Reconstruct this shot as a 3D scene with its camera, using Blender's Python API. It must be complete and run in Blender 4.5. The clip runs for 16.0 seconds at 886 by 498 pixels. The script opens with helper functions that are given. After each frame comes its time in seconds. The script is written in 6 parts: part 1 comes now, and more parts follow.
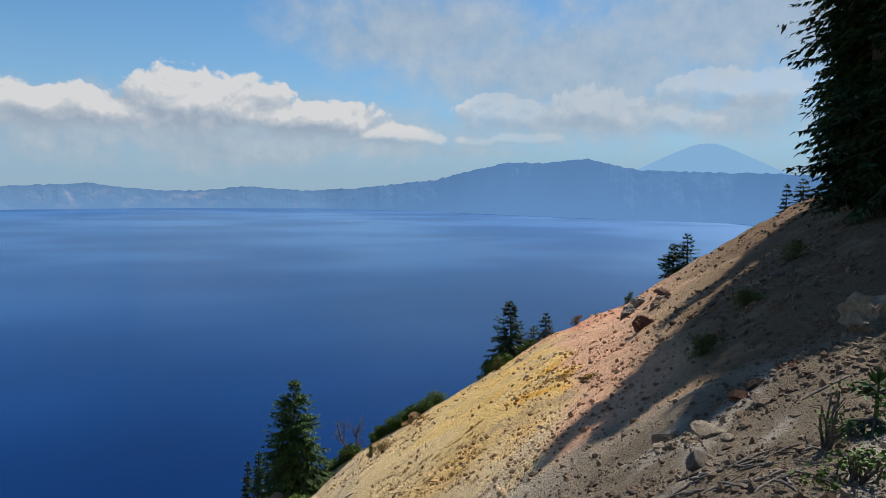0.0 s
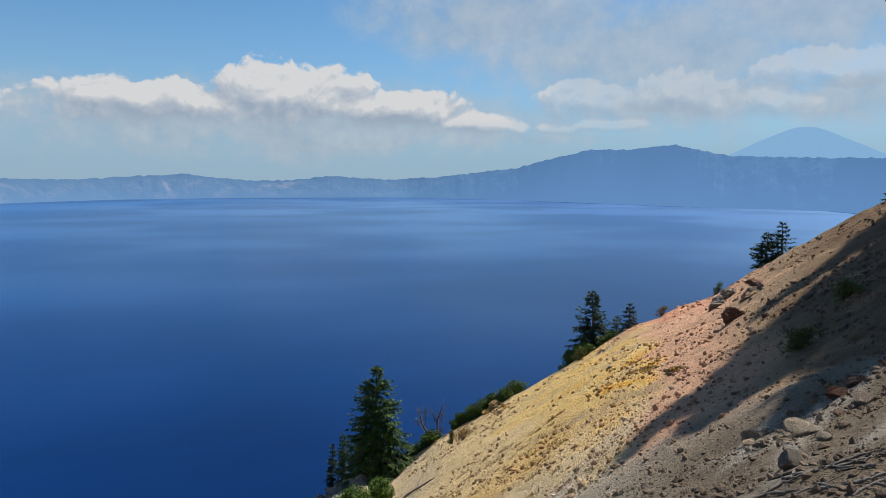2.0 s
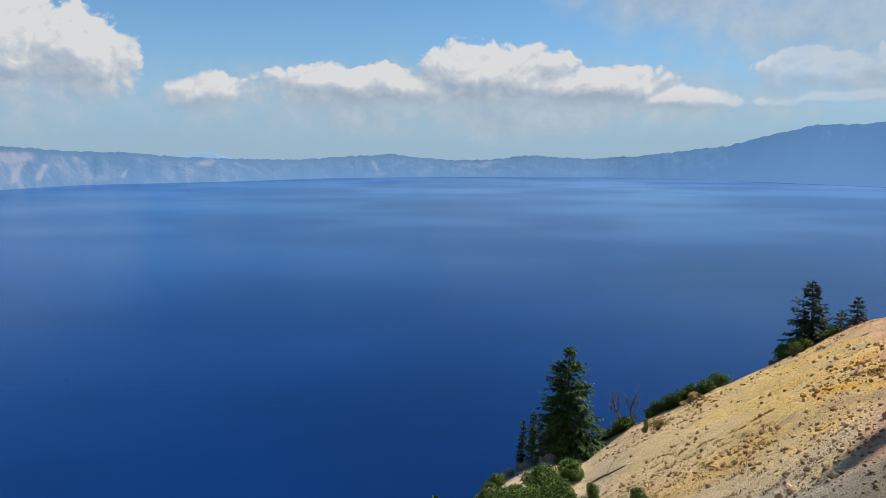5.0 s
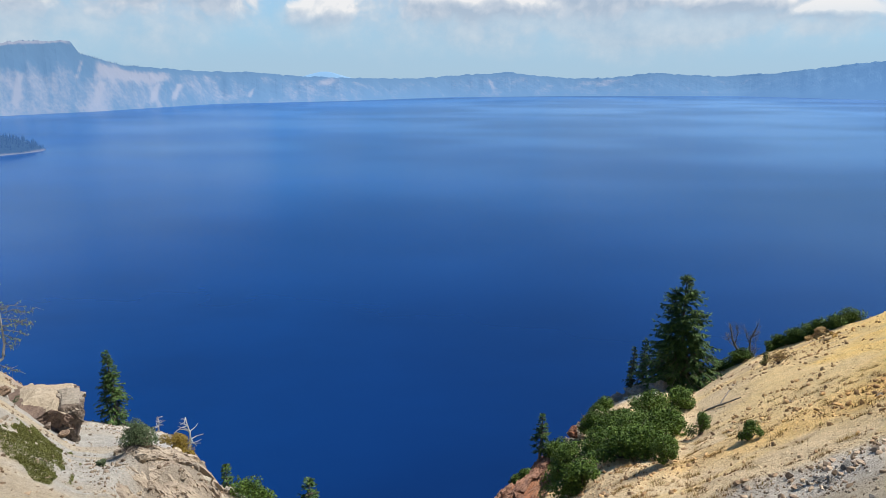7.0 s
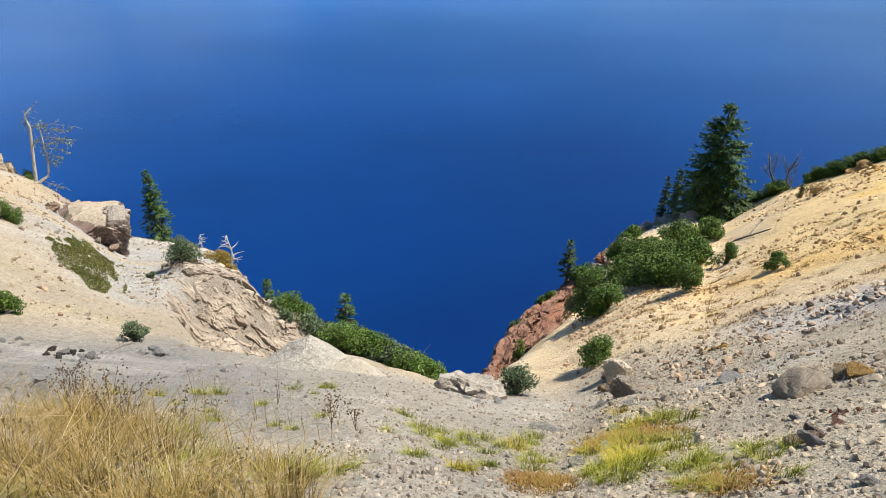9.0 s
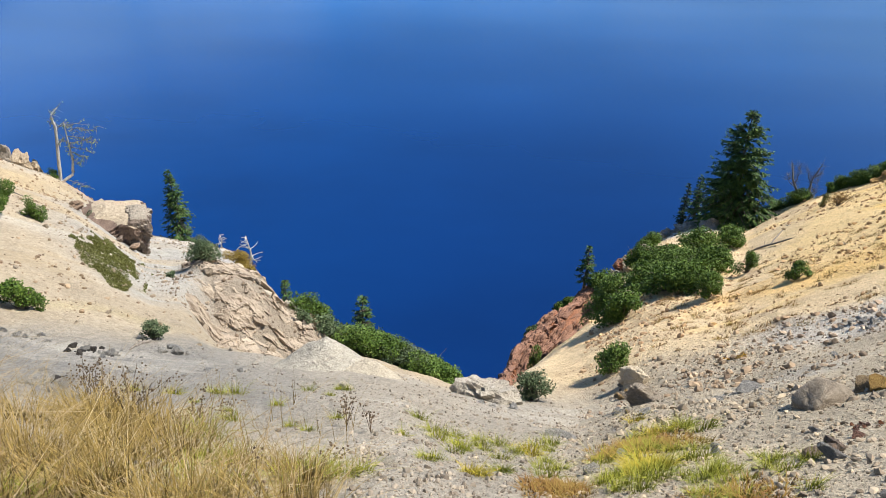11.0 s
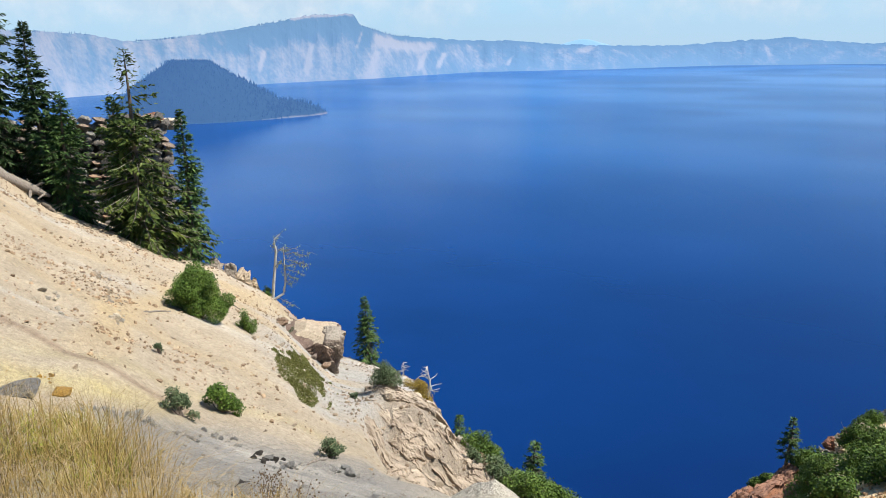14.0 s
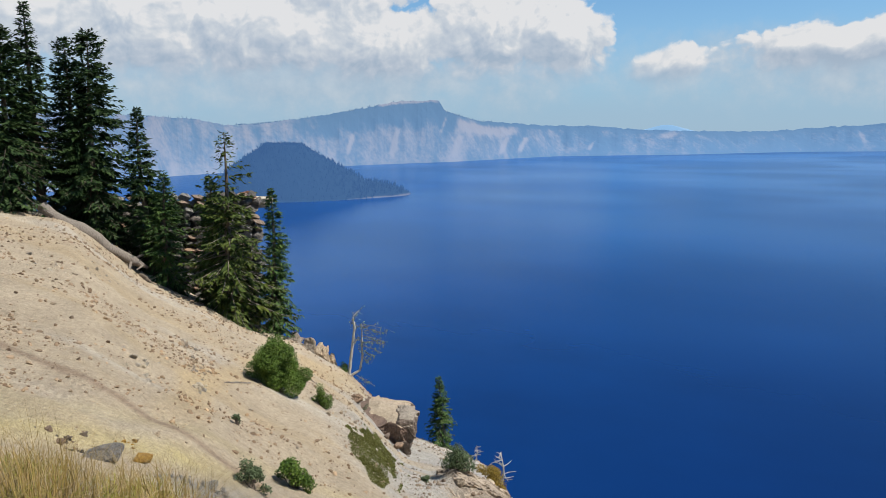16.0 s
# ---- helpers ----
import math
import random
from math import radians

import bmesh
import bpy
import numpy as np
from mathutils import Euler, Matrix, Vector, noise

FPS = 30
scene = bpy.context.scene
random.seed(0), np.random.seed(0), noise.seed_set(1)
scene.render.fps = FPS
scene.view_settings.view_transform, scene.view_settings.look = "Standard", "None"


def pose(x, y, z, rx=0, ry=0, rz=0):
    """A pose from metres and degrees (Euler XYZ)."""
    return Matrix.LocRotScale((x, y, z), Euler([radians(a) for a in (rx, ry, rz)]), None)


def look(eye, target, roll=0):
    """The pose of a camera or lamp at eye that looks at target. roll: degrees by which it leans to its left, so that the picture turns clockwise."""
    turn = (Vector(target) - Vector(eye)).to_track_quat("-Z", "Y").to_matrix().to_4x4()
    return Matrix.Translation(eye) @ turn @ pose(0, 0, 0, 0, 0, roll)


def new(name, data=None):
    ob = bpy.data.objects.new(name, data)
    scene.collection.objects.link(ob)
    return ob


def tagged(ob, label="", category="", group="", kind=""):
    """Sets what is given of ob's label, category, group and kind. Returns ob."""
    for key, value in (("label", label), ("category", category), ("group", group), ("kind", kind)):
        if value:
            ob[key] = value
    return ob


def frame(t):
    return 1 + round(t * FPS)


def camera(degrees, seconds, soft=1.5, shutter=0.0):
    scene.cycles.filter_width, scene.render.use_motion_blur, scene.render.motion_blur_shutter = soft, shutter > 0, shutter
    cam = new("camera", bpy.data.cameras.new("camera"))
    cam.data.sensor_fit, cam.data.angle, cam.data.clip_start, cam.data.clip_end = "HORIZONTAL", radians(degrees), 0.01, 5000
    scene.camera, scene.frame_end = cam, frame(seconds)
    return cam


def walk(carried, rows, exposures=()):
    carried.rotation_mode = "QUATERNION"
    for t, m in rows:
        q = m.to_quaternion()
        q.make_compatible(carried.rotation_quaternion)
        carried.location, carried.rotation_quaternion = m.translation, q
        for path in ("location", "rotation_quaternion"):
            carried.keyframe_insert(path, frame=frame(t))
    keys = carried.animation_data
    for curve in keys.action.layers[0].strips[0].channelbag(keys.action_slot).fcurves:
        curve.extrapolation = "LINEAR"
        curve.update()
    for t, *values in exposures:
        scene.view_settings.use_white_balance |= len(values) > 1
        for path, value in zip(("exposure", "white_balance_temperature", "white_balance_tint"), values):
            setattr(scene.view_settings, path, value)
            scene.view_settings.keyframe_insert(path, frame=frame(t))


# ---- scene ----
cam = camera(64.23, 16.0, soft=0.65)
EYE = 1.65          # the camera is held at chest height by somebody who turns on the spot
PATH = [
    (0.0, pose(0, 0, EYE, 85.49, 0, -34.42) @ pose(0, 0, 0, 0, 0, 0.73)), (0.5, pose(0, 0, EYE, 85.56, 0, -33.39) @ pose(0, 0, 0, 0, 0, 0.63)),
    (1.0, pose(0, 0, EYE, 85.01, 0, -32.06) @ pose(0, 0, 0, 0, 0, 0.49)), (1.5, pose(0, 0, EYE, 84.91, 0, -29.87) @ pose(0, 0, 0, 0, 0, 0.29)),
    (2.0, pose(0, 0, EYE, 84.50, 0, -27.84) @ pose(0, 0, 0, 0, 0, 0.33)), (2.5, pose(0, 0, EYE, 84.43, 0, -25.79) @ pose(0, 0, 0, 0, 0, 0.37)),
    (3.0, pose(0, 0, EYE, 84.52, 0, -23.43) @ pose(0, 0, 0, 0, 0, 0.34)), (3.5, pose(0, 0, EYE, 84.04, 0, -20.15) @ pose(0, 0, 0, 0, 0, 0.31)),
    (4.0, pose(0, 0, EYE, 83.29, 0, -18.03) @ pose(0, 0, 0, 0, 0, 0.42)), (4.2, pose(0, 0, EYE, 83.31, 0, -16.76) @ pose(0, 0, 0, 0, 0, 0.35)),
    (6.3, pose(0, 0, EYE, 79.81, 0, -4.96) @ pose(0, 0, 0, 0, 0, -0.20)), (6.5, pose(0, 0, EYE, 78.95, 0, -3.91) @ pose(0, 0, 0, 0, 0, -0.28)),
    (7.0, pose(0, 0, EYE, 76.38, 0, -2.63) @ pose(0, 0, 0, 0, 0, -0.10)), (7.5, pose(0, 0, EYE, 73.01, 0, -1.86) @ pose(0, 0, 0, 0, 0, 0.05)),
    (8.0, pose(0, 0, EYE, 69.38, 0, -1.20) @ pose(0, 0, 0, 0, 0, -0.11)), (8.5, pose(0, 0, EYE, 64.95, 0, -0.77) @ pose(0, 0, 0, 0, 0, 0.08)),
    (9.0, pose(0, 0, EYE, 62.30, 0, 0.17) @ pose(0, 0, 0, 0, 0, -0.02)), (9.2, pose(0, 0, EYE, 61.78, 0, 0.40) @ pose(0, 0, 0, 0, 0, -0.03)),
    (11.3, pose(0, 0, EYE, 63.10, 0, 2.51) @ pose(0, 0, 0, 0, 0, 0.21)), (11.5, pose(0, 0, EYE, 63.65, 0, 3.37) @ pose(0, 0, 0, 0, 0, 0.13)),
    (12.0, pose(0, 0, EYE, 65.52, 0, 6.59) @ pose(0, 0, 0, 0, 0, 0.31)), (12.5, pose(0, 0, EYE, 67.42, 0, 9.13) @ pose(0, 0, 0, 0, 0, 0.26)),
    (13.0, pose(0, 0, EYE, 69.67, 0, 12.21) @ pose(0, 0, 0, 0, 0, -0.38)), (13.5, pose(0, 0, EYE, 72.07, 0, 15.04) @ pose(0, 0, 0, 0, 0, -0.85)),
    (14.0, pose(0, 0, EYE, 74.07, 0, 17.59) @ pose(0, 0, 0, 0, 0, -0.66)), (14.5, pose(0, 0, EYE, 77.05, 0, 19.96) @ pose(0, 0, 0, 0, 0, -0.99)),
    (15.0, pose(0, 0, EYE, 79.47, 0, 22.09) @ pose(0, 0, 0, 0, 0, -1.12)), (15.5, pose(0, 0, EYE, 80.53, 0, 23.23) @ pose(0, 0, 0, 0, 0, -0.35)),
    (16.0, pose(0, 0, EYE, 80.66, 0, 24.00) @ pose(0, 0, 0, 0, 0, -0.38)),
]
# the phone brightens its picture while it points down at the slope
walk(cam, PATH, [(0.0, 0.16), (4.2, 0.20), (6.3, 0.40), (7.0, 0.54), (8.0, 0.82), (9.0, 0.88), (11.5, 0.92), (12.5, 0.93), (13.5, 0.90), (14.2, 0.80), (15.0, 0.54), (16.0, 0.36)])

# ---- world, sun, exposure ----
SUN_AZ, SUN_EL = 79.0, 55.0        # degrees; azimuth to the right of +y
scene.view_settings.exposure = 0.0
sun = new("sun", bpy.data.lights.new("sun", "SUN"))
sun.data.energy, sun.data.angle, sun.data.color = 5.0, radians(0.6), (1.0, 0.95, 0.86)
SUN_DIR = Vector((math.sin(radians(SUN_AZ)) * math.cos(radians(SUN_EL)), math.cos(radians(SUN_AZ)) * math.cos(radians(SUN_EL)), math.sin(radians(SUN_EL))))
sun.matrix_world = look(SUN_DIR * 60, (0, 0, 0))


class Nodes:
    """Short hand for a node tree."""

    def __init__(self, tree):
        self.t = tree
        tree.nodes.clear()

    def n(self, kind, **kw):
        node = self.t.nodes.new(kind)
        for k, v in kw.items():
            if k == "op":
                node.operation = v
            elif k == "ins":
                for key, val in v.items():
                    self.put(node, key, val)
        return node

    def put(self, node, key, val):
        if isinstance(val, bpy.types.NodeSocket):
            self.t.links.new(val, node.inputs[key])
        else:
            node.inputs[key].default_value = val

    def math(self, op, a, b=0.0, c=0.0, clamp=False):
        node = self.n("ShaderNodeMath", op=op, ins={0: a, 1: b, 2: c})
        node.use_clamp = clamp
        return node.outputs[0]

    def vec(self, op, a, b=(0, 0, 0)):
        node = self.n("ShaderNodeVectorMath", op=op, ins={0: a, 1: b})
        return node.outputs["Value"] if op in ("LENGTH", "DOT_PRODUCT", "DISTANCE") else node.outputs["Vector"]

    def mix(self, fac, a, b, blend="MIX"):
        node = self.n("ShaderNodeMix")
        node.data_type, node.blend_type = "RGBA", blend
        self.put(node, 0, fac), self.put(node, 6, a), self.put(node, 7, b)
        return node.outputs[2]

    def noise(self, vec, scale, detail=4.0, rough=0.55, kind="Fac"):
        node = self.n("ShaderNodeTexNoise", ins={"Vector": vec, "Scale": scale, "Detail": detail, "Roughness": rough})
        return node.outputs[kind]

    def ramp(self, fac, stops):
        node = self.n("ShaderNodeValToRGB", ins={0: fac})
        e = node.color_ramp.elements
        while len(e) < len(stops):
            e.new(0.5)
        for el, (p, c) in zip(e, stops):
            el.position, el.color = p, (*c, 1) if len(c) == 3 else c
        return node.outputs[0]

    def step(self, val, lo, hi):
        node = self.n("ShaderNodeMapRange", ins={0: val, 1: lo, 2: hi, 3: 0.0, 4: 1.0})
        node.interpolation_type = "SMOOTHSTEP"
        return node.outputs[0]


world = bpy.data.worlds.new("sky")
scene.world = world
world.use_nodes = True
w = Nodes(world.node_tree)
sky = w.n("ShaderNodeTexSky")
sky.sky_type, sky.sun_disc, sky.sun_elevation, sky.sun_rotation = "NISHITA", False, radians(SUN_EL), radians(SUN_AZ)
sky.altitude, sky.air_density, sky.dust_density, sky.ozone_density = 2100, 1.0, 0.35, 3.0
SKY_STRENGTH = 0.135
gen = w.n("ShaderNodeTexCoord").outputs["Generated"]
sep = w.n("ShaderNodeSeparateXYZ", ins={0: gen}).outputs
az = w.math("MULTIPLY", w.math("ARCTAN2", sep[0], sep[1]), 57.2958)
el = w.math("MULTIPLY", w.math("ARCSINE", sep[2]), 57.2958)
flat = w.n("ShaderNodeCombineXYZ", ins={0: az, 1: el, 2: 0.0}).outputs[0]
# billowing edges: the sky's directions are pushed about by noise at two scales
big = w.vec("SUBTRACT", w.noise(flat, 0.16, 2.0, 0.5, "Color"), (0.5, 0.5, 0.5))
puff = w.vec("MULTIPLY", big, (7.0, 4.2, 0.0))
warped = w.vec("ADD", flat, puff)
# heaped clouds: azimuth, elevation, half width, half height
CLOUDS = [(15.5, 6.3, 7.0, 2.7), (5.0, 5.6, 8.0, 1.9), (24.5, 5.3, 6.5, 1.9), (31.0, 4.6, 5.0, 1.0), (-6.0, 4.8, 3.8, 1.6), (-47.0, 8.0, 7.5, 4.6), (-38.0, 7.6, 7.5, 4.2), (-29.0, 6.8, 7.0, 3.4), (-20.0, 8.3, 5.5, 4.4), (-14.5, 7.2, 4.0, 3.8), (-34.0, 12.0, 11.0, 3.4),
          (-60.0, 9.0, 12.0, 5.5), (-80.0, 8.0, 12.0, 5.0), (110.0, 9.0, 14.0, 4.0), (150.0, 7.0, 16.0, 4.0), (-120.0, 8.0, 15.0, 4.0)]
# thin, spread-out cloud
VEILS = [(33.0, 13.0, 15.0, 4.5), (47.0, 6.6, 12.0, 3.6), (57.0, 6.0, 8.0, 2.6), (58.0, 13.0, 20.0, 7.0), (44.0, 10.0, 20.0, 5.0), (-34.0, 4.4, 28.0, 3.4), (15.0, 4.6, 34.0, 3.4), (20.0, 3.4, 30.0, 1.2), (85.0, 11.0, 20.0, 6.0)]


def heap(where, spots):
    total = None
    for a, e, ww, hh in spots:
        d = w.vec("LENGTH", w.vec("MULTIPLY", w.vec("SUBTRACT", where, (a, e, 0)), (1 / ww, 1 / hh, 0)))
        d = w.math("SUBTRACT", 1.0, d)
        total = d if total is None else w.math("MAXIMUM", total, d)
    return total


# broken, half veiled heaps
BROKEN = [(46.0, 6.6, 6.5, 1.9), (52.5, 5.6, 4.5, 1.5), (38.5, 6.6, 4.0, 1.6), (40.0, 4.6, 6.0, 0.9), (57.0, 8.0, 6.0, 1.6)]


def rounded(where, scale):
    """Rounded billows: 1 in the middle of each, 0 between them."""
    node = w.n("ShaderNodeTexVoronoi")
    node.feature = "SMOOTH_F1"
    w.put(node, "Vector", w.vec("MULTIPLY", where, (1.0, 1.25, 1.0))), w.put(node, "Scale", scale), w.put(node, "Smoothness", 0.35)
    return w.math("SUBTRACT", 0.55, node.outputs["Distance"])


def density(where):
    """How thick the heaped cloud stands in a direction."""
    soft = w.vec("ADD", where, w.vec("MULTIPLY", w.vec("SUBTRACT", w.noise(where, 0.18, 3.0, 0.55, "Color"), (0.5, 0.5, 0.5)), (7.0, 3.4, 0.0)))
    t = w.math("ADD", 0.10, w.math("MAXIMUM", heap(soft, CLOUDS), w.math("SUBTRACT", heap(soft, BROKEN), 0.08)))
    t = w.math("ADD", t, w.math("MULTIPLY", rounded(soft, 0.42), 0.34))
    t = w.math("ADD", t, w.math("MULTIPLY", rounded(soft, 1.05), 0.24))
    t = w.math("ADD", t, w.math("MULTIPLY", rounded(soft, 2.5), 0.10))
    return w.math("ADD", t, w.math("MULTIPLY", w.math("SUBTRACT", w.noise(where, 0.75, 6.0, 0.62), 0.5), 0.45))


fine = w.noise(flat, 0.45, 6.0, 0.6)
body = density(flat)
# crisp crowns, bases that dissolve in the haze
edge = w.step(el, 3.4, 7.0)
cover = w.step(body, w.math("MULTIPLY", edge, 0.08), w.math("SUBTRACT", 0.80, w.math("MULTIPLY", edge, 0.55)))
cover = w.math("MULTIPLY", cover, w.math("ADD", 0.10, w.math("MULTIPLY", w.step(el, 2.8, 5.2), 0.86)))
thin_out = w.step(az, 33.0, 39.0)
cover = w.math("MULTIPLY", cover, w.math("SUBTRACT", 1.0, w.math("MULTIPLY", thin_out, 0.62)))
veil = w.math("MULTIPLY", w.step(w.math("ADD", heap(warped, VEILS), w.math("MULTIPLY", w.math("SUBTRACT", fine, 0.5), 0.8)), -0.1, 0.75), 0.80)
# shaded bases and sunlit crowns: the thickness is compared with itself further towards the sun
relief = w.math("MULTIPLY", w.math("SUBTRACT", body, density(w.vec("ADD", flat, (0.45, 0.7, 0.0)))), 1.5)
lit = w.math("ADD", w.math("ADD", 0.50, relief), w.math("MULTIPLY", w.math("SUBTRACT", el, 5.6), 0.10), clamp=True)
cloud_col = w.ramp(lit, [(0.0, (0.46, 0.57, 0.71)), (0.4, (0.60, 0.68, 0.79)), (0.75, (0.77, 0.82, 0.88)), (1.0, (0.97, 0.97, 0.98))])
clear = w.vec("SCALE", sky.outputs[0])
clear.node.inputs["Scale"].default_value = SKY_STRENGTH
clear = w.mix(1.0, clear, (0.84, 1.20, 1.28, 1), "MULTIPLY")
haze = w.math("MULTIPLY", w.step(el, 16.0, -3.0), 0.85)
clear = w.mix(haze, clear, (0.40, 0.58, 0.76, 1))
low = w.math("MULTIPLY", w.step(el, 5.5, 1.0), 0.6)
clear = w.mix(low, clear, (0.41, 0.58, 0.78, 1))
streak = w.ramp(fine, [(0.3, (0.46, 0.60, 0.75)), (0.75, (0.68, 0.76, 0.84))])
col = w.mix(veil, clear, streak)
col = w.mix(cover, col, cloud_col)
bg = w.n("ShaderNodeBackground", ins={"Color": col, "Strength": 0.62})
w.t.links.new(bg.outputs[0], w.n("ShaderNodeOutputWorld").inputs[0])

# ---- materials ----


def material(name):
    m = bpy.data.materials.new(name)
    m.use_nodes = True
    k = Nodes(m.node_tree)
    out = k.n("ShaderNodeOutputMaterial")
    b = k.n("ShaderNodeBsdfPrincipled")
    k.t.links.new(b.outputs[0], out.inputs[0])
    pos = k.n("ShaderNodeTexCoord").outputs["Object"]
    return m, k, b, pos


def bump(k, b, height, strength, distance):
    node = k.n("ShaderNodeBump", ins={"Height": height, "Strength": strength, "Distance": distance})
    k.put(b, "Normal", node.outputs[0])


def soil_material():
    m, k, b, pos = material("soil")
    zone = k.n("ShaderNodeVertexColor")
    zone.layer_name = "soil"
    coarse, grain, grit = k.noise(pos, 0.9, 5), k.noise(pos, 9.0, 6, 0.65), k.noise(pos, 42.0, 4, 0.7)
    tone = k.math("ADD", k.math("MULTIPLY", coarse, 0.5), k.math("ADD", k.math("MULTIPLY", grain, 1.1), k.math("MULTIPLY", grit, 1.5)))
    tone = k.math("ADD", -0.57, tone)
    c = k.n("ShaderNodeVectorMath", op="SCALE", ins={0: zone.outputs[0]})
    k.put(c, "Scale", tone)
    # pebbles lighter and darker than the fines
    cell = k.n("ShaderNodeTexVoronoi", ins={"Vector": pos, "Scale": 14.0})
    stone = k.math("MULTIPLY", k.step(k.math("SUBTRACT", cell.outputs["Distance"], k.math("MULTIPLY", grain, 0.55)), -0.02, -0.14), 0.42)
    shade = k.mix(k.math("MULTIPLY", cell.outputs["Color"], 1.0), (0.13, 0.10, 0.075, 1), (0.60, 0.53, 0.44, 1))
    k.put(b, "Base Color", k.mix(stone, c.outputs[0], shade))
    k.put(b, "Roughness", 0.95), k.put(b, "Specular IOR Level", 0.15)
    h = k.math("ADD", k.math("MULTIPLY", grain, 1.0), k.math("ADD", k.math("MULTIPLY", grit, 0.4), k.math("MULTIPLY", stone, 0.7)))
    bump(k, b, h, 1.0, 0.10)
    return m


def rock_material(name, dark, light, tint, scale=4.5, local=True):
    m, k, b, pos = material(name)
    info = k.n("ShaderNodeObjectInfo").outputs["Random"]
    at = k.vec("ADD", pos, k.n("ShaderNodeCombineXYZ", ins={0: k.math("MULTIPLY", info, 37.0), 1: info, 2: 0.0}).outputs[0])
    a, f = k.noise(at, scale, 6, 0.6), k.noise(at, scale * 9, 5, 0.65)
    c = k.ramp(k.math("ADD", k.math("MULTIPLY", a, 0.65), k.math("MULTIPLY", f, 0.35)), [(0.3, dark), (0.6, light), (0.8, tint)])
    v = k.n("ShaderNodeHueSaturation", ins={"Color": c, "Value": k.math("ADD", 0.72, k.math("MULTIPLY", info, 0.55)), "Saturation": k.math("ADD", 0.7, k.math("MULTIPLY", info, 0.5))})
    k.put(b, "Base Color", v.outputs[0]), k.put(b, "Roughness", 0.88), k.put(b, "Specular IOR Level", 0.25)
    bump(k, b, k.math("ADD", a, k.math("MULTIPLY", f, 0.8)), 0.9, 0.08)
    return m


def leaf_material(name, dark, mid, light, rough=0.55, patchy=1.1):
    m, k, b, pos = material(name)
    isl = k.n("ShaderNodeNewGeometry").outputs["Random Per Island"]
    patch = k.noise(pos, patchy, 3)
    c = k.ramp(k.math("ADD", k.math("MULTIPLY", isl, 0.36), k.math("MULTIPLY", patch, 0.68)), [(0.2, dark), (0.5, mid), (0.85, light)])
    k.put(b, "Base Color", c), k.put(b, "Roughness", rough), k.put(b, "Specular IOR Level", 0.12)
    return m


def bark_material(name, dark, light):
    m, k, b, pos = material(name)
    long = k.vec("MULTIPLY", pos, (9.0, 9.0, 1.6))
    g = k.noise(long, 2.5, 6, 0.65)
    k.put(b, "Base Color", k.ramp(g, [(0.3, dark), (0.7, light)])), k.put(b, "Roughness", 0.9)
    bump(k, b, g, 0.8, 0.03)
    return m


def water_material():
    m, k, b, pos = material("lake_water")
    b.inputs["Specular IOR Level"].default_value = 0.0
    cloud_shade = k.math("ADD", k.math("MULTIPLY", k.noise(pos, 0.0026, 3, 0.5), 0.6), k.math("MULTIPLY", k.noise(k.vec("MULTIPLY", pos, (1.0, 1.5, 1.0)), 0.006, 4, 0.55), 0.4))
    ripple = k.noise(k.vec("MULTIPLY", pos, (1.0, 1.8, 1.0)), 0.22, 5, 0.65)
    # shadows of clouds put into the base colour as darker patches
    k.put(b, "Base Color", k.ramp(cloud_shade, [(0.34, (0.0014, 0.0165, 0.084)), (0.48, (0.0016, 0.0235, 0.116)), (0.66, (0.002, 0.035, 0.160))]))
    # light painted into the colour: brighter left for cloud reflection and haze, darker right
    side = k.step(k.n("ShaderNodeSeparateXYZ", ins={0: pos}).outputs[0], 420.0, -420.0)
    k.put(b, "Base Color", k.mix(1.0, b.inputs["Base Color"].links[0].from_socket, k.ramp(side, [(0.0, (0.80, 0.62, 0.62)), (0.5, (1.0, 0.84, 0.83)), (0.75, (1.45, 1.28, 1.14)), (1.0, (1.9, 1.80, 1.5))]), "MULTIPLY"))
    k.put(b, "Roughness", 1.0)
    # the wind-roughened surface mirrors the sky softly, less where the water lies slack
    slack = k.noise(k.vec("MULTIPLY", pos, (1.0, 1.2, 1.0)), 0.0019, 2, 0.5)
    wave = k.n("ShaderNodeBump", ins={"Height": ripple, "Strength": 0.07, "Distance": 0.6}).outputs[0]
    gloss = k.n("ShaderNodeBsdfGlossy", ins={"Color": (0.50, 0.74, 1.0, 1), "Roughness": 0.235, "Normal": wave}).outputs[0]
    mirror = k.n("ShaderNodeFresnel", ins={"IOR": 1.33}).outputs[0]
    share = k.math("MULTIPLY", k.math("MINIMUM", mirror, 0.80), k.math("ADD", 0.84, k.math("MULTIPLY", k.step(slack, 0.36, 0.64), 0.24)))
    both = k.n("ShaderNodeMixShader", ins={0: share, 1: b.outputs[0], 2: gloss}).outputs[0]
    k.put(k.t.nodes["Material Output"], "Surface", both)
    return m


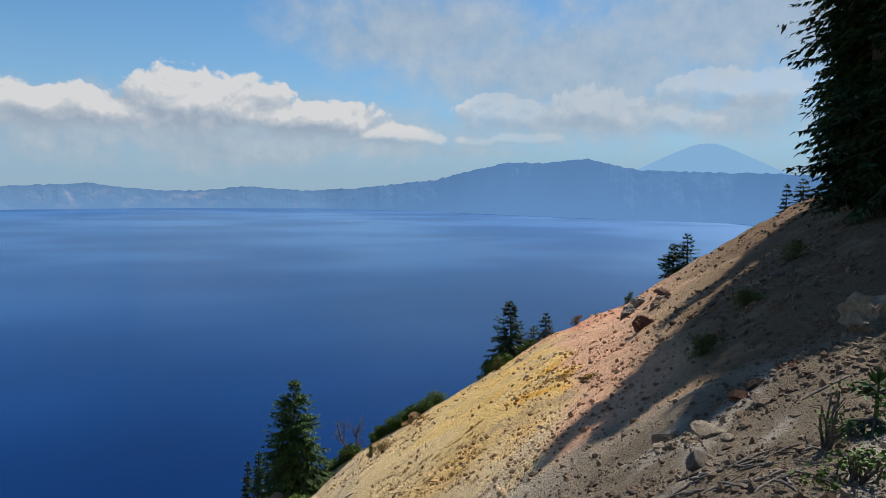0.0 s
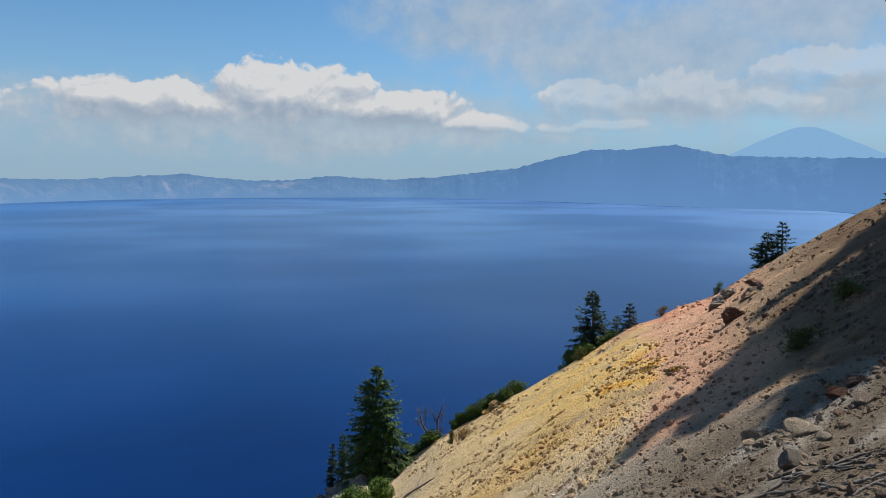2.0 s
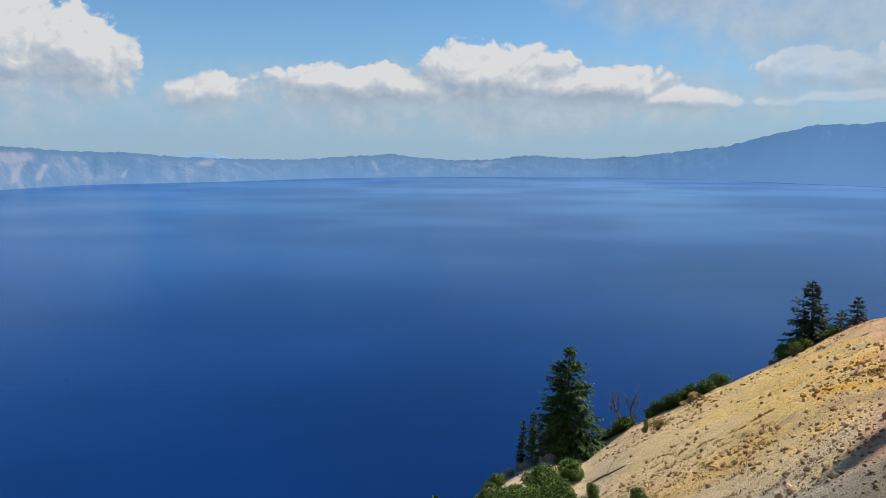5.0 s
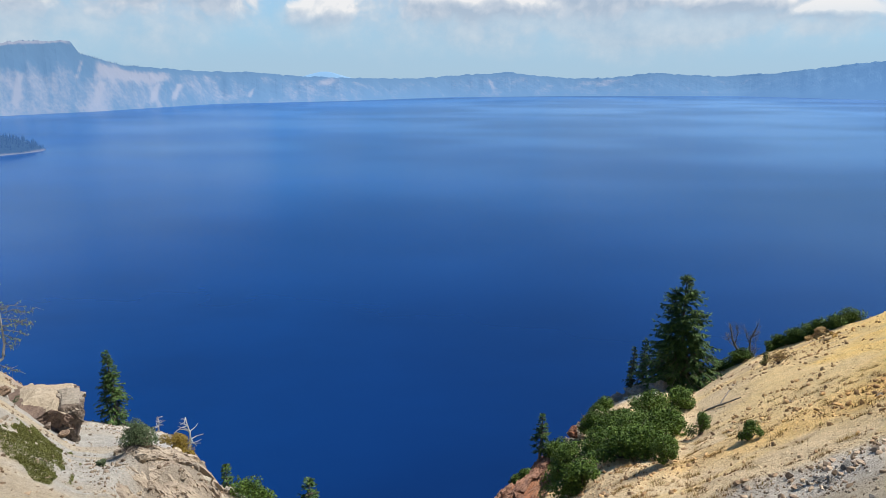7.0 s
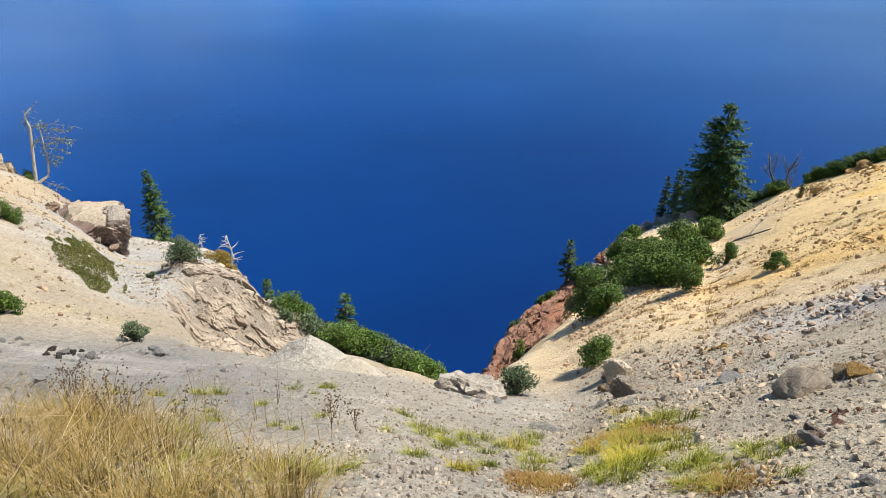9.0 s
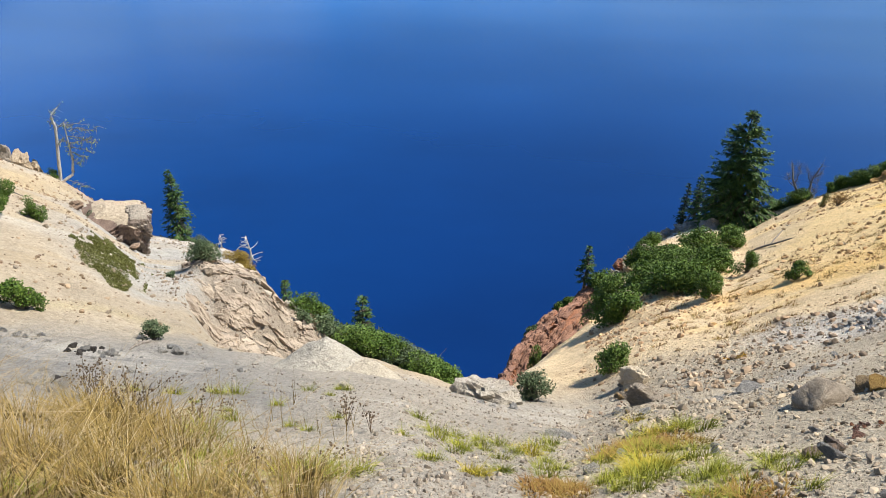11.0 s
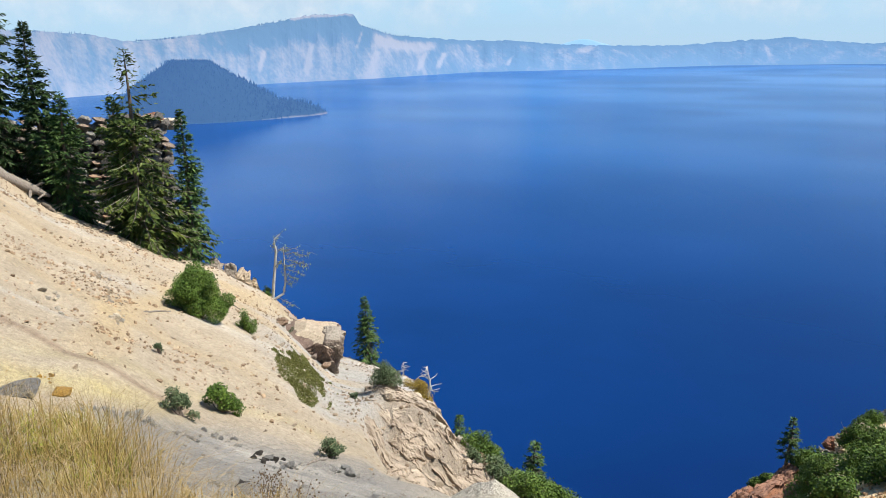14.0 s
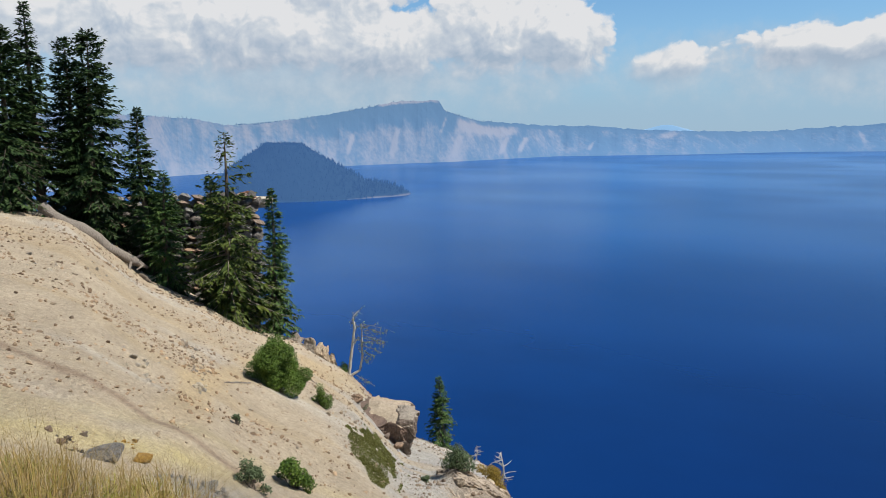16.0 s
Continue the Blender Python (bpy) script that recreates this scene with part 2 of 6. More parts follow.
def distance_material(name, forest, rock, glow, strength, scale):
    """Far caldera walls; miles of blue summer haze are put in as emission and bluish colour."""
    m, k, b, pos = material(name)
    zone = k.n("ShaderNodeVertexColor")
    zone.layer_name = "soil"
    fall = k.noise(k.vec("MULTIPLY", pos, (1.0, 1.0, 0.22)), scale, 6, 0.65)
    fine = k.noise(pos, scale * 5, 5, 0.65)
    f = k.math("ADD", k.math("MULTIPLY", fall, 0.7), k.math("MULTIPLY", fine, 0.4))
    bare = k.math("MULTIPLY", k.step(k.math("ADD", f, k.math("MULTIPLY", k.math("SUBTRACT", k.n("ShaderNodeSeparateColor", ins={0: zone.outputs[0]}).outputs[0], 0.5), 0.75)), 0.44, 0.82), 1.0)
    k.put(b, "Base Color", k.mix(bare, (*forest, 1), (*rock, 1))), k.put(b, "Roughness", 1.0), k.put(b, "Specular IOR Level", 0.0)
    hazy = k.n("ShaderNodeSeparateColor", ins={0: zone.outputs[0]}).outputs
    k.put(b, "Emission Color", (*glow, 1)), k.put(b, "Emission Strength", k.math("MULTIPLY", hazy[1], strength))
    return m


SOIL = soil_material()
ROCK_GREY = rock_material("grey_andesite", (0.15, 0.14, 0.13), (0.34, 0.32, 0.29), (0.48, 0.45, 0.41))
BASALT = rock_material("dark_basalt", (0.03, 0.026, 0.024), (0.07, 0.06, 0.052), (0.14, 0.12, 0.10))
WALL_ROCK = rock_material("dark_wall_stone", (0.05, 0.045, 0.04), (0.16, 0.142, 0.125), (0.28, 0.255, 0.225))
ROCK_TAN = rock_material("tan_tuff", (0.20, 0.155, 0.11), (0.44, 0.355, 0.26), (0.58, 0.49, 0.38))
ROCK_BROWN = rock_material("brown_andesite", (0.12, 0.085, 0.062), (0.31, 0.225, 0.165), (0.47, 0.37, 0.28))
ROCK_RED = rock_material("red_scoria", (0.09, 0.042, 0.030), (0.22, 0.105, 0.065), (0.36, 0.21, 0.14))
ROCK_PALE = rock_material("pale_pumice", (0.38, 0.32, 0.235), (0.58, 0.50, 0.385), (0.67, 0.60, 0.48))
CREAM_TUFF = rock_material("cream_tuff", (0.42, 0.34, 0.24), (0.60, 0.51, 0.38), (0.70, 0.62, 0.49), 2.0)
ROCK_OCHRE = rock_material("ochre_tuff", (0.24, 0.13, 0.04), (0.46, 0.28, 0.08), (0.58, 0.42, 0.16))
NEEDLES = leaf_material("hemlock_needles", (0.015, 0.034, 0.011), (0.044, 0.084, 0.023), (0.11, 0.172, 0.045))
NEEDLES_DARK = leaf_material("fir_needles", (0.009, 0.019, 0.008), (0.024, 0.046, 0.015), (0.055, 0.090, 0.026))
NEEDLES_YELLOW = leaf_material("lichened_needles", (0.018, 0.032, 0.009), (0.048, 0.072, 0.016), (0.11, 0.13, 0.026))
LEAVES = leaf_material("shrub_leaves", (0.020, 0.040, 0.007), (0.062, 0.108, 0.017), (0.14, 0.20, 0.034))
LEAVES_GREY = leaf_material("sage_leaves", (0.035, 0.055, 0.025), (0.075, 0.105, 0.05), (0.14, 0.17, 0.09))
LEAVES_GOLD = leaf_material("golden_leaves", (0.10, 0.07, 0.012), (0.22, 0.15, 0.025), (0.33, 0.24, 0.05))
LEAVES_OLIVE = leaf_material("mat_leaves", (0.05, 0.055, 0.012), (0.10, 0.105, 0.025), (0.16, 0.16, 0.05))
GRASS_DRY = leaf_material("dry_grass", (0.050, 0.040, 0.012), (0.20, 0.135, 0.036), (0.40, 0.285, 0.11), 0.7, 4.5)
STRAW = leaf_material("dead_straw", (0.09, 0.06, 0.03), (0.26, 0.19, 0.10), (0.50, 0.40, 0.24), 0.8)
WEED = leaf_material("brown_weed", (0.05, 0.035, 0.022), (0.11, 0.075, 0.045), (0.19, 0.13, 0.08), 0.8)
GRASS_GREEN = leaf_material("green_sedge", (0.07, 0.09, 0.014), (0.19, 0.20, 0.025), (0.38, 0.35, 0.05), 0.7)
GRASS_BRIGHT = leaf_material("bright_sedge", (0.14, 0.13, 0.015), (0.34, 0.27, 0.03), (0.52, 0.41, 0.06), 0.7)
GRASS_RED = leaf_material("rusty_ground_cover", (0.12, 0.05, 0.02), (0.20, 0.11, 0.03), (0.24, 0.20, 0.05), 0.8)
BARK = bark_material("bark", (0.05, 0.038, 0.03), (0.14, 0.11, 0.085))
DEADWOOD = bark_material("weathered_wood", (0.20, 0.185, 0.165), (0.52, 0.50, 0.46))
DARKWOOD = bark_material("grey_snag_wood", (0.055, 0.050, 0.048), (0.22, 0.205, 0.20))
LOG_BARK = bark_material("old_log_bark", (0.09, 0.075, 0.062), (0.25, 0.215, 0.18))
LICHEN = leaf_material("wolf_lichen", (0.08, 0.10, 0.025), (0.20, 0.235, 0.065), (0.36, 0.38, 0.13))
LEAVES_LIGHT = leaf_material("alder_leaves", (0.026, 0.050, 0.010), (0.075, 0.125, 0.022), (0.15, 0.21, 0.045))
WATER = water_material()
# the wall's blue haze is emitted by its own surface
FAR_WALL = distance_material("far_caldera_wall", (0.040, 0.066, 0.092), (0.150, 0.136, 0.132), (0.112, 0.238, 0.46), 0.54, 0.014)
# pale haze over the peaks, painted as a stronger glow
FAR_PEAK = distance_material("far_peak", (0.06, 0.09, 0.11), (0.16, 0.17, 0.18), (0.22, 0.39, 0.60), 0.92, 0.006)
# haze before the island, put in as a deep blue glow
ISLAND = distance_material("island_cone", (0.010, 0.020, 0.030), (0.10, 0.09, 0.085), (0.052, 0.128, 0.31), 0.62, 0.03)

# ---- the land ----


def lattice(ix, iy, seed):
    h = (ix.astype(np.int64) * 374761393 + iy.astype(np.int64) * 668265263 + seed * 974711) & 0x7FFFFFFF
    h = ((h ^ (h >> 13)) * 1274126177) & 0x7FFFFFFF
    return ((h ^ (h >> 16)) & 0xFFFF) / 65535.0


def vnoise(x, y, seed=0):
    """Smooth noise, 0 to 1."""
    x, y = np.asarray(x, float), np.asarray(y, float)
    ix, iy = np.floor(x), np.floor(y)
    fx, fy = x - ix, y - iy
    fx, fy = fx * fx * (3 - 2 * fx), fy * fy * (3 - 2 * fy)
    a, b = lattice(ix, iy, seed), lattice(ix + 1, iy, seed)
    c, d = lattice(ix, iy + 1, seed), lattice(ix + 1, iy + 1, seed)
    return (a * (1 - fx) + b * fx) * (1 - fy) + (c * (1 - fx) + d * fx) * fy


def fbm(x, y, seed=0, octaves=4):
    total, amp, norm = 0.0, 1.0, 0.0
    for i in range(octaves):
        total, norm = total + amp * (vnoise(x * 2 ** i, y * 2 ** i, seed + i) - 0.5), norm + amp
        amp *= 0.5
    return total / norm


def cells(x, y, seed=0):
    """Distance to the nearest of scattered points, and that point's own number."""
    x, y = np.asarray(x, float), np.asarray(y, float)
    ix, iy = np.floor(x), np.floor(y)
    best, tag = np.full(x.shape, 9.0), np.zeros(x.shape)
    for dx in (-1, 0, 1):
        for dy in (-1, 0, 1):
            cx, cy = ix + dx, iy + dy
            d = np.hypot(cx + lattice(cx, cy, seed) - x, cy + lattice(cx, cy, seed + 7) - y)
            near = d < best
            best, tag = np.where(near, d, best), np.where(near, lattice(cx, cy, seed + 13), tag)
    return best, tag


def smooth(v, lo, hi):
    u = np.clip((np.asarray(v, float) - lo) / (hi - lo), 0, 1)
    return u * u * (3 - 2 * u)


# The slope is described round the viewer: azimuth (degrees to the right of +y), and for each the caldera's edge
# and the gravel shoulder before it, by their distance and their dip below the eye.
EDGE_AZ = [-180, -120, -90, -75, -60, -52, -47.5, -43.5, -40, -36, -32, -29.5, -27.5, -24, -20.5, -18.4, -17, -14.3, -13, -8, -5, 0.5, 3.3, 4.4, 5.4, 7.5, 11, 15, 17.6, 20.3,
           23.7, 27.7, 33.3, 38.6, 43.3, 48.8, 54.7, 60.6, 66, 75, 90, 120, 180]
EDGE_R = [60, 60, 50, 46, 44, 44, 44, 43, 42, 42, 42, 42, 42, 42, 39, 36, 33, 28, 25, 21, 20, 19, 20, 25, 28, 30, 33, 37, 40, 43,
          44, 43, 42, 43, 44, 46, 48, 48, 48, 45, 42, 60, 60]
EDGE_EL = [3, 2, 2, -1, -3.8, -5.8, -10.2, -12.3, -14.6, -16.4, -19.1, -21.8, -24.0, -25.0, -26.5, -28.3, -31.4, -32.9, -34.8, -36.4, -37.2, -38.6, -38.4, -37.5, -35.2, -33.3, -30.6, -27.2, -24.9, -23.5,
           -23.2, -20.5, -17.5, -14.3, -11.4, -8.8, -4.6, -0.6, 1.9, 4.5, 7, 5, 3]
SHOULDER_AZ = [-180, -120, -90, -60, -45, -38, -30, -21, -16, -8, 0.5, 6, 12, 17, 26.7, 31, 36.6, 45, 55, 66, 90, 120, 180]
SHOULDER_EL = [-8, -9, -13, -20, -25.5, -30.2, -32.7, -35.4, -36.4, -37.4, -39.6, -39.8, -40.0, -37.7, -34.1, -31.8, -28.4, -23, -17, -11.5, -6, -7, -8]
SHOULDER_R = 11.0
TABLE = np.arange(-180, 180.01, 0.25)


def blurred(v, width):
    k = np.exp(-0.5 * (np.arange(-12, 13) * 0.25 / width) ** 2)
    return np.convolve(np.pad(v, 12, mode="edge"), k / k.sum(), "valid")


T_R = blurred(np.interp(TABLE, EDGE_AZ, EDGE_R), 0.7)
T_EZ = blurred(EYE + np.interp(TABLE, EDGE_AZ, EDGE_R) * np.tan(np.radians(np.interp(TABLE, EDGE_AZ, EDGE_EL))), 0.35)
T_SZ = blurred(EYE + SHOULDER_R * np.tan(np.radians(np.interp(TABLE, SHOULDER_AZ, SHOULDER_EL))), 1.5)


def profile(a, r):
    er, ez, sz = np.interp(a, TABLE, T_R), np.interp(a, TABLE, T_EZ), np.interp(a, TABLE, T_SZ)
    near = sz * np.clip(r - 0.6, 0, None) / (SHOULDER_R - 0.6)
    far = sz + (ez - sz) * (r - SHOULDER_R) / (er - SHOULDER_R)
    front = 1 - smooth(np.abs(a), 84, 108)
    over = np.clip(r - er, 0, None)
    drop = ez - front * (over * over * 0.9 / (over + 0.9) + over * 0.55) + (1 - front) * 0.06 * over
    return np.where(r < SHOULDER_R, near, np.where(r < er, far, drop))


def crag(a, r):
    """Where bare rock breaks through: the cliff below the left bench, the outcrop at its tip, the red wall across the gully."""
    left = smooth(a, -25.0, -22.0) * (1 - smooth(a, -14.0, -12.6)) * smooth(r, 16.5, 18.5) * (1 - smooth(r, 24, 27))
    tip = smooth(a, -32.5, -29) * (1 - smooth(a, -26.6, -25.9)) * smooth(r, 37, 38.8)
    er = np.interp(a, TABLE, T_R)
    red = smooth(a, 3.2, 4.4) * (1 - smooth(a, 10.5, 14.5)) * smooth(r - er, -6.0, -4.5)
    return left, tip, red


def ground(x, y):
    x, y = np.asarray(x, float), np.asarray(y, float)
    r, a = np.hypot(x, y) + 1e-6, np.degrees(np.arctan2(x, y))
    z = (profile(a, r * 0.93) + profile(a, r) * 2 + profile(a, r * 1.05)) / 4
    er = np.interp(a, TABLE, T_R)
    z = np.where(r > er * 0.94, profile(a, r), z)
    # two ribs of rock that stand up from the sand
    m1 = smooth(a, -25.5, -22.5) * (1 - smooth(a, -13.8, -12.4))
    z = z + m1 * np.interp(r, [12, 18.3, 19.2, 20.6, 22.0, 33], [0, -1.6, -1.3, 0.35, 0.75, 0])
    m2 = smooth(a, 3.6, 5.0) * (1 - smooth(a, 11.5, 15.5))
    z = z + m2 * np.interp(r - er, [-13, -5.4, -4.6, -2.6, -1.8, 0], [0, -1.5, -1.2, 0.15, 0.3, 0])
    left, tip, red = crag(a, r)
    inner = smooth(r, 1.5, 6)
    z = z + inner * (0.55 * fbm(x / 7, y / 7, 3) + 0.30 * fbm(x / 1.7, y / 1.7, 11) + 0.10 * fbm(x / 0.4, y / 0.4, 21))
    # scree chutes that run down the fall line into the gully
    lean = np.where(x > 0, 0.27, -0.12)
    z = z + smooth(r, 10, 18) * 0.26 * fbm((np.abs(x) * 0.96 + y * lean) / 9, (y * 0.96 - np.abs(x) * lean) / 1.3, 31)
    d, tag = cells(x / 1.5, y / 1.5, 5)
    d2, tag2 = cells(x / 0.55, y / 0.55, 9)
    block = (tag - 0.5) * 1.1 - d * 0.5 + (tag2 - 0.5) * 0.45 - d2 * 0.2
    z = z + (left * 0.22 + tip * 0.30 + red * 0.45) * block
    return z


def soil(x, y):
    """Base colour of the ground."""
    r, a = np.hypot(x, y) + 1e-6, np.degrees(np.arctan2(x, y))
    n1 = fbm(x / 3.5, y / 3.5, 41)
    # stains are drawn out down the fall line, towards the gully
    lean = np.where(x > 0, 0.27, -0.12)
    along, across = np.abs(x) * 0.96 + y * lean, y * 0.96 - np.abs(x) * lean
    nb = 0.6 * fbm(x / 1.9, y / 1.9, 57) + 0.5 * fbm(x / 0.6, y / 0.6, 59)
    n2, n3 = fbm(along / 3.2, across / 0.8, 47), fbm(along / 11, across / 1.5, 53)

    def lay(base, colour, mask):
        return base + (np.array(colour) - base) * np.clip(mask, 0, 1)[..., None]

    c = np.broadcast_to(np.array((0.405, 0.33, 0.235)), x.shape + (3,)).copy()
    right = smooth(r + 3 * n1, 2, 5) * smooth(a + 8 * n1, 3, 9) * (1 - smooth(a, 120, 165))
    c = lay(c, (0.61, 0.465, 0.285), right)
    # left: cream sand, with an ashen bench at the tip
    c = lay(c, (0.35, 0.328, 0.292), (1 - right) * smooth(a + 5 * n1, -35, -28) * smooth(r + 6 * n2, 15, 20))
    c = lay(c, (0.435, 0.39, 0.325), (1 - right) * smooth(n3, 0.05, 0.3) * 0.8)
    c = lay(c, (0.40, 0.31, 0.195), (1 - right) * smooth(-n3, 0.08, 0.3) * 0.7)
    c = lay(c, (0.50, 0.41, 0.15), (1 - right) * smooth(-np.abs(r - 11.8 - 0.5 * n1), -1.1, 0.0) * (0.3 + nb) * smooth(-a, 36, 42))
    c = lay(c, (0.40, 0.33, 0.16), (1 - right) * smooth(-np.abs(r - 13.6 - 4 * n1), -1.0, 0.0) * 0.3 * smooth(-a, 24, 30))
    c = lay(c, (0.44, 0.33, 0.185), (1 - right) * smooth(-np.abs(a + 42.5 - 0.55 * (r - 20) - 6 * n1), -2.5, -0.8) * smooth(r, 13, 16) * 0.6)
    # right: ochre, sulphur yellow, salmon and umber bands; umber deepened for shade
    c = lay(c, (0.72, 0.44, 0.085), right * smooth(a + 10 * n1, 31, 35) * (1 - smooth(a + 14 * n1, 42, 48)) * smooth(r, 15, 22) * (0.60 + 1.3 * nb))
    c = lay(c, (0.70, 0.34, 0.03), right * smooth(a + 12 * n1, 36, 41) * (1 - smooth(a + 14 * n1, 46, 50)) * smooth(r, 15, 20) * smooth(nb, 0.02, 0.2) * 0.8)
    c = lay(c, (0.66, 0.46, 0.185), right * smooth(a + 8 * n1, 24, 29) * (1 - smooth(a, 37, 43)) * smooth(r, 15, 20) * 0.55)
    c = lay(c, (0.72, 0.52, 0.23), right * smooth(n3 + 0.3 * nb, 0.04, 0.22) * 0.5)
    c = lay(c, (0.68, 0.42, 0.13), right * smooth(-np.abs(r - 19.5 - 0.10 * (a - 30) - 5 * n1), -2.2, -0.4) * (0.45 + nb) * smooth(a, 16, 24) * (1 - smooth(a, 43, 50)))
    c = lay(c, (0.60, 0.35, 0.215), right * smooth(a + 9 * n1, 42, 45) * (1 - smooth(a + 9 * n1, 50, 56)))
    c = lay(c, (0.60, 0.27, 0.16), right * smooth(-np.hypot((a - 46.2) * 0.8, (r - 42) * 0.7) - 6 * n2, -3.5, -1.0) * 0.8)
    # brown soil below the firs, its colour darkened to strengthen their shadow
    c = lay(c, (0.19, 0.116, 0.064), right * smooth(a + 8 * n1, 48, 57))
    c = lay(c, (0.40, 0.275, 0.165), right * smooth(-nb - 0.3 * n2, 0.06, 0.3) * 0.5)
    # the gravel shoulder
    shoulder = 1 - smooth(r + 2.5 * n1 + 1.2 * n2 + 4.5 * smooth(-a, 38, 50), 11.2, 14.0)
    c = lay(c, (0.355, 0.31, 0.25), shoulder)
    c = lay(c, (0.245, 0.228, 0.205), shoulder * (1 - smooth(a + 10 * n1, -24, -8)) * smooth(r, 4, 6.5))
    c = lay(c, (0.42, 0.35, 0.255), shoulder * smooth(r + 4 * n1, 1.5, 4.0) * smooth(a + 6 * n1, 6, 16))
    # brown gravel on this side, also painted darker for the trees' shade
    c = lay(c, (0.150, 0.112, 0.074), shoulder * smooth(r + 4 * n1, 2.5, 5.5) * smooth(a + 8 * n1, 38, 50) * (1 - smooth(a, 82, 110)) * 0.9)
    c = lay(c, (0.47, 0.43, 0.38), smooth(-np.abs(r - 13.2 - 3 * n1), -2.0, -0.6) * smooth(a, 22, 30) * (1 - smooth(a, 36, 41)) * 0.8)
    # a faint trodden track across the sand
    track = np.interp(a, [-58, -53.8, -48.3, -42.3, -39], [16.9, 15.3, 13.8, 12.7, 12.5])
    c = lay(c, (0.27, 0.20, 0.14), smooth(-np.abs(r - track + 0.15 * n2), -0.30, -0.04) * smooth(-a, 37, 40) * 0.9)
    c = lay(c, (0.44, 0.40, 0.34), shoulder * smooth(n2, 0.08, 0.25) * 0.5)
    left, tip, red = crag(a, r)
    c = lay(c, (0.27, 0.225, 0.175), left)
    c = lay(c, (0.27, 0.20, 0.15), tip)
    c = lay(c, (0.27, 0.125, 0.075), red)
    c = lay(c, (0.44, 0.40, 0.36), smooth(a, 17, 18.5) * (1 - smooth(a, 21, 22)) * smooth(r, 37, 39))
    return c * (1 + 0.10 * n2 + 0.25 * nb)[..., None]


def grid_faces(rows, cols, closed=False):
    i, j = np.meshgrid(np.arange(rows - 1), np.arange(cols if closed else cols - 1), indexing="ij")
    k = (j + 1) % cols
    return np.stack([i * cols + j, (i + 1) * cols + j, (i + 1) * cols + k, i * cols + k], -1).reshape(-1, 4)


def mesh_of(name, verts, faces, mat, parent=None, colours=None, smooth_shade=False, label=""):
    """One mesh object from arrays; faces all have the same number of corners."""
    me = bpy.data.meshes.new(name)
    verts, faces = np.asarray(verts, np.float32), np.asarray(faces, np.int32)
    n, k = faces.shape
    me.vertices.add(len(verts))
    me.vertices.foreach_set("co", verts.ravel())
    me.loops.add(n * k)
    me.loops.foreach_set("vertex_index", faces.ravel())
    me.polygons.add(n)
    me.polygons.foreach_set("loop_start", np.arange(0, n * k, k, dtype=np.int32))
    me.polygons.foreach_set("loop_total", np.full(n, k, np.int32))
    me.polygons.foreach_set("use_smooth", np.full(n, smooth_shade))
    me.update(calc_edges=True)
    if colours is not None:
        layer = me.color_attributes.new("soil", "FLOAT_COLOR", "POINT")
        layer.data.foreach_set("color", np.concatenate([colours, np.ones((len(colours), 1))], 1).astype(np.float32).ravel())
    me.materials.append(mat)
    me.validate()
    ob = new(name, me)
    if parent:
        ob.parent = parent
    if label:
        ob["label"] = label
    return ob


LAKE_Z = EYE - 106.0


def build_land():
    a = np.concatenate([np.arange(-180, -78, 2.0), np.arange(-78, 80, 0.22), np.arange(80, 180, 2.0)])
    inner = np.concatenate([[0.0, 0.6, 1.2], np.geomspace(1.7, 10, 90), np.linspace(10.15, 60, 240)])
    er = np.interp(a, TABLE, T_R)
    rr = inner[:, None] / 60.0 * np.ones_like(er)[None, :] * 60.0
    # inside the edge rows follow the distance, squeezed so that the last one lies on the edge
    rr = np.where(inner[:, None] < 10, rr, 10 + (rr - 10) * ((er - 10) / 50.0)[None, :])
    beyond = np.array([0.15, 0.35, 0.7, 1.2, 2, 3.2, 5, 8, 13, 22, 40, 70, 100, 160, 300])
    rr = np.concatenate([rr, er[None, :] + beyond[:, None]], 0)
    aa = np.radians(np.broadcast_to(a, rr.shape))
    x, y = rr * np.sin(aa), rr * np.cos(aa)
    z = np.maximum(ground(x, y), LAKE_Z - 6)
    v = np.stack([x, y, z], -1).reshape(-1, 3)
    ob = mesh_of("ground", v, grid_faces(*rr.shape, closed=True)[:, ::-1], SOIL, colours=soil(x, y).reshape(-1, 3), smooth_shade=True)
    tagged(ob, "steep slope of ochre sand, grey gravel and ash above the lake", "ground", kind="structure")


build_land()


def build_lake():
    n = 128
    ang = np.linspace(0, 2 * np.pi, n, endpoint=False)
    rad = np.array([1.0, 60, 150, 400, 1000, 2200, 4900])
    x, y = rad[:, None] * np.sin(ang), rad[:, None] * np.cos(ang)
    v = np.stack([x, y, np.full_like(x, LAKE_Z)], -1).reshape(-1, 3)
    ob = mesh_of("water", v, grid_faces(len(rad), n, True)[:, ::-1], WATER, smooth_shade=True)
    tagged(ob, "deep blue crater lake with faint wind streaks and painted cloud shadows", "lake", kind="structure")


build_lake()

# The far rim: dips of the shore below the eye and heights of the crest, round the lake.
SHORE_AZ = [-85, -70, -49, -45, -40, -30, -23, -15, -5, 3, 12, 25, 33, 40, 48, 57, 70, 85]
SHORE_EL = [-7.0, -5.0, -3.7, -3.1, -2.9, -2.5, -2.3, -1.9, -1.75, -1.5, -1.4, -1.33, -1.5, -1.7, -1.9, -2.0, -3.0, -5.0]
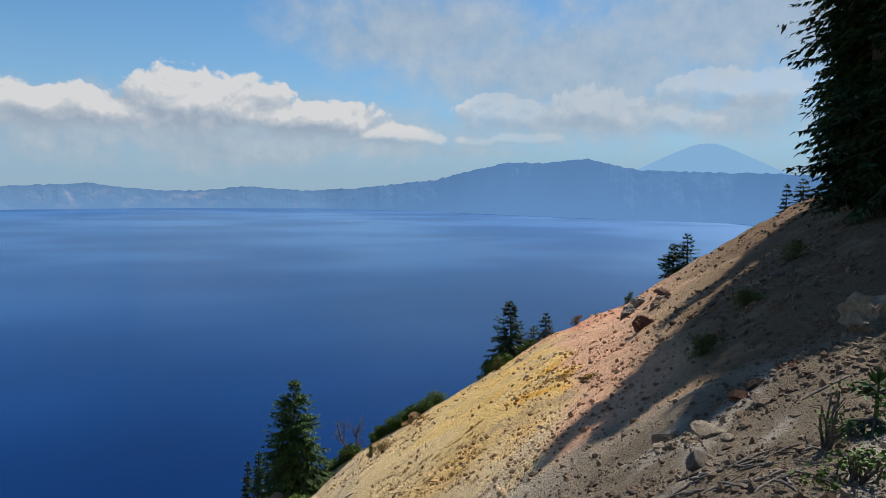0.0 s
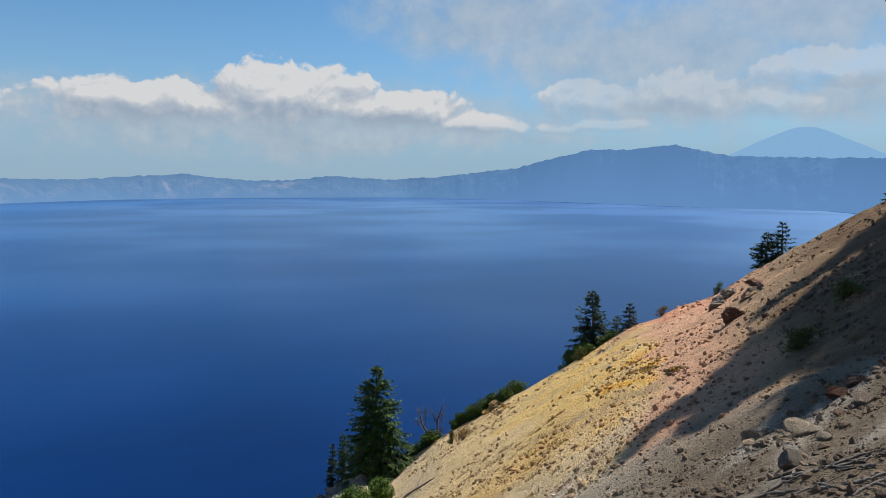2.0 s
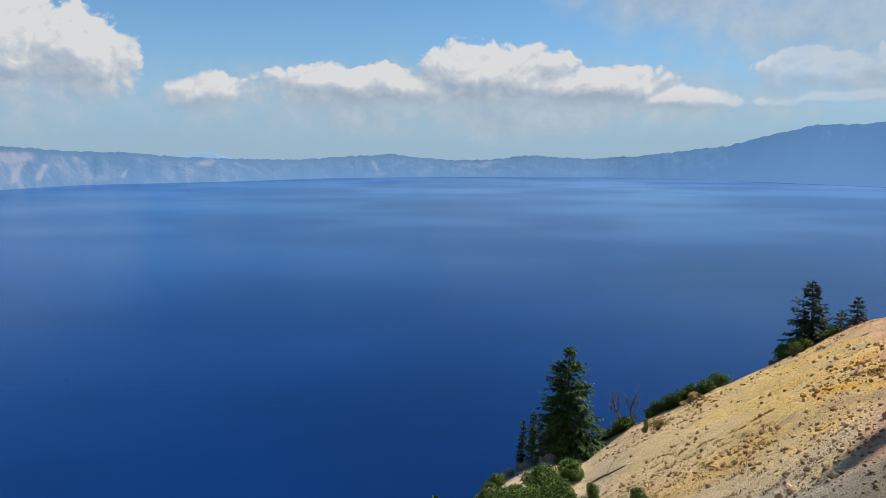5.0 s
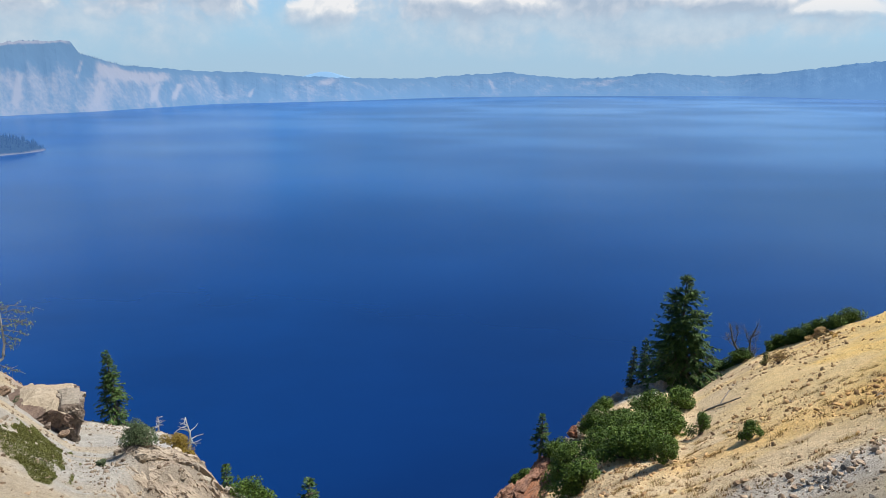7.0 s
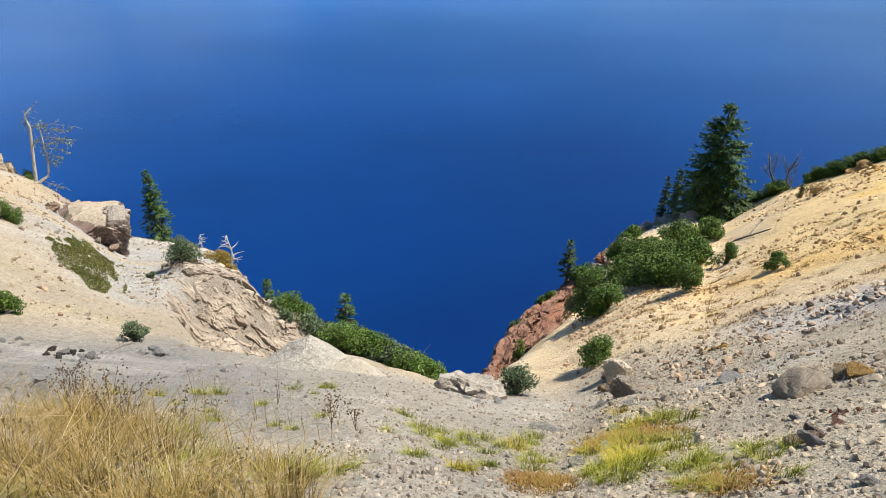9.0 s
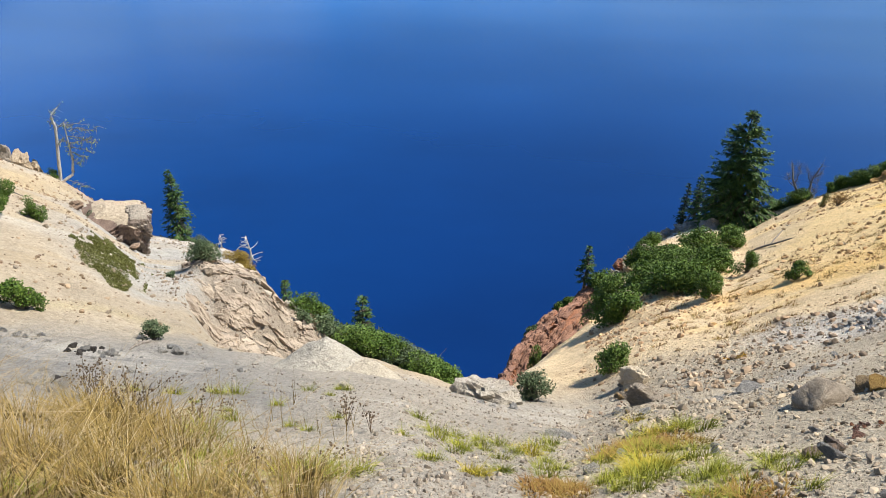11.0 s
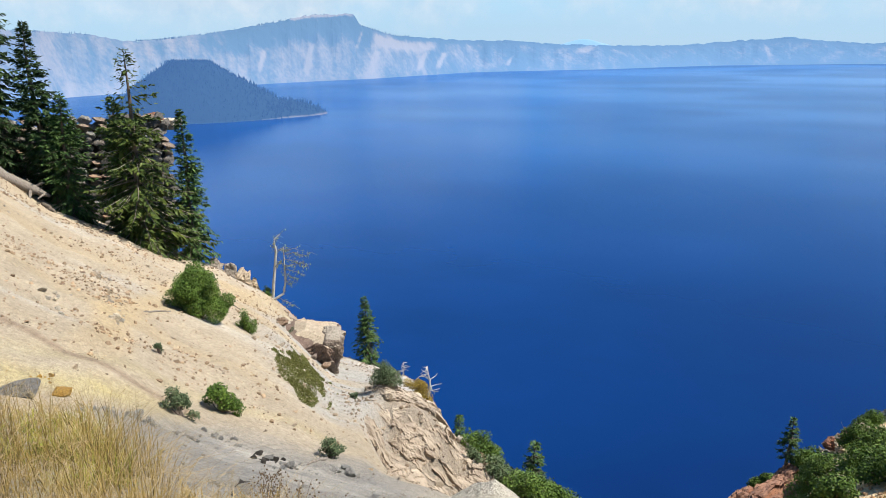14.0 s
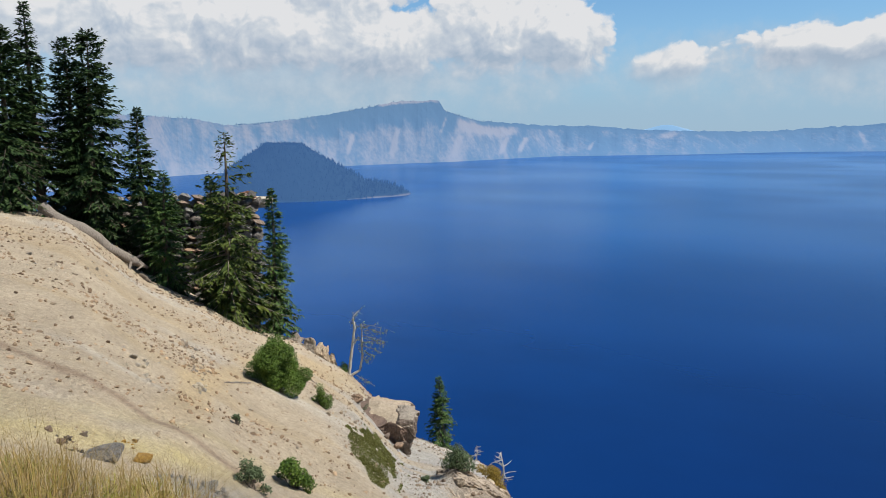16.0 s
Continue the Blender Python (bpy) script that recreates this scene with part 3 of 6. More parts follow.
CREST_AZ = [-85, -60, -49.2, -46.3, -43.6, -40.8, -38.7, -34.4, -30.4, -27.7, -24.3, -23.7, -21, -18.7, -16.4, -12.3, -8.9, -4.6, 0.7, 4.7, 8, 12.2, 15.3, 19, 22.9, 26.9, 33.7, 39.6, 41.8, 45.8,
            48, 50, 54, 60, 66, 85]
CREST_EL = [2.0, 2.0, 1.6, 1.4, 1.3, 0.75, 0.8, 1.3, 2.0, 2.5, 2.6, 1.7, 0.95, 0.8, 0.6, 0.5, 0.2, 0.05, 0.0, 0.3, 0.45, 0.0, 0.0, 0.4, 0.1, 0.3, 1.1, 2.6, 2.5, 2.9,
            2.4, 2.0, 1.9, 1.75, 1.6, 2.0]


def build_far_rim():
    a = np.arange(-85, 85.01, 0.1)
    shore = (EYE - LAKE_Z) / np.tan(np.radians(-blurred(np.interp(a, SHORE_AZ, SHORE_EL), 0.8)))
    crest = blurred(np.interp(a, CREST_AZ, CREST_EL), 0.22)
    depth = 0.035 * shore + 70
    rows = 42
    u = np.linspace(0, 1, rows)
    rr = shore[None, :] + (depth[None, :] * u[:, None] ** 0.9)
    top = EYE + (shore + depth) * np.tan(np.radians(crest))
    x, y = rr * np.sin(np.radians(a)), rr * np.cos(np.radians(a))
    rise = u[:, None] ** 0.8
    z = LAKE_Z - 2 + (top[None, :] - LAKE_Z) * rise
    bell = (4 * u * (1 - u))[:, None]
    gully = fbm(a / 1.1, a * 0 + 3, 61, 5)[None, :] * np.ones((rows, 1))
    z = z + bell * (0.20 * gully + 0.22 * fbm(x / 90, y / 90, 71, 5)) * (top - LAKE_Z)[None, :]
    z = z + (u[:, None] > 0.95) * fbm(a / 0.35, a * 0, 77, 4)[None, :] * 0.0035 * shore[None, :]
    back = [(1.04, -0.3), (1.12, -0.9)]
    for f, _ in back:
        x, y = np.concatenate([x, x[rows - 1:rows] * f]), np.concatenate([y, y[rows - 1:rows] * f])
        z = np.concatenate([z, z[rows - 1:rows] - 40 * (f - 1) * 25])
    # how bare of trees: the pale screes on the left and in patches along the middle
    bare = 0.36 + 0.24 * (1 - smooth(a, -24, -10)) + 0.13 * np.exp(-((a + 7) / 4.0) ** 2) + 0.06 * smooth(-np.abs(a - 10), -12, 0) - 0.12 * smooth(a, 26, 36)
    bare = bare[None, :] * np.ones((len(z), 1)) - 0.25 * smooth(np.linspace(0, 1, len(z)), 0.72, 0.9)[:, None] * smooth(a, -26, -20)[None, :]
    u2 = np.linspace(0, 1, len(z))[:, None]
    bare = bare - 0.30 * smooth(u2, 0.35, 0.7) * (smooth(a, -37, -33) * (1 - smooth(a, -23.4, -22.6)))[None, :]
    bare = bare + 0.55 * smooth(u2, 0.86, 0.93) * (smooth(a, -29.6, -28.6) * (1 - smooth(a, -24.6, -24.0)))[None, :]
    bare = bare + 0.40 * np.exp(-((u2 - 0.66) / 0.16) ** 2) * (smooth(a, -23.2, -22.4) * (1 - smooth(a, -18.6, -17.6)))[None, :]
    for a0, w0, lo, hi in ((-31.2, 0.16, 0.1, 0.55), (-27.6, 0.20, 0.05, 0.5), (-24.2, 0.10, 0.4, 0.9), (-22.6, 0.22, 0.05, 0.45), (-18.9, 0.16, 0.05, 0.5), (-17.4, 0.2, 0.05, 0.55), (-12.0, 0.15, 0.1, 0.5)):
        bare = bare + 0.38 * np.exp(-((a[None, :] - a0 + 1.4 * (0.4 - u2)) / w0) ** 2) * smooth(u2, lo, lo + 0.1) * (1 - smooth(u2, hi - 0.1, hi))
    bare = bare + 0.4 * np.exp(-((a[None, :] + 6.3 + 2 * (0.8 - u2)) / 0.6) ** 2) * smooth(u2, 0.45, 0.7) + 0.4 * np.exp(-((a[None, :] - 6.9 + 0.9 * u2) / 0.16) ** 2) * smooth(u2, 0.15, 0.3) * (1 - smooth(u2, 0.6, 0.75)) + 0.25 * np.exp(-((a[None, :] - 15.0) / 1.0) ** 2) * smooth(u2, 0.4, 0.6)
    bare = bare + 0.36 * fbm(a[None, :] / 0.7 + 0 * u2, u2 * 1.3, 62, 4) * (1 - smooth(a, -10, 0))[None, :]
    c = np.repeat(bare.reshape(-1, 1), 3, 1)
    # green channel: strength of the haze emission, more at the foot and to the right
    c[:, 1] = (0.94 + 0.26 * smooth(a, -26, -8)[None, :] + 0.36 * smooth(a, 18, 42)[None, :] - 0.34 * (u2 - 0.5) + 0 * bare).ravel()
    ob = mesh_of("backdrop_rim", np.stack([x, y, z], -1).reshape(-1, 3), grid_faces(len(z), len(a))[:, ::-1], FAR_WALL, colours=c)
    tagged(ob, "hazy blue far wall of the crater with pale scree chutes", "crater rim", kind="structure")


def build_far_peak(az0, top_el, half, dist, name, label):
    """A lone mountain behind the rim."""
    n, rows = 72, 20
    cx, cy = dist * math.sin(radians(az0)), dist * math.cos(radians(az0))
    rad = dist * math.tan(radians(half))
    base = -60.0
    height = EYE + dist * math.tan(radians(top_el)) - base
    u, ang = np.linspace(0, 1, rows)[:, None], np.linspace(0, 2 * np.pi, n, endpoint=False)[None, :]
    ridge = 0.16 * fbm(np.cos(ang) * 3 + u * 2, np.sin(ang) * 3 + 9, 83, 4)
    z = base + height * np.clip(np.interp(u, [0, 0.05, 0.12, 0.28, 0.42, 0.6, 1], [1.0, 0.995, 0.93, 0.73, 0.56, 0.36, 0.0]) * (1 + 0.5 * ridge * smooth(u, 0.05, 0.3)), 0, 1)
    lx, ly = rad * u * np.cos(ang), 0.05 * rad * u * np.sin(ang)
    tx, ty = math.cos(radians(az0)), math.sin(radians(az0))
    x, y = cx + lx * tx + ly * ty, cy - lx * ty + ly * tx
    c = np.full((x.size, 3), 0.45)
    # haze emission at full strength over the whole peak
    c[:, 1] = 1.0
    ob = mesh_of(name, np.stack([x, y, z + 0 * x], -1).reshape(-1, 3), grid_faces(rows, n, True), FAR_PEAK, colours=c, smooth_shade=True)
    tagged(ob, label, "mountain", kind="structure")


build_far_rim()
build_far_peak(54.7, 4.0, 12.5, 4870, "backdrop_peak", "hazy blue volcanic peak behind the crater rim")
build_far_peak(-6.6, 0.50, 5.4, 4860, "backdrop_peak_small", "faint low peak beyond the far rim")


def build_island():
    """A forested cinder cone that rises from the lake, with a lava toe on one side."""
    H = EYE - LAKE_Z
    cx, cy = 1240 * math.sin(radians(-36.2)), 1240 * math.cos(radians(-36.2))
    n, rows = 160, 56
    ang, u = np.linspace(0, 2 * np.pi, n, endpoint=False)[None, :], np.linspace(0, 1, rows)[:, None]
    # plan: long axis across the line of sight, the toe at its right end
    tx, ty = math.cos(radians(36.2)), math.sin(radians(36.2))
    toe = 60 * np.exp(-((ang - 0.0) / 0.55) ** 2) + 60 * np.exp(-((ang - 2 * np.pi) / 0.55) ** 2)
    rim = 150 + toe + 10 * fbm(np.cos(ang) * 4, np.sin(ang) * 4, 91)
    lx, ly = rim * u * np.cos(ang), 0.75 * rim * u * np.sin(ang)
    x, y = cx + lx * tx - ly * ty, cy + lx * ty + ly * tx
    d = np.hypot(lx + 8, ly * 1.3)
    cone = np.clip(1 - (d - 30) / 108, 0, 1)
    cone = np.where(cone >= 1, 1 - 0.03 * np.clip(1 - d / 30, 0, 1), cone ** 0.92)
    skirt = 16 * (1 - u ** 6) * (0.8 + 0.9 * fbm(x / 60, y / 60, 97)) + 12 * smooth(lx, 60, 150) * (1 - u ** 5)
    z = LAKE_Z - 1.5 + np.maximum(85 * cone, 0) + skirt * (1 - 0.5 * cone) + 2.5 * fbm(x / 14, y / 14, 99)
    bare = 0.10 + 0.25 * smooth(lx, 90, 150) * smooth(u + 0 * lx, 0.93, 0.97) + 0.5 * smooth(u + 0 * lx, 0.965, 0.99)
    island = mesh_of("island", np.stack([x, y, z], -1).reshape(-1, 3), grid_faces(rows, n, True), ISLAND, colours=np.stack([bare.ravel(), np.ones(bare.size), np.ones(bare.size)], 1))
    tagged(island, "dark forested cinder cone island with pale lava shore", "island", kind="structure")
    # its forest
    g = np.random.default_rng(5)
    pick = g.integers(0, rows * n, 5200)
    px, py, pz = x.ravel()[pick] + g.normal(0, 3, 5200), y.ravel()[pick] + g.normal(0, 3, 5200), z.ravel()[pick]
    keep = (bare.ravel()[pick] < 0.6)
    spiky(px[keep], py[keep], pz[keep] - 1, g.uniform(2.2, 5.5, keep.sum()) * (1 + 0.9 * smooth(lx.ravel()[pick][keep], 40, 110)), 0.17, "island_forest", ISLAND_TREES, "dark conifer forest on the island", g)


def spiky(px, py, pz, h, fat, name, mat, label, g):
    """Many small far conifers as stuff: two ragged four-sided cones each."""
    n = len(px)
    verts, faces = [], []
    for lo, hi, wide in ((0.05, 0.65, 1.0), (0.4, 1.0, 0.62)):
        start = sum(len(v) for v in verts)
        ring = [np.stack([px + fat * wide * h * math.cos(k * math.pi / 2 + 0.4) * g.uniform(0.6, 1.3, n), py + fat * wide * h * math.sin(k * math.pi / 2 + 0.4) * g.uniform(0.6, 1.3, n), pz + lo * h], -1) for k in range(4)]
        tip = np.stack([px, py, pz + hi * h], -1)
        verts.append(np.stack([*ring, tip], 1).reshape(-1, 3))
        b = start + np.arange(n) * 5
        for k in range(4):
            faces.append(np.stack([b + k, b + (k + 1) % 4, b + 4], -1))
    allv = np.concatenate(verts)
    ob = mesh_of(name, allv, np.concatenate(faces), mat, colours=np.tile([0.4, 1.0, 1.0], (len(allv), 1)))
    return tagged(ob, label, "trees", kind="stuff")


# island trees carry the same painted haze as emission
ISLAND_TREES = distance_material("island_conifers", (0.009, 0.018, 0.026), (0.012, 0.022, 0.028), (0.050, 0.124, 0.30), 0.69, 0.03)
build_island()


def build_rim_trees():
    """Dark trees on the far crest, where it is wooded."""
    g = np.random.default_rng(8)
    a = np.concatenate([g.uniform(-48, -20, 420), g.normal(-38.8, 1.2, 60)])
    shore = (EYE - LAKE_Z) / np.tan(np.radians(-np.interp(a, SHORE_AZ, SHORE_EL)))
    d = shore * 1.035 + 70
    top = EYE + d * np.tan(np.radians(np.interp(a, CREST_AZ, CREST_EL)))
    h = g.uniform(0.0003, 0.0017, len(a)) * d
    keep = g.random(len(a)) < 0.15 + 0.9 * (fbm(a / 1.5, a * 0, 15) > 0.0) - 0.6 * (np.abs(a + 26.6) < 2.4)
    spiky((d * np.sin(np.radians(a)))[keep], (d * np.cos(np.radians(a)))[keep], (top - 4)[keep], h[keep] + 4, 0.2, "backdrop_trees", FAR_TREES, "dark trees along the far crest", g)


# crest trees are dimmed to blue by emission in place of haze
FAR_TREES = distance_material("far_conifers", (0.03, 0.05, 0.07), (0.05, 0.07, 0.09), (0.08, 0.17, 0.36), 0.55, 0.03)
build_rim_trees()

# ---- things ----


def at(az_deg, r, sink=0.0):
    x, y = r * math.sin(radians(az_deg)), r * math.cos(radians(az_deg))
    return x, y, float(ground(np.array(x), np.array(y))) - sink


def tube(points, radii, sides=7):
    """Vertices and quads of a tapered tube along points."""
    p, rad = np.asarray(points, float), np.asarray(radii, float)
    d = np.gradient(p, axis=0)
    d /= np.linalg.norm(d, axis=1, keepdims=True) + 1e-9
    ref = np.where(np.abs(d[:, 2:3]) > 0.9, np.array([[1.0, 0, 0]]), np.array([[0, 0, 1.0]]))
    s = np.cross(d, ref)
    s /= np.linalg.norm(s, axis=1, keepdims=True) + 1e-9
    t = np.cross(d, s)
    k = np.linspace(0, 2 * np.pi, sides, endpoint=False)
    v = p[:, None] + rad[:, None, None] * (s[:, None] * np.cos(k)[None, :, None] + t[:, None] * np.sin(k)[None, :, None])
    return v.reshape(-1, 3), grid_faces(len(p), sides, True)


def gathered(pieces):
    """Several (vertices, faces) as one."""
    vs, fs, n = [], [], 0
    for v, f in pieces:
        vs.append(v), fs.append(np.asarray(f) + n)
        n += len(v)
    return np.concatenate(vs), np.concatenate(fs)


def holder(name, x, y, z, label, category, group=""):
    ob = new(name)
    ob.location = (x, y, z)
    return tagged(ob, label, category, group)


def blades(p, d, side, length, width, curl=0.0):
    """Slender four-cornered sprays from p along d."""
    mid, tip = p + d * (length * 0.45)[:, None], p + d * length[:, None]
    tip = tip + np.array([0, 0, 1.0]) * (curl * length)[:, None] if not np.isscalar(curl) else tip
    w2 = side * (width * 0.5)[:, None]
    v = np.stack([p, mid + w2, tip, mid - w2], 1).reshape(-1, 3)
    return v, np.arange(len(v)).reshape(-1, 4)


def unit(v):
    return v / (np.linalg.norm(v, axis=-1, keepdims=True) + 1e-9)


def conifer(name, az_deg, r, top_el, width, seed, mat, label, thin=0.0, bare=0.06, lean=0.0, dead_top=0.0, group="conifers on the rim", fill=1.0, base_z=None, column=0.78):
    """A mountain conifer: tapered trunk, drooping limbs in whorls and sprays of needles, rooted at az, r with its top at top_el."""
    g = np.random.default_rng(seed)
    x, y, z = at(az_deg, r, 0.15)
    if base_z is not None:
        z = base_z
    h = EYE + r * math.tan(radians(top_el)) - z
    tree = holder(name, x, y, z, label, "conifer", group)
    u = np.linspace(0, 1, 14)
    bend = np.stack([lean * h * u ** 1.5 + 0.012 * h * np.sin(u * 5 + seed), 0.012 * h * np.sin(u * 4 + 2 * seed), u * h], -1)
    rad = (0.020 * h + 0.04 * min(1.0, h / 4)) * (1 - u) ** 0.85 + 0.008
    v, f = tube(bend, rad, 8)
    mesh_of("trunk", v, f, BARK, tree, smooth_shade=True)
    # limbs
    n = max(40, int(h / 0.15 * 7.5 * fill))
    s = np.sort(g.random(n) ** 0.92) * (1 - bare) + bare
    s = np.clip(np.round(s * h / 0.24) * 0.24 / h + g.normal(0, 0.004, n), bare, 0.995)
    th = g.uniform(0, 2 * np.pi, n)
    lump = 0.62 + 0.80 * vnoise(th * 0.95 + seed, s * h * 0.55, seed) - 0.08
    L = (1.42 * width * (1 - s) ** column * lump + 0.05 * width + 0.06) * g.uniform(0.62, 1.12, n)
    L *= 1 - 0.35 * smooth(bare + 0.10 - s, 0, 0.12)
    if thin:
        keep = g.random(n) > thin * (0.35 + 0.65 * vnoise(th * 1.3, s * 9, seed + 3))
        s, th, L, lump = s[keep], th[keep], L[keep], lump[keep]
    n = len(s)
    root = np.stack([np.interp(s, u, bend[:, i]) for i in range(3)], -1)
    flat = np.stack([np.cos(th), np.sin(th), 0 * th], -1)
    rise = np.radians(-28 + 58 * s ** 1.6 + g.normal(0, 7, n))
    K = 5
    q = np.linspace(0, 1, K)
    limb = root[:, None] + flat[:, None] * (L[:, None] * q)[..., None] * np.cos(rise)[:, None, None]
    limb[..., 2] += L[:, None] * (q * np.tan(rise)[:, None] * 0.9 - 0.20 * q ** 2 + 0.16 * q ** 4)
    strong = L > 0.32 * width
    if strong.any():
        parts = [tube(limb[i], np.linspace(0.010 + 0.011 * L[i], 0.004, K), 4) for i in np.where(strong)[0][:160]]
        v, f = gathered(parts)
        tagged(mesh_of("branchwork", v, f, LOG_BARK if dead_top else BARK, tree), kind="stuff")
    live = s < (1 - dead_top) if dead_top else np.ones(n, bool)
    live |= g.random(n) < 0.12
    m = np.clip((L / 0.075).astype(int) + 4, 5, 34)
    m = np.where(live, m, 2)
    idx = np.repeat(np.arange(n), m)
    qq = 0.12 + 0.88 * g.random(len(idx)) ** 0.75
    fi = qq * (K - 1)
    lo = np.minimum(fi.astype(int), K - 2)
    p = limb[idx, lo] + (limb[idx, lo + 1] - limb[idx, lo]) * (fi - lo)[:, None]
    along = unit(limb[idx, lo + 1] - limb[idx, lo])
    side = unit(np.cross(along, np.array([0, 0, 1.0])))
    sign = g.choice([-1.0, 1.0], len(idx))
    d = unit(along * g.uniform(0.35, 0.95, len(idx))[:, None] + side * (sign * g.uniform(0.35, 1.0, len(idx)))[:, None] + np.array([0, 0, 1.0]) * g.normal(-0.16, 0.22, len(idx))[:, None])
    ln = min(1.0, 0.45 + 0.09 * h) * (0.12 + 0.20 * np.sqrt(L[idx]) * (1.2 - qq)) * g.uniform(0.8, 1.7, len(idx))
    across = unit(np.cross(d, np.array([0, 0, 1.0])) + g.normal(0, 0.45, (len(idx), 3)))
    v, f = blades(p, d, across, ln, ln * g.uniform(0.26, 0.5, len(idx)), g.normal(-0.12, 0.1, len(idx)))
    # leader shoots
    k = 14
    lp = np.stack([np.interp(1 - 0.05 * g.random(k), u, bend[:, i]) for i in range(3)], -1)
    ld = unit(g.normal(0, 0.5, (k, 3)) + np.array([0, 0, 0.9]))
    v2, f2 = blades(lp, ld, unit(np.cross(ld, g.normal(0, 1, (k, 3)))), np.full(k, 0.16), np.full(k, 0.05))
    v, f = gathered([(v, f), (v2, f2)])
    tagged(mesh_of("crown", v, f, mat, tree), kind="stuff")
    return tree


def shrub(name, az_deg, r, w, h, seed, mat, label, leaf=0.055, count=900, group="shrubs on the slope", flat=False, deep=None, open_=0.0):
    """A bush: stems from one root and leaves thick on several lobes."""
    g = np.random.default_rng(seed)
    count, leaf = int(count * 4.2), leaf * 0.72
    x, y, z = at(az_deg, r, 0.04)
    bush = holder(name, x, y, z, label, "shrub", group)
    deep = deep or w
    lobes = max(7, int(8 + 10 * w))
    c = np.stack([np.clip(g.normal(0, 0.20, lobes), -0.34, 0.34) * w, np.clip(g.normal(0, 0.20, lobes), -0.34, 0.34) * deep, g.uniform(0.20, 0.80, lobes) * h], -1)
    c[:, :2] *= 1 - 0.5 * smooth(c[:, 2:3] / h, 0.45, 0.8)
    size = np.stack([g.uniform(0.12, 0.23, lobes) * w, g.uniform(0.12, 0.23, lobes) * deep, g.uniform(0.13, 0.24, lobes) * h], -1)
    # lobes lie on the slope
    lay = np.array([float(ground(np.array(x + cx), np.array(y + cy))) - z for cx, cy in c[:, :2]])
    c[:, 2] += lay
    k = g.integers(0, lobes, count)
    d = unit(g.normal(0, 1, (count, 3)))
    p = c[k] + d * size[k] * (g.uniform(0.45, 1.08, count) ** 0.6)[:, None] * (1 + 0.25 * g.normal(0, 1, count) * open_)[:, None]
    p[:, 2] = np.maximum(p[:, 2], lay[k] + 0.02)
    nd = unit(d * 0.6 + g.normal(0, 0.6, (count, 3)) + np.array([0, 0, 0.45]))
    s1 = unit(np.cross(nd, g.normal(0, 1, (count, 3))))
    ln = leaf * g.uniform(0.7, 1.5, count)
    v, f = blades(p, unit(np.cross(s1, nd)), s1, ln, ln * 0.72)
    stems = []
    for i in range(lobes):
        a0 = np.array([g.normal(0, 0.03), g.normal(0, 0.03), 0.0])
        mid = c[i] * 0.5 + g.normal(0, 0.04 * w, 3)
        stems.append(tube([a0, mid, c[i], c[i] + g.normal(0, 0.6, 3) * size[i]], [0.018, 0.013, 0.009, 0.004], 4))
    sv, sf = gathered(stems)
    tagged(mesh_of("stemwork", sv, sf, BARK, bush), kind="stuff")
    tagged(mesh_of("foliage", v, f, mat, bush), kind="stuff")
    return bush


def snag(name, az_deg, r, top_el, seed, label, mat=DEADWOOD, limbs=16, lean=0.0, lichen=0, reach=0.35, twin=False, flag=0.0):
    """A dead tree: bare trunk with broken, crooked limbs."""
    g = np.random.default_rng(seed)
    x, y, z = at(az_deg, r, 0.1)
    h = EYE + r * math.tan(radians(top_el)) - z
    tree = holder(name, x, y, z, label, "dead tree")
    u = np.linspace(0, 1, 10)
    path = np.stack([lean * h * u + 0.03 * h * np.sin(u * 6 + seed), 0.02 * h * np.sin(u * 5), u * h], -1)
    v, f = tube(path, (0.026 * h + 0.02) * (1 - 0.85 * u), 7)
    stem = mesh_of("trunk", v, f, mat, tree, smooth_shade=True)
    trunks = [path]
    if twin:
        p2 = np.stack([0.11 * h + 0.10 * h * u - 0.11 * h * (1 - u) ** 4, 0 * u, 0.78 * u * h + 0.03 * h], -1)
        v, f = tube(p2, (0.020 * h + 0.02) * (1 - 0.8 * u), 6)
        mesh_of("trunk", v, f, mat, tree, smooth_shade=True)
        trunks.append(p2)
    tips = []
    for i in range(limbs):
        pth = trunks[i % len(trunks)]
        s = g.uniform(0.3, 0.99)
        p = np.array([np.interp(s, u, pth[:, j]) for j in range(3)])
        th = g.uniform(0, 2 * math.pi)
        d = np.array([math.cos(th) + flag, math.sin(th) * 0.7, g.uniform(-0.25, 0.5)])
        d /= np.linalg.norm(d)
        L = reach * h * g.uniform(0.3, 1.0) * (1.15 - 0.6 * s)
        pts = [p]
        for kk in range(4):
            d = d + g.normal(0, 0.28, 3)
            d /= np.linalg.norm(d)
            pts.append(pts[-1] + d * L / 4)
        v, f = tube(pts, np.linspace(0.022 + 0.014 * L, 0.010, 5), 5)
        mesh_of("limb", v, f, mat, stem)
        tips += [pts[2], pts[3], pts[4], (pts[2] + pts[3]) / 2, (pts[3] + pts[4]) / 2]
    if lichen:
        t = np.array(tips)[g.integers(0, len(tips), lichen)] + g.normal(0, 0.06, (lichen, 3))
        d = unit(g.normal(0, 0.6, (lichen, 3)) + np.array([0, 0, -0.3]))
        v, f = blades(t, d, unit(np.cross(d, g.normal(0, 1, (lichen, 3)))), g.uniform(0.10, 0.28, lichen), g.uniform(0.05, 0.10, lichen))
        tagged(mesh_of("lichen", v, f, LICHEN, tree), "yellow-green tufts of lichen", kind="stuff")
    return tree


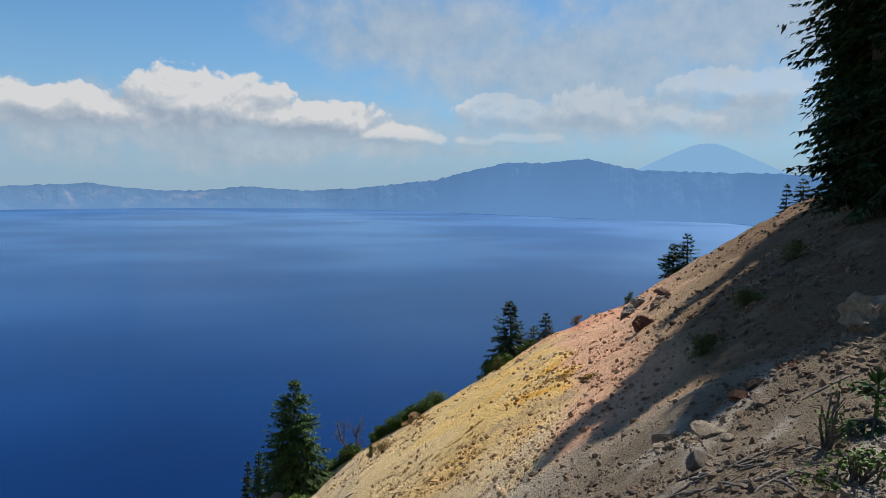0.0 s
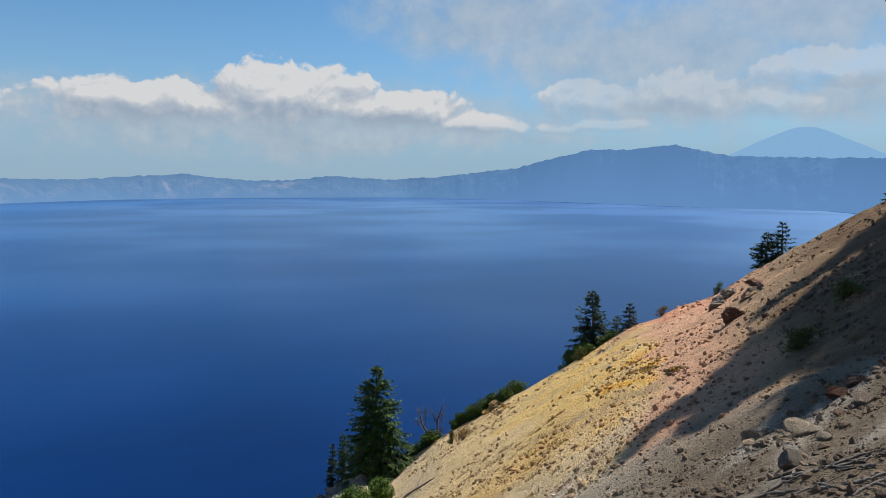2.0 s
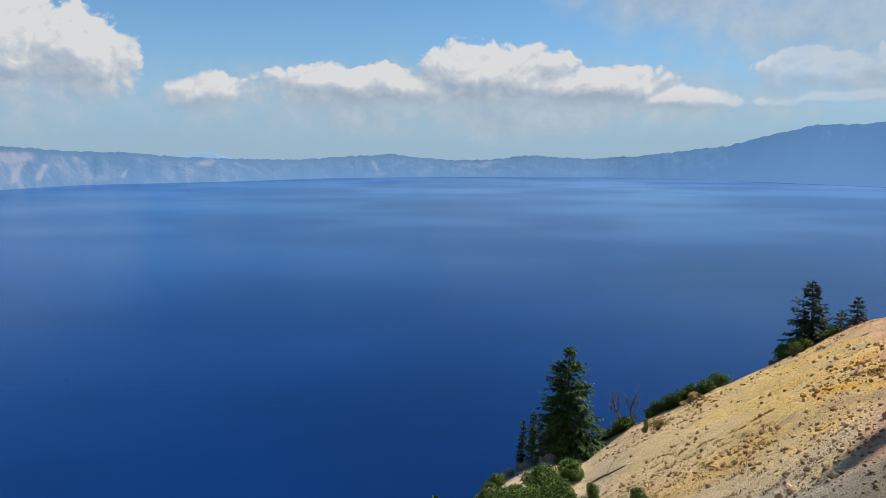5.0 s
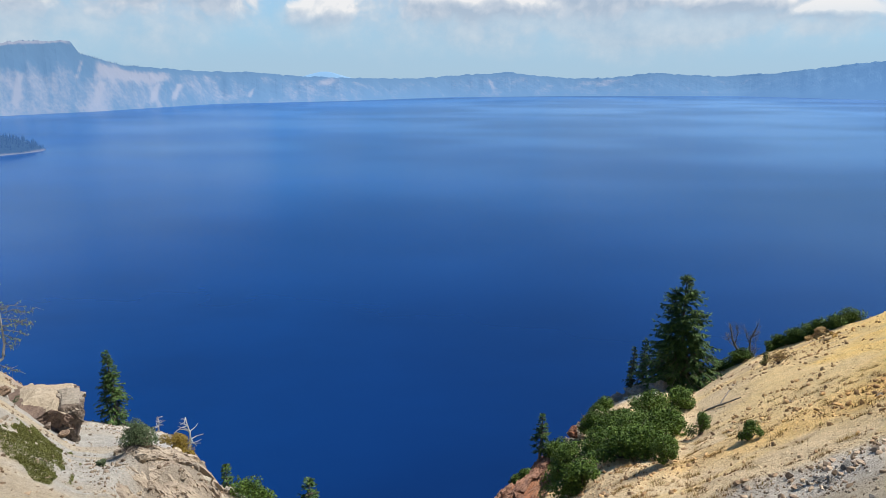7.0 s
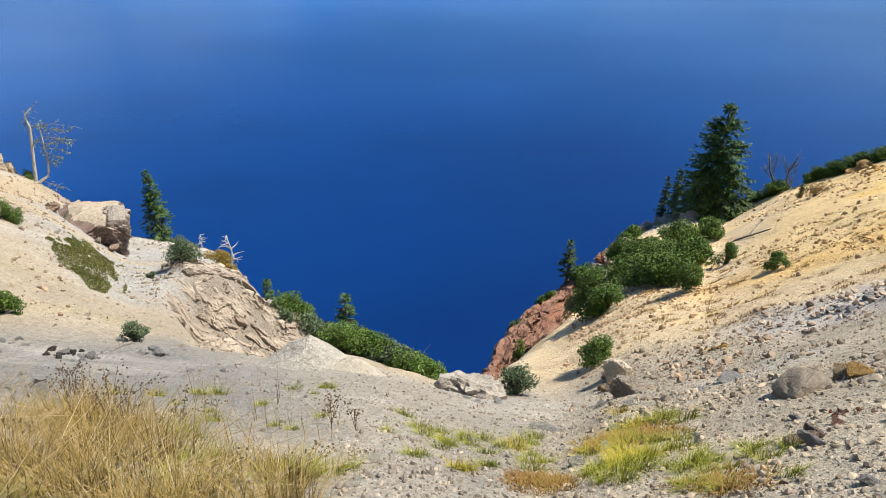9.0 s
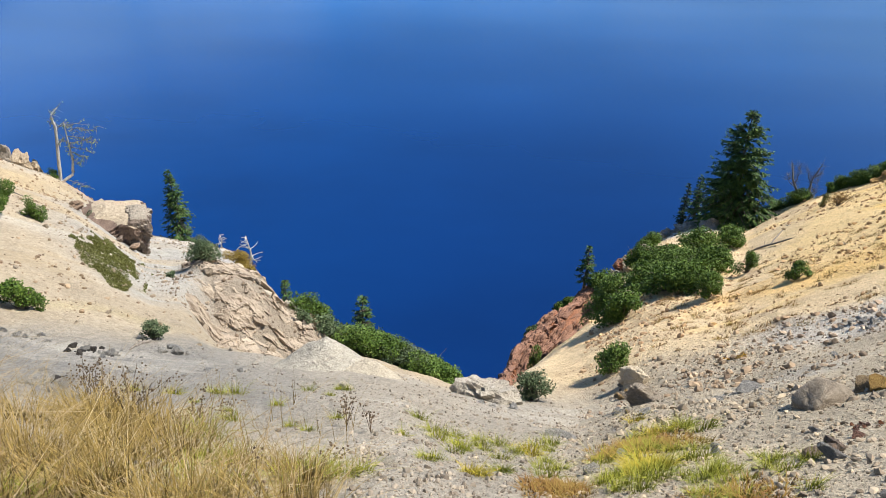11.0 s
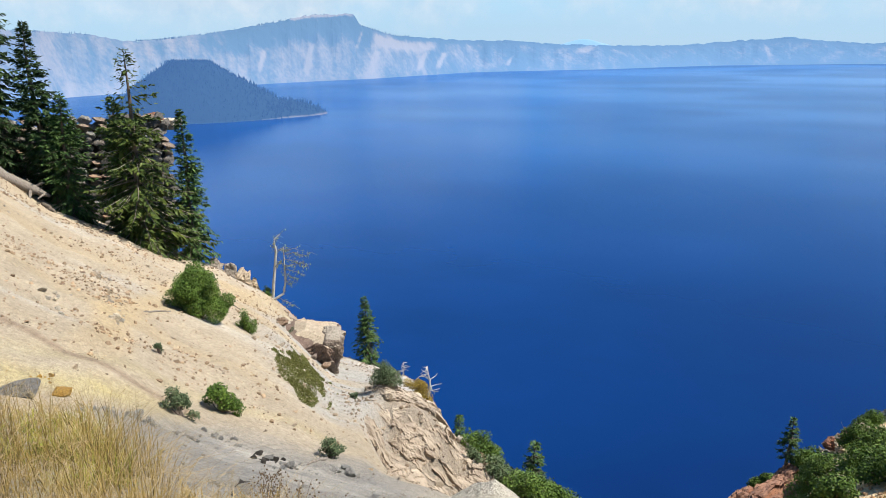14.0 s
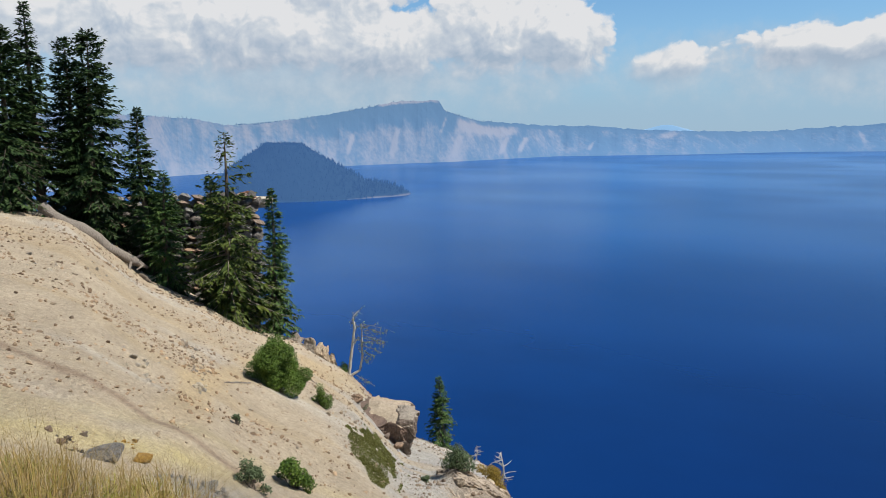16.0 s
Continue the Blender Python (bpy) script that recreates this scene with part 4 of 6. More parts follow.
def rock_mesh(seed, cuts=9, sub=3, squash=(1, 1, 1)):
    """A broken rock: a lump cut by planes, with worn facets."""
    g = np.random.default_rng(seed)
    bm = bmesh.new()
    bmesh.ops.create_icosphere(bm, subdivisions=sub, radius=1.0)
    v = np.array([q.co for q in bm.verts])
    n = unit(g.normal(0, 1, (cuts, 3)))
    for i in range(cuts):
        d = g.uniform(0.38, 0.72)
        over = np.clip(v @ n[i] - d, 0, None)
        v = v - over[:, None] * n[i]
    v += 0.012 * g.normal(0, 1, v.shape)
    v = v * np.array(squash)
    for q, c in zip(bm.verts, v):
        q.co = c
    me = bpy.data.meshes.new("rock")
    bm.to_mesh(me)
    bm.free()
    return me


def crag_mesh(seed, plates=60, sub=4, jag=0.12):
    """A craggy block: every patch of it is flattened on a tilted plane of its own, at two scales."""
    g = np.random.default_rng(seed)
    bm = bmesh.new()
    bmesh.ops.create_icosphere(bm, subdivisions=sub, radius=1.0)
    d = unit(np.array([q.co for q in bm.verts]))
    rad = np.ones(len(d))
    for count, off, tilt in ((plates // 4, jag, 0.35), (plates * 3, jag * 0.5, 0.45)):
        s = unit(g.normal(0, 1, (count, 3)))
        n = unit(s + tilt * g.normal(0, 0.5, (count, 3)))
        push = 1 + off * g.normal(0, 1, count)
        k = np.argmax(d @ s.T, axis=1)
        flat = push[k] * np.einsum("ij,ij->i", s[k], n[k]) / np.clip(np.einsum("ij,ij->i", d, n[k]), 0.35, None)
        rad = rad * np.clip(flat, 0.6, 1.5)
    for q, c in zip(bm.verts, d * rad[:, None]):
        q.co = c
    me = bpy.data.meshes.new("rock")
    bm.to_mesh(me)
    bm.free()
    return me


def boulder_mesh(seed):
    """A weathered boulder: rounded, with a few worn flats and a crack or two."""
    g = np.random.default_rng(seed)
    bm = bmesh.new()
    bmesh.ops.create_icosphere(bm, subdivisions=4, radius=1.0)
    v = np.array([q.co for q in bm.verts])
    for i in range(9):
        n = unit(g.normal(0, 1, 3))
        over = np.clip(v @ n - g.uniform(0.68, 0.95), 0, None)
        v = v - 0.85 * over[:, None] * n
    d = unit(v)
    v = v * (1 + 0.10 * fbm(d[:, 0] * 2 + seed, d[:, 1] * 2 + d[:, 2] * 1.7, seed) + 0.05 * fbm(d[:, 0] * 7 + d[:, 2] * 3, d[:, 1] * 7, seed + 3))[:, None]
    for i in range(3):
        n = unit(g.normal(0, 1, 3))
        off = d @ n - g.uniform(-0.3, 0.3) + 0.25 * fbm(d[:, 0] * 4, d[:, 1] * 4 + d[:, 2] * 4, seed + 5 + i)
        v = v * (1 - 0.07 * np.exp(-(off / 0.035) ** 2))[:, None]
    for q, c in zip(bm.verts, v):
        q.co = c
    for f in bm.faces:
        f.smooth = True
    me = bpy.data.meshes.new("boulder")
    bm.to_mesh(me)
    bm.free()
    return me


def bare_tree(name, az_deg, r, stems, limbs, label, seed, twigs=30, up=0.5, lichen=0, thick=0.075, lean=0.0, tall=1.0, mat=DEADWOOD, twig_mat=None):
    """A dead tree from its stems and main limbs, each a line of (sideways, height) in metres as seen from the viewer."""
    g = np.random.default_rng(seed)
    x, y, z = at(az_deg, r, 0.08)
    tree = holder(name, x, y, z, label, "dead tree")
    ca, sa = math.cos(radians(az_deg)), math.sin(radians(az_deg))

    def bent(line, wob):
        line = np.array(line, float)
        line[:, 0] += lean * line[:, 1]
        line[:, 1] *= tall
        q = np.linspace(0, len(line) - 1, 4 * len(line) - 3)
        s, h = np.interp(q, np.arange(len(line)), line[:, 0]), np.interp(q, np.arange(len(line)), line[:, 1])
        away = np.cumsum(g.normal(0, wob, len(q)))
        s = s + np.cumsum(g.normal(0, wob * 0.5, len(q)))
        return np.stack([s * ca + away * sa, -s * sa + away * ca, h], -1)

    spots = []
    for i, line in enumerate(stems):
        p = bent(line, 0.012)
        v, f = tube(p, thick * (1 - 0.1 * i) * np.linspace(1.0, 0.3, len(p)), 7)
        stem = mesh_of("trunk", v, f, mat, tree, smooth_shade=True)
        spots += list(p[len(p) // 3:])
    for line in limbs:
        p = bent(line, 0.05)
        v, f = tube(p, np.linspace(0.026, 0.007, len(p)), 5)
        mesh_of("limb", v, f, twig_mat or mat, stem)
        spots += list(p[1:])
    spots = np.array(spots)
    parts, tips = [], []
    for i in range(twigs):
        p = spots[g.integers(0, len(spots))]
        d = unit(g.normal(0, 0.7, 3) + np.array([0, 0, up]))
        L = g.uniform(0.15, 0.5)
        q = [p, p + d * L * 0.5, p + d * L + np.array([0, 0, 0.25 * up * L]) + g.normal(0, 0.04, 3)]
        parts.append(tube(q, [0.013, 0.009, 0.004], 4))
        tips += q[1:]
    v, f = gathered(parts)
    tagged(mesh_of("twigwork", v, f, twig_mat or mat, tree), kind="stuff")
    if lichen:
        t = np.concatenate([spots[g.integers(0, len(spots), lichen // 2)], np.array(tips)[g.integers(0, len(tips), lichen // 2)]]) + g.normal(0, 0.025, (lichen // 2 * 2, 3))
        n = len(t)
        d = unit(g.normal(0, 0.6, (n, 3)) + np.array([0, 0, -0.4]))
        v, f = blades(t, d, unit(np.cross(d, g.normal(0, 1, (n, 3)))), g.uniform(0.06, 0.16, n), g.uniform(0.03, 0.06, n))
        tagged(mesh_of("lichen", v, f, LICHEN, tree), "yellow-green tufts of lichen", kind="stuff")
    return tree


ROCKS = {}


def rock(az_deg, r, size, seed, mat, label, sink=0.3, stretch=(1.25, 1.0, 0.75), name="rock", group="loose rocks on the slope", turn=None, tilt=12, lift=0.0, worn=False, pile=None, tip=(0, 0)):
    craggy = size >= 0.6 and not worn
    size = size * (0.64 if craggy else 1.0)
    key = (seed % 9, mat.name, craggy, worn)
    if key not in ROCKS:
        ROCKS[key] = boulder_mesh(540 + seed % 9) if worn else crag_mesh(500 + seed % 9) if craggy else rock_mesh(100 + seed % 9, cuts=13 + seed % 5)
        ROCKS[key].materials.append(mat)
    g = random.Random(seed)
    x, y, z = at(az_deg, r)
    ob = new(name, ROCKS[key])
    ob.matrix_world = pose(x, y, z + size * stretch[2] * (0.42 - sink) + lift, tip[0] + g.uniform(-tilt, tilt), tip[1] + g.uniform(-tilt, tilt), g.uniform(0, 360) if turn is None else turn) @ Matrix.Diagonal((size * stretch[0] * 0.5, size * stretch[1] * 0.5, size * stretch[2] * 0.5, 1))
    if pile:
        ob.parent = pile
        ob.matrix_basis = Matrix.Translation(-Vector(pile.location)) @ ob.matrix_basis
        return ob
    return tagged(ob, label, "rock", group)

# trees on the right-hand rim
HEMLOCK = "dark green mountain hemlock with drooping limbs on the crater rim"
SMALL = "small dark green conifer at the edge of the slope"
conifer("conifer", 22.45, 41.5, -14.95, 2.5, 1, NEEDLES, "tall bushy green hemlock at the edge of the ochre slope", bare=0.02, column=0.92, fill=1.15)
conifer("conifer", 19.6, 43.4, -20.1, 0.34, 2, NEEDLES, SMALL)
conifer("conifer", 18.7, 42.2, -20.8, 0.22, 3, NEEDLES_DARK, SMALL)
conifer("conifer", 11.3, 31.8, -26.6, 0.42, 4, NEEDLES, "slim young conifer leaning out over the red cliff", bare=0.25)
conifer("conifer", 40.0, 44.6, -8.7, 1.45, 5, NEEDLES_DARK, "open-limbed dark fir on the crest of the slope", fill=1.1)
conifer("conifer", 42.9, 45.4, -9.6, 1.1, 6, NEEDLES_DARK, SMALL)
conifer("conifer", 41.9, 45.0, -10.6, 1.0, 7, NEEDLES, SMALL)
conifer("conifer", 53.6, 49.6, -3.0, 1.55, 8, NEEDLES_DARK, "broad dark fir half hidden behind the crest")
conifer("conifer", 52.6, 49.6, -3.7, 1.3, 9, NEEDLES_DARK, "broad dark fir half hidden behind the crest")
conifer("conifer", 60.2, 49.5, 0.9, 0.6, 10, NEEDLES_DARK, SMALL)
conifer("conifer", 61.3, 49.2, 1.3, 1.0, 11, NEEDLES_DARK, SMALL)
TALL = "tall shadowed fir at the top of the slope"
for a_, r_, e_, w_, s_ in ((65.6, 29, 34, 2.5, 12), (64.9, 33.5, 37.2, 1.8, 38), (66.5, 30.8, 36.5, 2.1, 39), (64.9, 44.5, 31, 1.7, 40), (71.0, 31, 38, 2.4, 41), (67.0, 40.0, 31, 2.2, 42), (74.0, 33.0, 38, 2.6, 43), (69.0, 27, 37, 2.6, 13), (68.0, 33, 33, 2.5, 18), (72.5, 29, 37, 2.6, 14), (75.5, 26, 39, 2.5, 15), (79.0, 29, 37, 2.6, 16), (84.0, 25, 38, 2.4, 17)):
    conifer("conifer", a_, r_, e_, w_, s_, NEEDLES_DARK, TALL, bare=0.05)
# trees on the left-hand spur
conifer("conifer", -50.1, 44.0, 7.2, 2.0, 21, NEEDLES_DARK, "tall dense dark hemlock beside the fallen log", bare=0.04, column=0.55)
conifer("conifer", -51.4, 45.5, 6.6, 1.5, 22, NEEDLES_DARK, HEMLOCK, column=0.55)
conifer("conifer", -53.6, 45.0, 8.8, 1.5, 23, NEEDLES_DARK, "tall thin fir with a bare lower trunk", bare=0.22, thin=0.55)
conifer("conifer", -55.4, 43.5, 7.3, 2.1, 24, NEEDLES_DARK, HEMLOCK, column=0.6)
conifer("conifer", -58.5, 43.0, 9.5, 2.3, 25, NEEDLES_DARK, HEMLOCK)
conifer("conifer", -46.9, 43.6, 1.9, 1.45, 26, NEEDLES_DARK, "dark green fir before the stone wall")
conifer("conifer", -45.6, 41.5, -3.0, 1.25, 27, NEEDLES, "young dense fir at the foot of the stone wall")
conifer("conifer", -41.1, 39.0, 0.1, 2.35, 28, NEEDLES_YELLOW, "old yellow-green hemlock with a dying bare top", thin=0.45, dead_top=0.30, bare=0.03)
conifer("conifer", -42.2, 40.0, -3.2, 1.1, 29, NEEDLES, HEMLOCK)
conifer("conifer", -37.7, 41.2, -4.3, 1.12, 30, NEEDLES, "slim green hemlock at the brink of the spur", column=0.92)
conifer("conifer", -24.2, 41.6, -19.75, 1.0, 31, NEEDLES, "lone green hemlock on the brink of the bench", bare=0.02, lean=-0.03, column=1.05, fill=1.2)
conifer("conifer", 66.6, 7.3, -12.6, 0.45, 35, NEEDLES, "fir sapling with flat green boughs beside loose rocks", bare=0.1)
conifer("conifer", -16.2, 35.0, -29.2, 0.75, 32, NEEDLES, SMALL)
conifer("conifer", -9.4, 23.0, -31.2, 0.8, 33, NEEDLES, SMALL)
conifer("conifer", -13.2, 25.5, -32.8, 0.42, 34, NEEDLES_DARK, SMALL)

# shrubs
GREEN_BUSH = "rounded green shrub rooted in loose sand"
THICKET = "dense green leafy shrub above the red cliff"
BANK = "dense green shrub at the brink of the gully"
shrub("shrub", -37.7, 23.3, 2.0, 1.9, 201, LEAVES, "large round green bush on the sand slope", count=9500, leaf=0.06)
shrub("shrub", -34.3, 24.1, 0.8, 0.8, 202, LEAVES, GREEN_BUSH, count=700)
shrub("shrub", -30.4, 32.0, 0.6, 0.5, 203, LEAVES_GREY, "small grey-green shrub on the sand slope", count=300)
shrub("shrub", -22.8, 22.2, 1.2, 1.05, 204, LEAVES_GREY, "grey-green bush at the cliff edge", count=1800)
shrub("shrub", -19.9, 26.0, 1.15, 1.0, 205, LEAVES_GOLD, "golden brown bush at the cliff edge", count=1500)
shrub("shrub", -28.0, 12.2, 0.5, 0.48, 206, LEAVES_GREY, "small olive shrub with bare stems", leaf=0.05, count=420, open_=0.6)
shrub("shrub", -37.0, 13.4, 0.72, 0.62, 207, LEAVES, GREEN_BUSH, leaf=0.055, count=900)
shrub("shrub", -40.3, 12.2, 0.55, 0.5, 208, LEAVES_GREY, "small olive shrub with bare stems", leaf=0.05, count=560, open_=0.5)
shrub("shrub", -41.2, 15.8, 0.3, 0.27, 209, LEAVES_GREY, "small olive shrub with bare stems", leaf=0.04, count=200)
shrub("shrub", -32.3, 41.2, 0.9, 0.5, 210, LEAVES, GREEN_BUSH, count=350)
shrub("shrub", -25.6, 21.0, 0.35, 0.25, 211, LEAVES_GREY, "small grey-green shrub on the sand slope", count=150)
shrub("shrub", -15.0, 20.8, 0.6, 0.7, 212, LEAVES_GREY, GREEN_BUSH, count=420)
for i_, (a_, r_, w_, h_) in enumerate(((-13.6, 22.6, 1.9, 1.2), (-11.4, 21.0, 2.1, 1.3), (-9.4, 20.0, 2.2, 1.35), (-7.2, 19.6, 2.2, 1.3), (-5.2, 19.2, 2.0, 1.2), (-3.2, 18.8, 1.9, 1.0), (-1.6, 18.6, 1.4, 0.85), (-6.2, 21.0, 2.2, 1.2), (-10.4, 22.0, 2.4, 1.3), (-3.6, 20.2, 1.8, 1.0))):
    shrub("shrub", a_, r_, w_, h_, 220 + i_, (LEAVES, LEAVES_GREY, LEAVES_LIGHT)[i_ % 3], BANK, leaf=0.085, count=1700)
shrub("shrub", 7.2, 11.5, 0.95, 0.72, 240, LEAVES_GREY, "loose willow shrub beside the pale boulder", leaf=0.055, count=650, open_=0.7)
shrub("shrub", 14.7, 13.2, 0.86, 0.84, 241, LEAVES_LIGHT, "bushy light green shrub casting a shadow on sand", leaf=0.06, count=800, open_=0.5)
shrub("shrub", 7.3, 20.5, 0.5, 1.0, 242, LEAVES, GREEN_BUSH, count=450)
shrub("shrub", 21.9, 18.4, 0.95, 0.9, 243, LEAVES, "round green bush below the thicket", count=1200)
shrub("shrub", 24.4, 23.0, 0.75, 0.95, 244, LEAVES, "small conical green bush on ochre sand", count=650)
shrub("shrub", 28.1, 18.6, 0.6, 0.58, 245, LEAVES, "small conical green bush on ochre sand", count=480)
for i_, (a_, r_, w_, h_, m_) in enumerate(((14.7, 19.6, 1.6, 1.35, LEAVES), (13.3, 26.0, 1.9, 1.7, LEAVES), (16.6, 23.0, 2.1, 1.5, LEAVES), (18.4, 21.5, 2.2, 1.4, LEAVES), (20.4, 21.0, 2.0, 1.35, LEAVES), (21.5, 24.5, 1.9, 1.3, LEAVES),
                                         (19.0, 24.5, 2.0, 1.5, LEAVES), (17.2, 26.5, 2.0, 1.6, LEAVES), (15.6, 31.0, 1.8, 1.5, LEAVES), (12.6, 31.5, 1.5, 1.3, LEAVES), (16.2, 38.0, 1.7, 1.3, LEAVES), (9.4, 31.0, 1.3, 0.9, LEAVES), (20.2, 28.5, 2.0, 1.5, LEAVES), (6.6, 28.6, 0.9, 0.7, LEAVES_GREY), (22.6, 30.0, 1.8, 1.3, LEAVES))):
    shrub("shrub", a_, r_, w_, h_ * 0.82, 250 + i_, LEAVES_LIGHT if i_ % 5 == 1 else m_, THICKET, leaf=0.09, count=1500)
shrub("shrub", 29.6, 34.0, 1.3, 0.8, 270, GRASS_RED, "half-dead brown twiggy shrub on the ochre slope", count=330, open_=0.8)
shrub("shrub", 28.7, 35.0, 0.6, 0.8, 271, LEAVES_OLIVE, "half-dead brown twiggy shrub on the ochre slope", count=220, open_=0.8)
for i_, (a_, d_, w_, h_) in enumerate(((30.6, 0.5, 2.2, 1.5), (32.0, 0.5, 2.4, 1.6), (33.6, 0.4, 2.2, 1.4), (29.3, 0.5, 1.5, 1.6), (26.8, 0.4, 2.2, 1.5), (25.4, 0.6, 2.0, 1.4), (38.4, 0.4, 2.0, 1.5), (39.4, 0.2, 2.0, 1.4), (41.2, 0.6, 1.6, 1.4))):
    shrub("shrub", a_, float(np.interp(a_, TABLE, T_R)) + d_, w_, h_ * 0.72, 280 + i_, LEAVES, "low green shrubbery along the crest of the slope", count=2400, leaf=0.085)
shrub("shrub", 39.0, 40.5, 0.9, 0.9, 292, LEAVES_OLIVE, "dry green shrub on yellow earth", count=420)
shrub("shrub", 45.3, 43.8, 1.0, 0.6, 293, GRASS_RED, "half-dead brown twiggy shrub on the ochre slope", count=260, open_=0.9)
shrub("shrub", 49.3, 45.2, 0.7, 0.8, 294, LEAVES, GREEN_BUSH, count=300)
SAPLING = "leafy green sapling with thin stems beside loose rocks"
shrub("shrub", 63.8, 6.6, 0.45, 0.62, 295, LEAVES_LIGHT, SAPLING, leaf=0.045, count=26, open_=0.8)
shrub("shrub", 68.6, 7.0, 0.6, 0.6, 296, LEAVES_LIGHT, SAPLING, leaf=0.045, count=100, open_=0.6)
shrub("shrub", 65.6, 5.6, 0.8, 0.30, 297, LEAVES_LIGHT, SAPLING, leaf=0.045, count=90, open_=0.7)
shrub("shrub", 71.5, 5.6, 0.8, 0.6, 298, LEAVES, SAPLING, leaf=0.045, count=200, open_=0.6)
shrub("shrub", 55.0, 16.5, 0.8, 0.5, 299, LEAVES_OLIVE, "dark low shrub in the shade of firs", leaf=0.05, count=420, open_=0.5)
shrub("shrub", 58.0, 19.5, 1.0, 0.6, 300, LEAVES_OLIVE, "dark low shrub in the shade of firs", leaf=0.05, count=420, open_=0.5)
shrub("shrub", 61.0, 23.0, 1.0, 0.6, 301, LEAVES_OLIVE, "dark low shrub in the shade of firs", leaf=0.05, count=420, open_=0.5)


def mat_plant(az_deg, r, along, across, seed, label):
    """A creeping mat: small leaves that lie close on the ground, with bare holes."""
    g = np.random.default_rng(seed)
    x, y, z = at(az_deg, r)
    n = 60000
    p = g.uniform(-1, 1, (n, 2))
    ragged = np.hypot(p[:, 0], p[:, 1]) + 0.75 * fbm(p[:, 0] * 2.2 + seed, p[:, 1] * 2.2, seed)
    p = p[(ragged < 0.85) & (fbm(p[:, 0] * 5, p[:, 1] * 5 + seed, seed + 2) > -0.17 - 0.22 * p[:, 0] * -1 * np.sign(p[:, 0] - 0.2))]
    ca, sa = math.cos(radians(az_deg)), math.sin(radians(az_deg))
    px, py = p[:, 0] * across * ca + p[:, 1] * along * sa, p[:, 1] * along * ca - p[:, 0] * across * sa
    v0 = np.stack([px, py, ground(x + px, y + py) - z + g.uniform(0.0, 0.05, len(p))], -1)
    d = unit(g.normal(0, 0.7, (len(p), 3)) + np.array([0, 0, 0.7]))
    v, f = blades(v0, d, unit(np.cross(d, g.normal(0, 1, (len(p), 3)))), g.uniform(0.025, 0.055, len(p)), g.uniform(0.015, 0.035, len(p)))
    plant = holder("mat_plant", x, y, z, label, "ground cover")
    tagged(mesh_of("foliage", v, f, LEAVES_OLIVE, plant), kind="stuff")


mat_plant(-29.8, 21.6, 4.4, 1.15, 311, "olive green creeping mat plant with bare patches")

# dead trees
bare_tree("dead_tree", -32.0, 41.0, [[(0, 0), (0.06, 1.5), (0.12, 3.2), (0.02, 3.6), (0.0, 3.9), (0.32, 4.25)], [(0.05, 0), (0.62, 0.35), (0.72, 1.2), (0.62, 2.2), (0.50, 3.4)]],
          [[(0.6, 2.9), (1.2, 2.95), (1.6, 2.7), (2.1, 2.9)], [(0.6, 2.6), (1.2, 2.5), (1.7, 2.1), (1.95, 2.2)], [(0.65, 2.0), (1.2, 1.8), (1.65, 1.45)], [(0.65, 1.7), (1.1, 1.35), (1.35, 1.1)], [(0.7, 1.3), (1.1, 1.0)],
           [(0.6, 3.1), (1.1, 3.25), (1.7, 3.05)], [(0.12, 3.1), (0.4, 3.3), (0.65, 3.2)], [(0.1, 3.3), (-0.2, 3.55)], [(0.6, 2.3), (0.3, 2.5)], [(0.65, 2.2), (1.3, 2.35), (1.75, 2.5)], [(0.3, 0.1), (0.9, -0.2), (1.4, -0.6)], [(0.1, 2.2), (0.45, 2.6)]],
          "twisted pale dead tree with yellow lichen at the brink", 321, twigs=170, up=-0.15, lichen=560, lean=0.10, tall=0.95, thick=0.10, twig_mat=DARKWOOD)
bare_tree("dead_tree", 27.2, 43.8, [[(0, 0), (-0.25, 0.8), (-0.65, 1.7), (-0.75, 2.6)], [(0, 0), (0.28, 0.9), (0.38, 1.8), (0.75, 2.7)]],
          [[(-0.3, 1.0), (-0.8, 1.5), (-0.95, 1.9)], [(-0.5, 1.4), (-0.35, 2.1), (-0.4, 2.4)], [(0.3, 1.0), (0.7, 1.3), (0.75, 1.9)], [(0.35, 1.6), (0.1, 2.0), (0.05, 2.5)], [(0.1, 0.4), (0.6, 0.8), (0.7, 1.1)], [(-0.1, 0.4), (-0.5, 0.7)], [(0.4, 1.9), (0.85, 2.3)]],
          "dark grey dead snag with upswept bare limbs", 322, twigs=260, up=0.9, lean=-0.10, thick=0.10, mat=DARKWOOD)
snag("dead_tree", 16.9, 43.0, -21.4, 323, "thin leaning grey dead stem", mat=DARKWOOD, limbs=6, lean=0.35, reach=0.15)
snag("dead_tree", -21.2, 39.6, -24.9, 324, "small bleached dead shrub on the bench", limbs=14, reach=0.7)
snag("dead_tree", -19.0, 37.6, -25.3, 325, "small bleached dead shrub on the bench", limbs=14, reach=0.6)


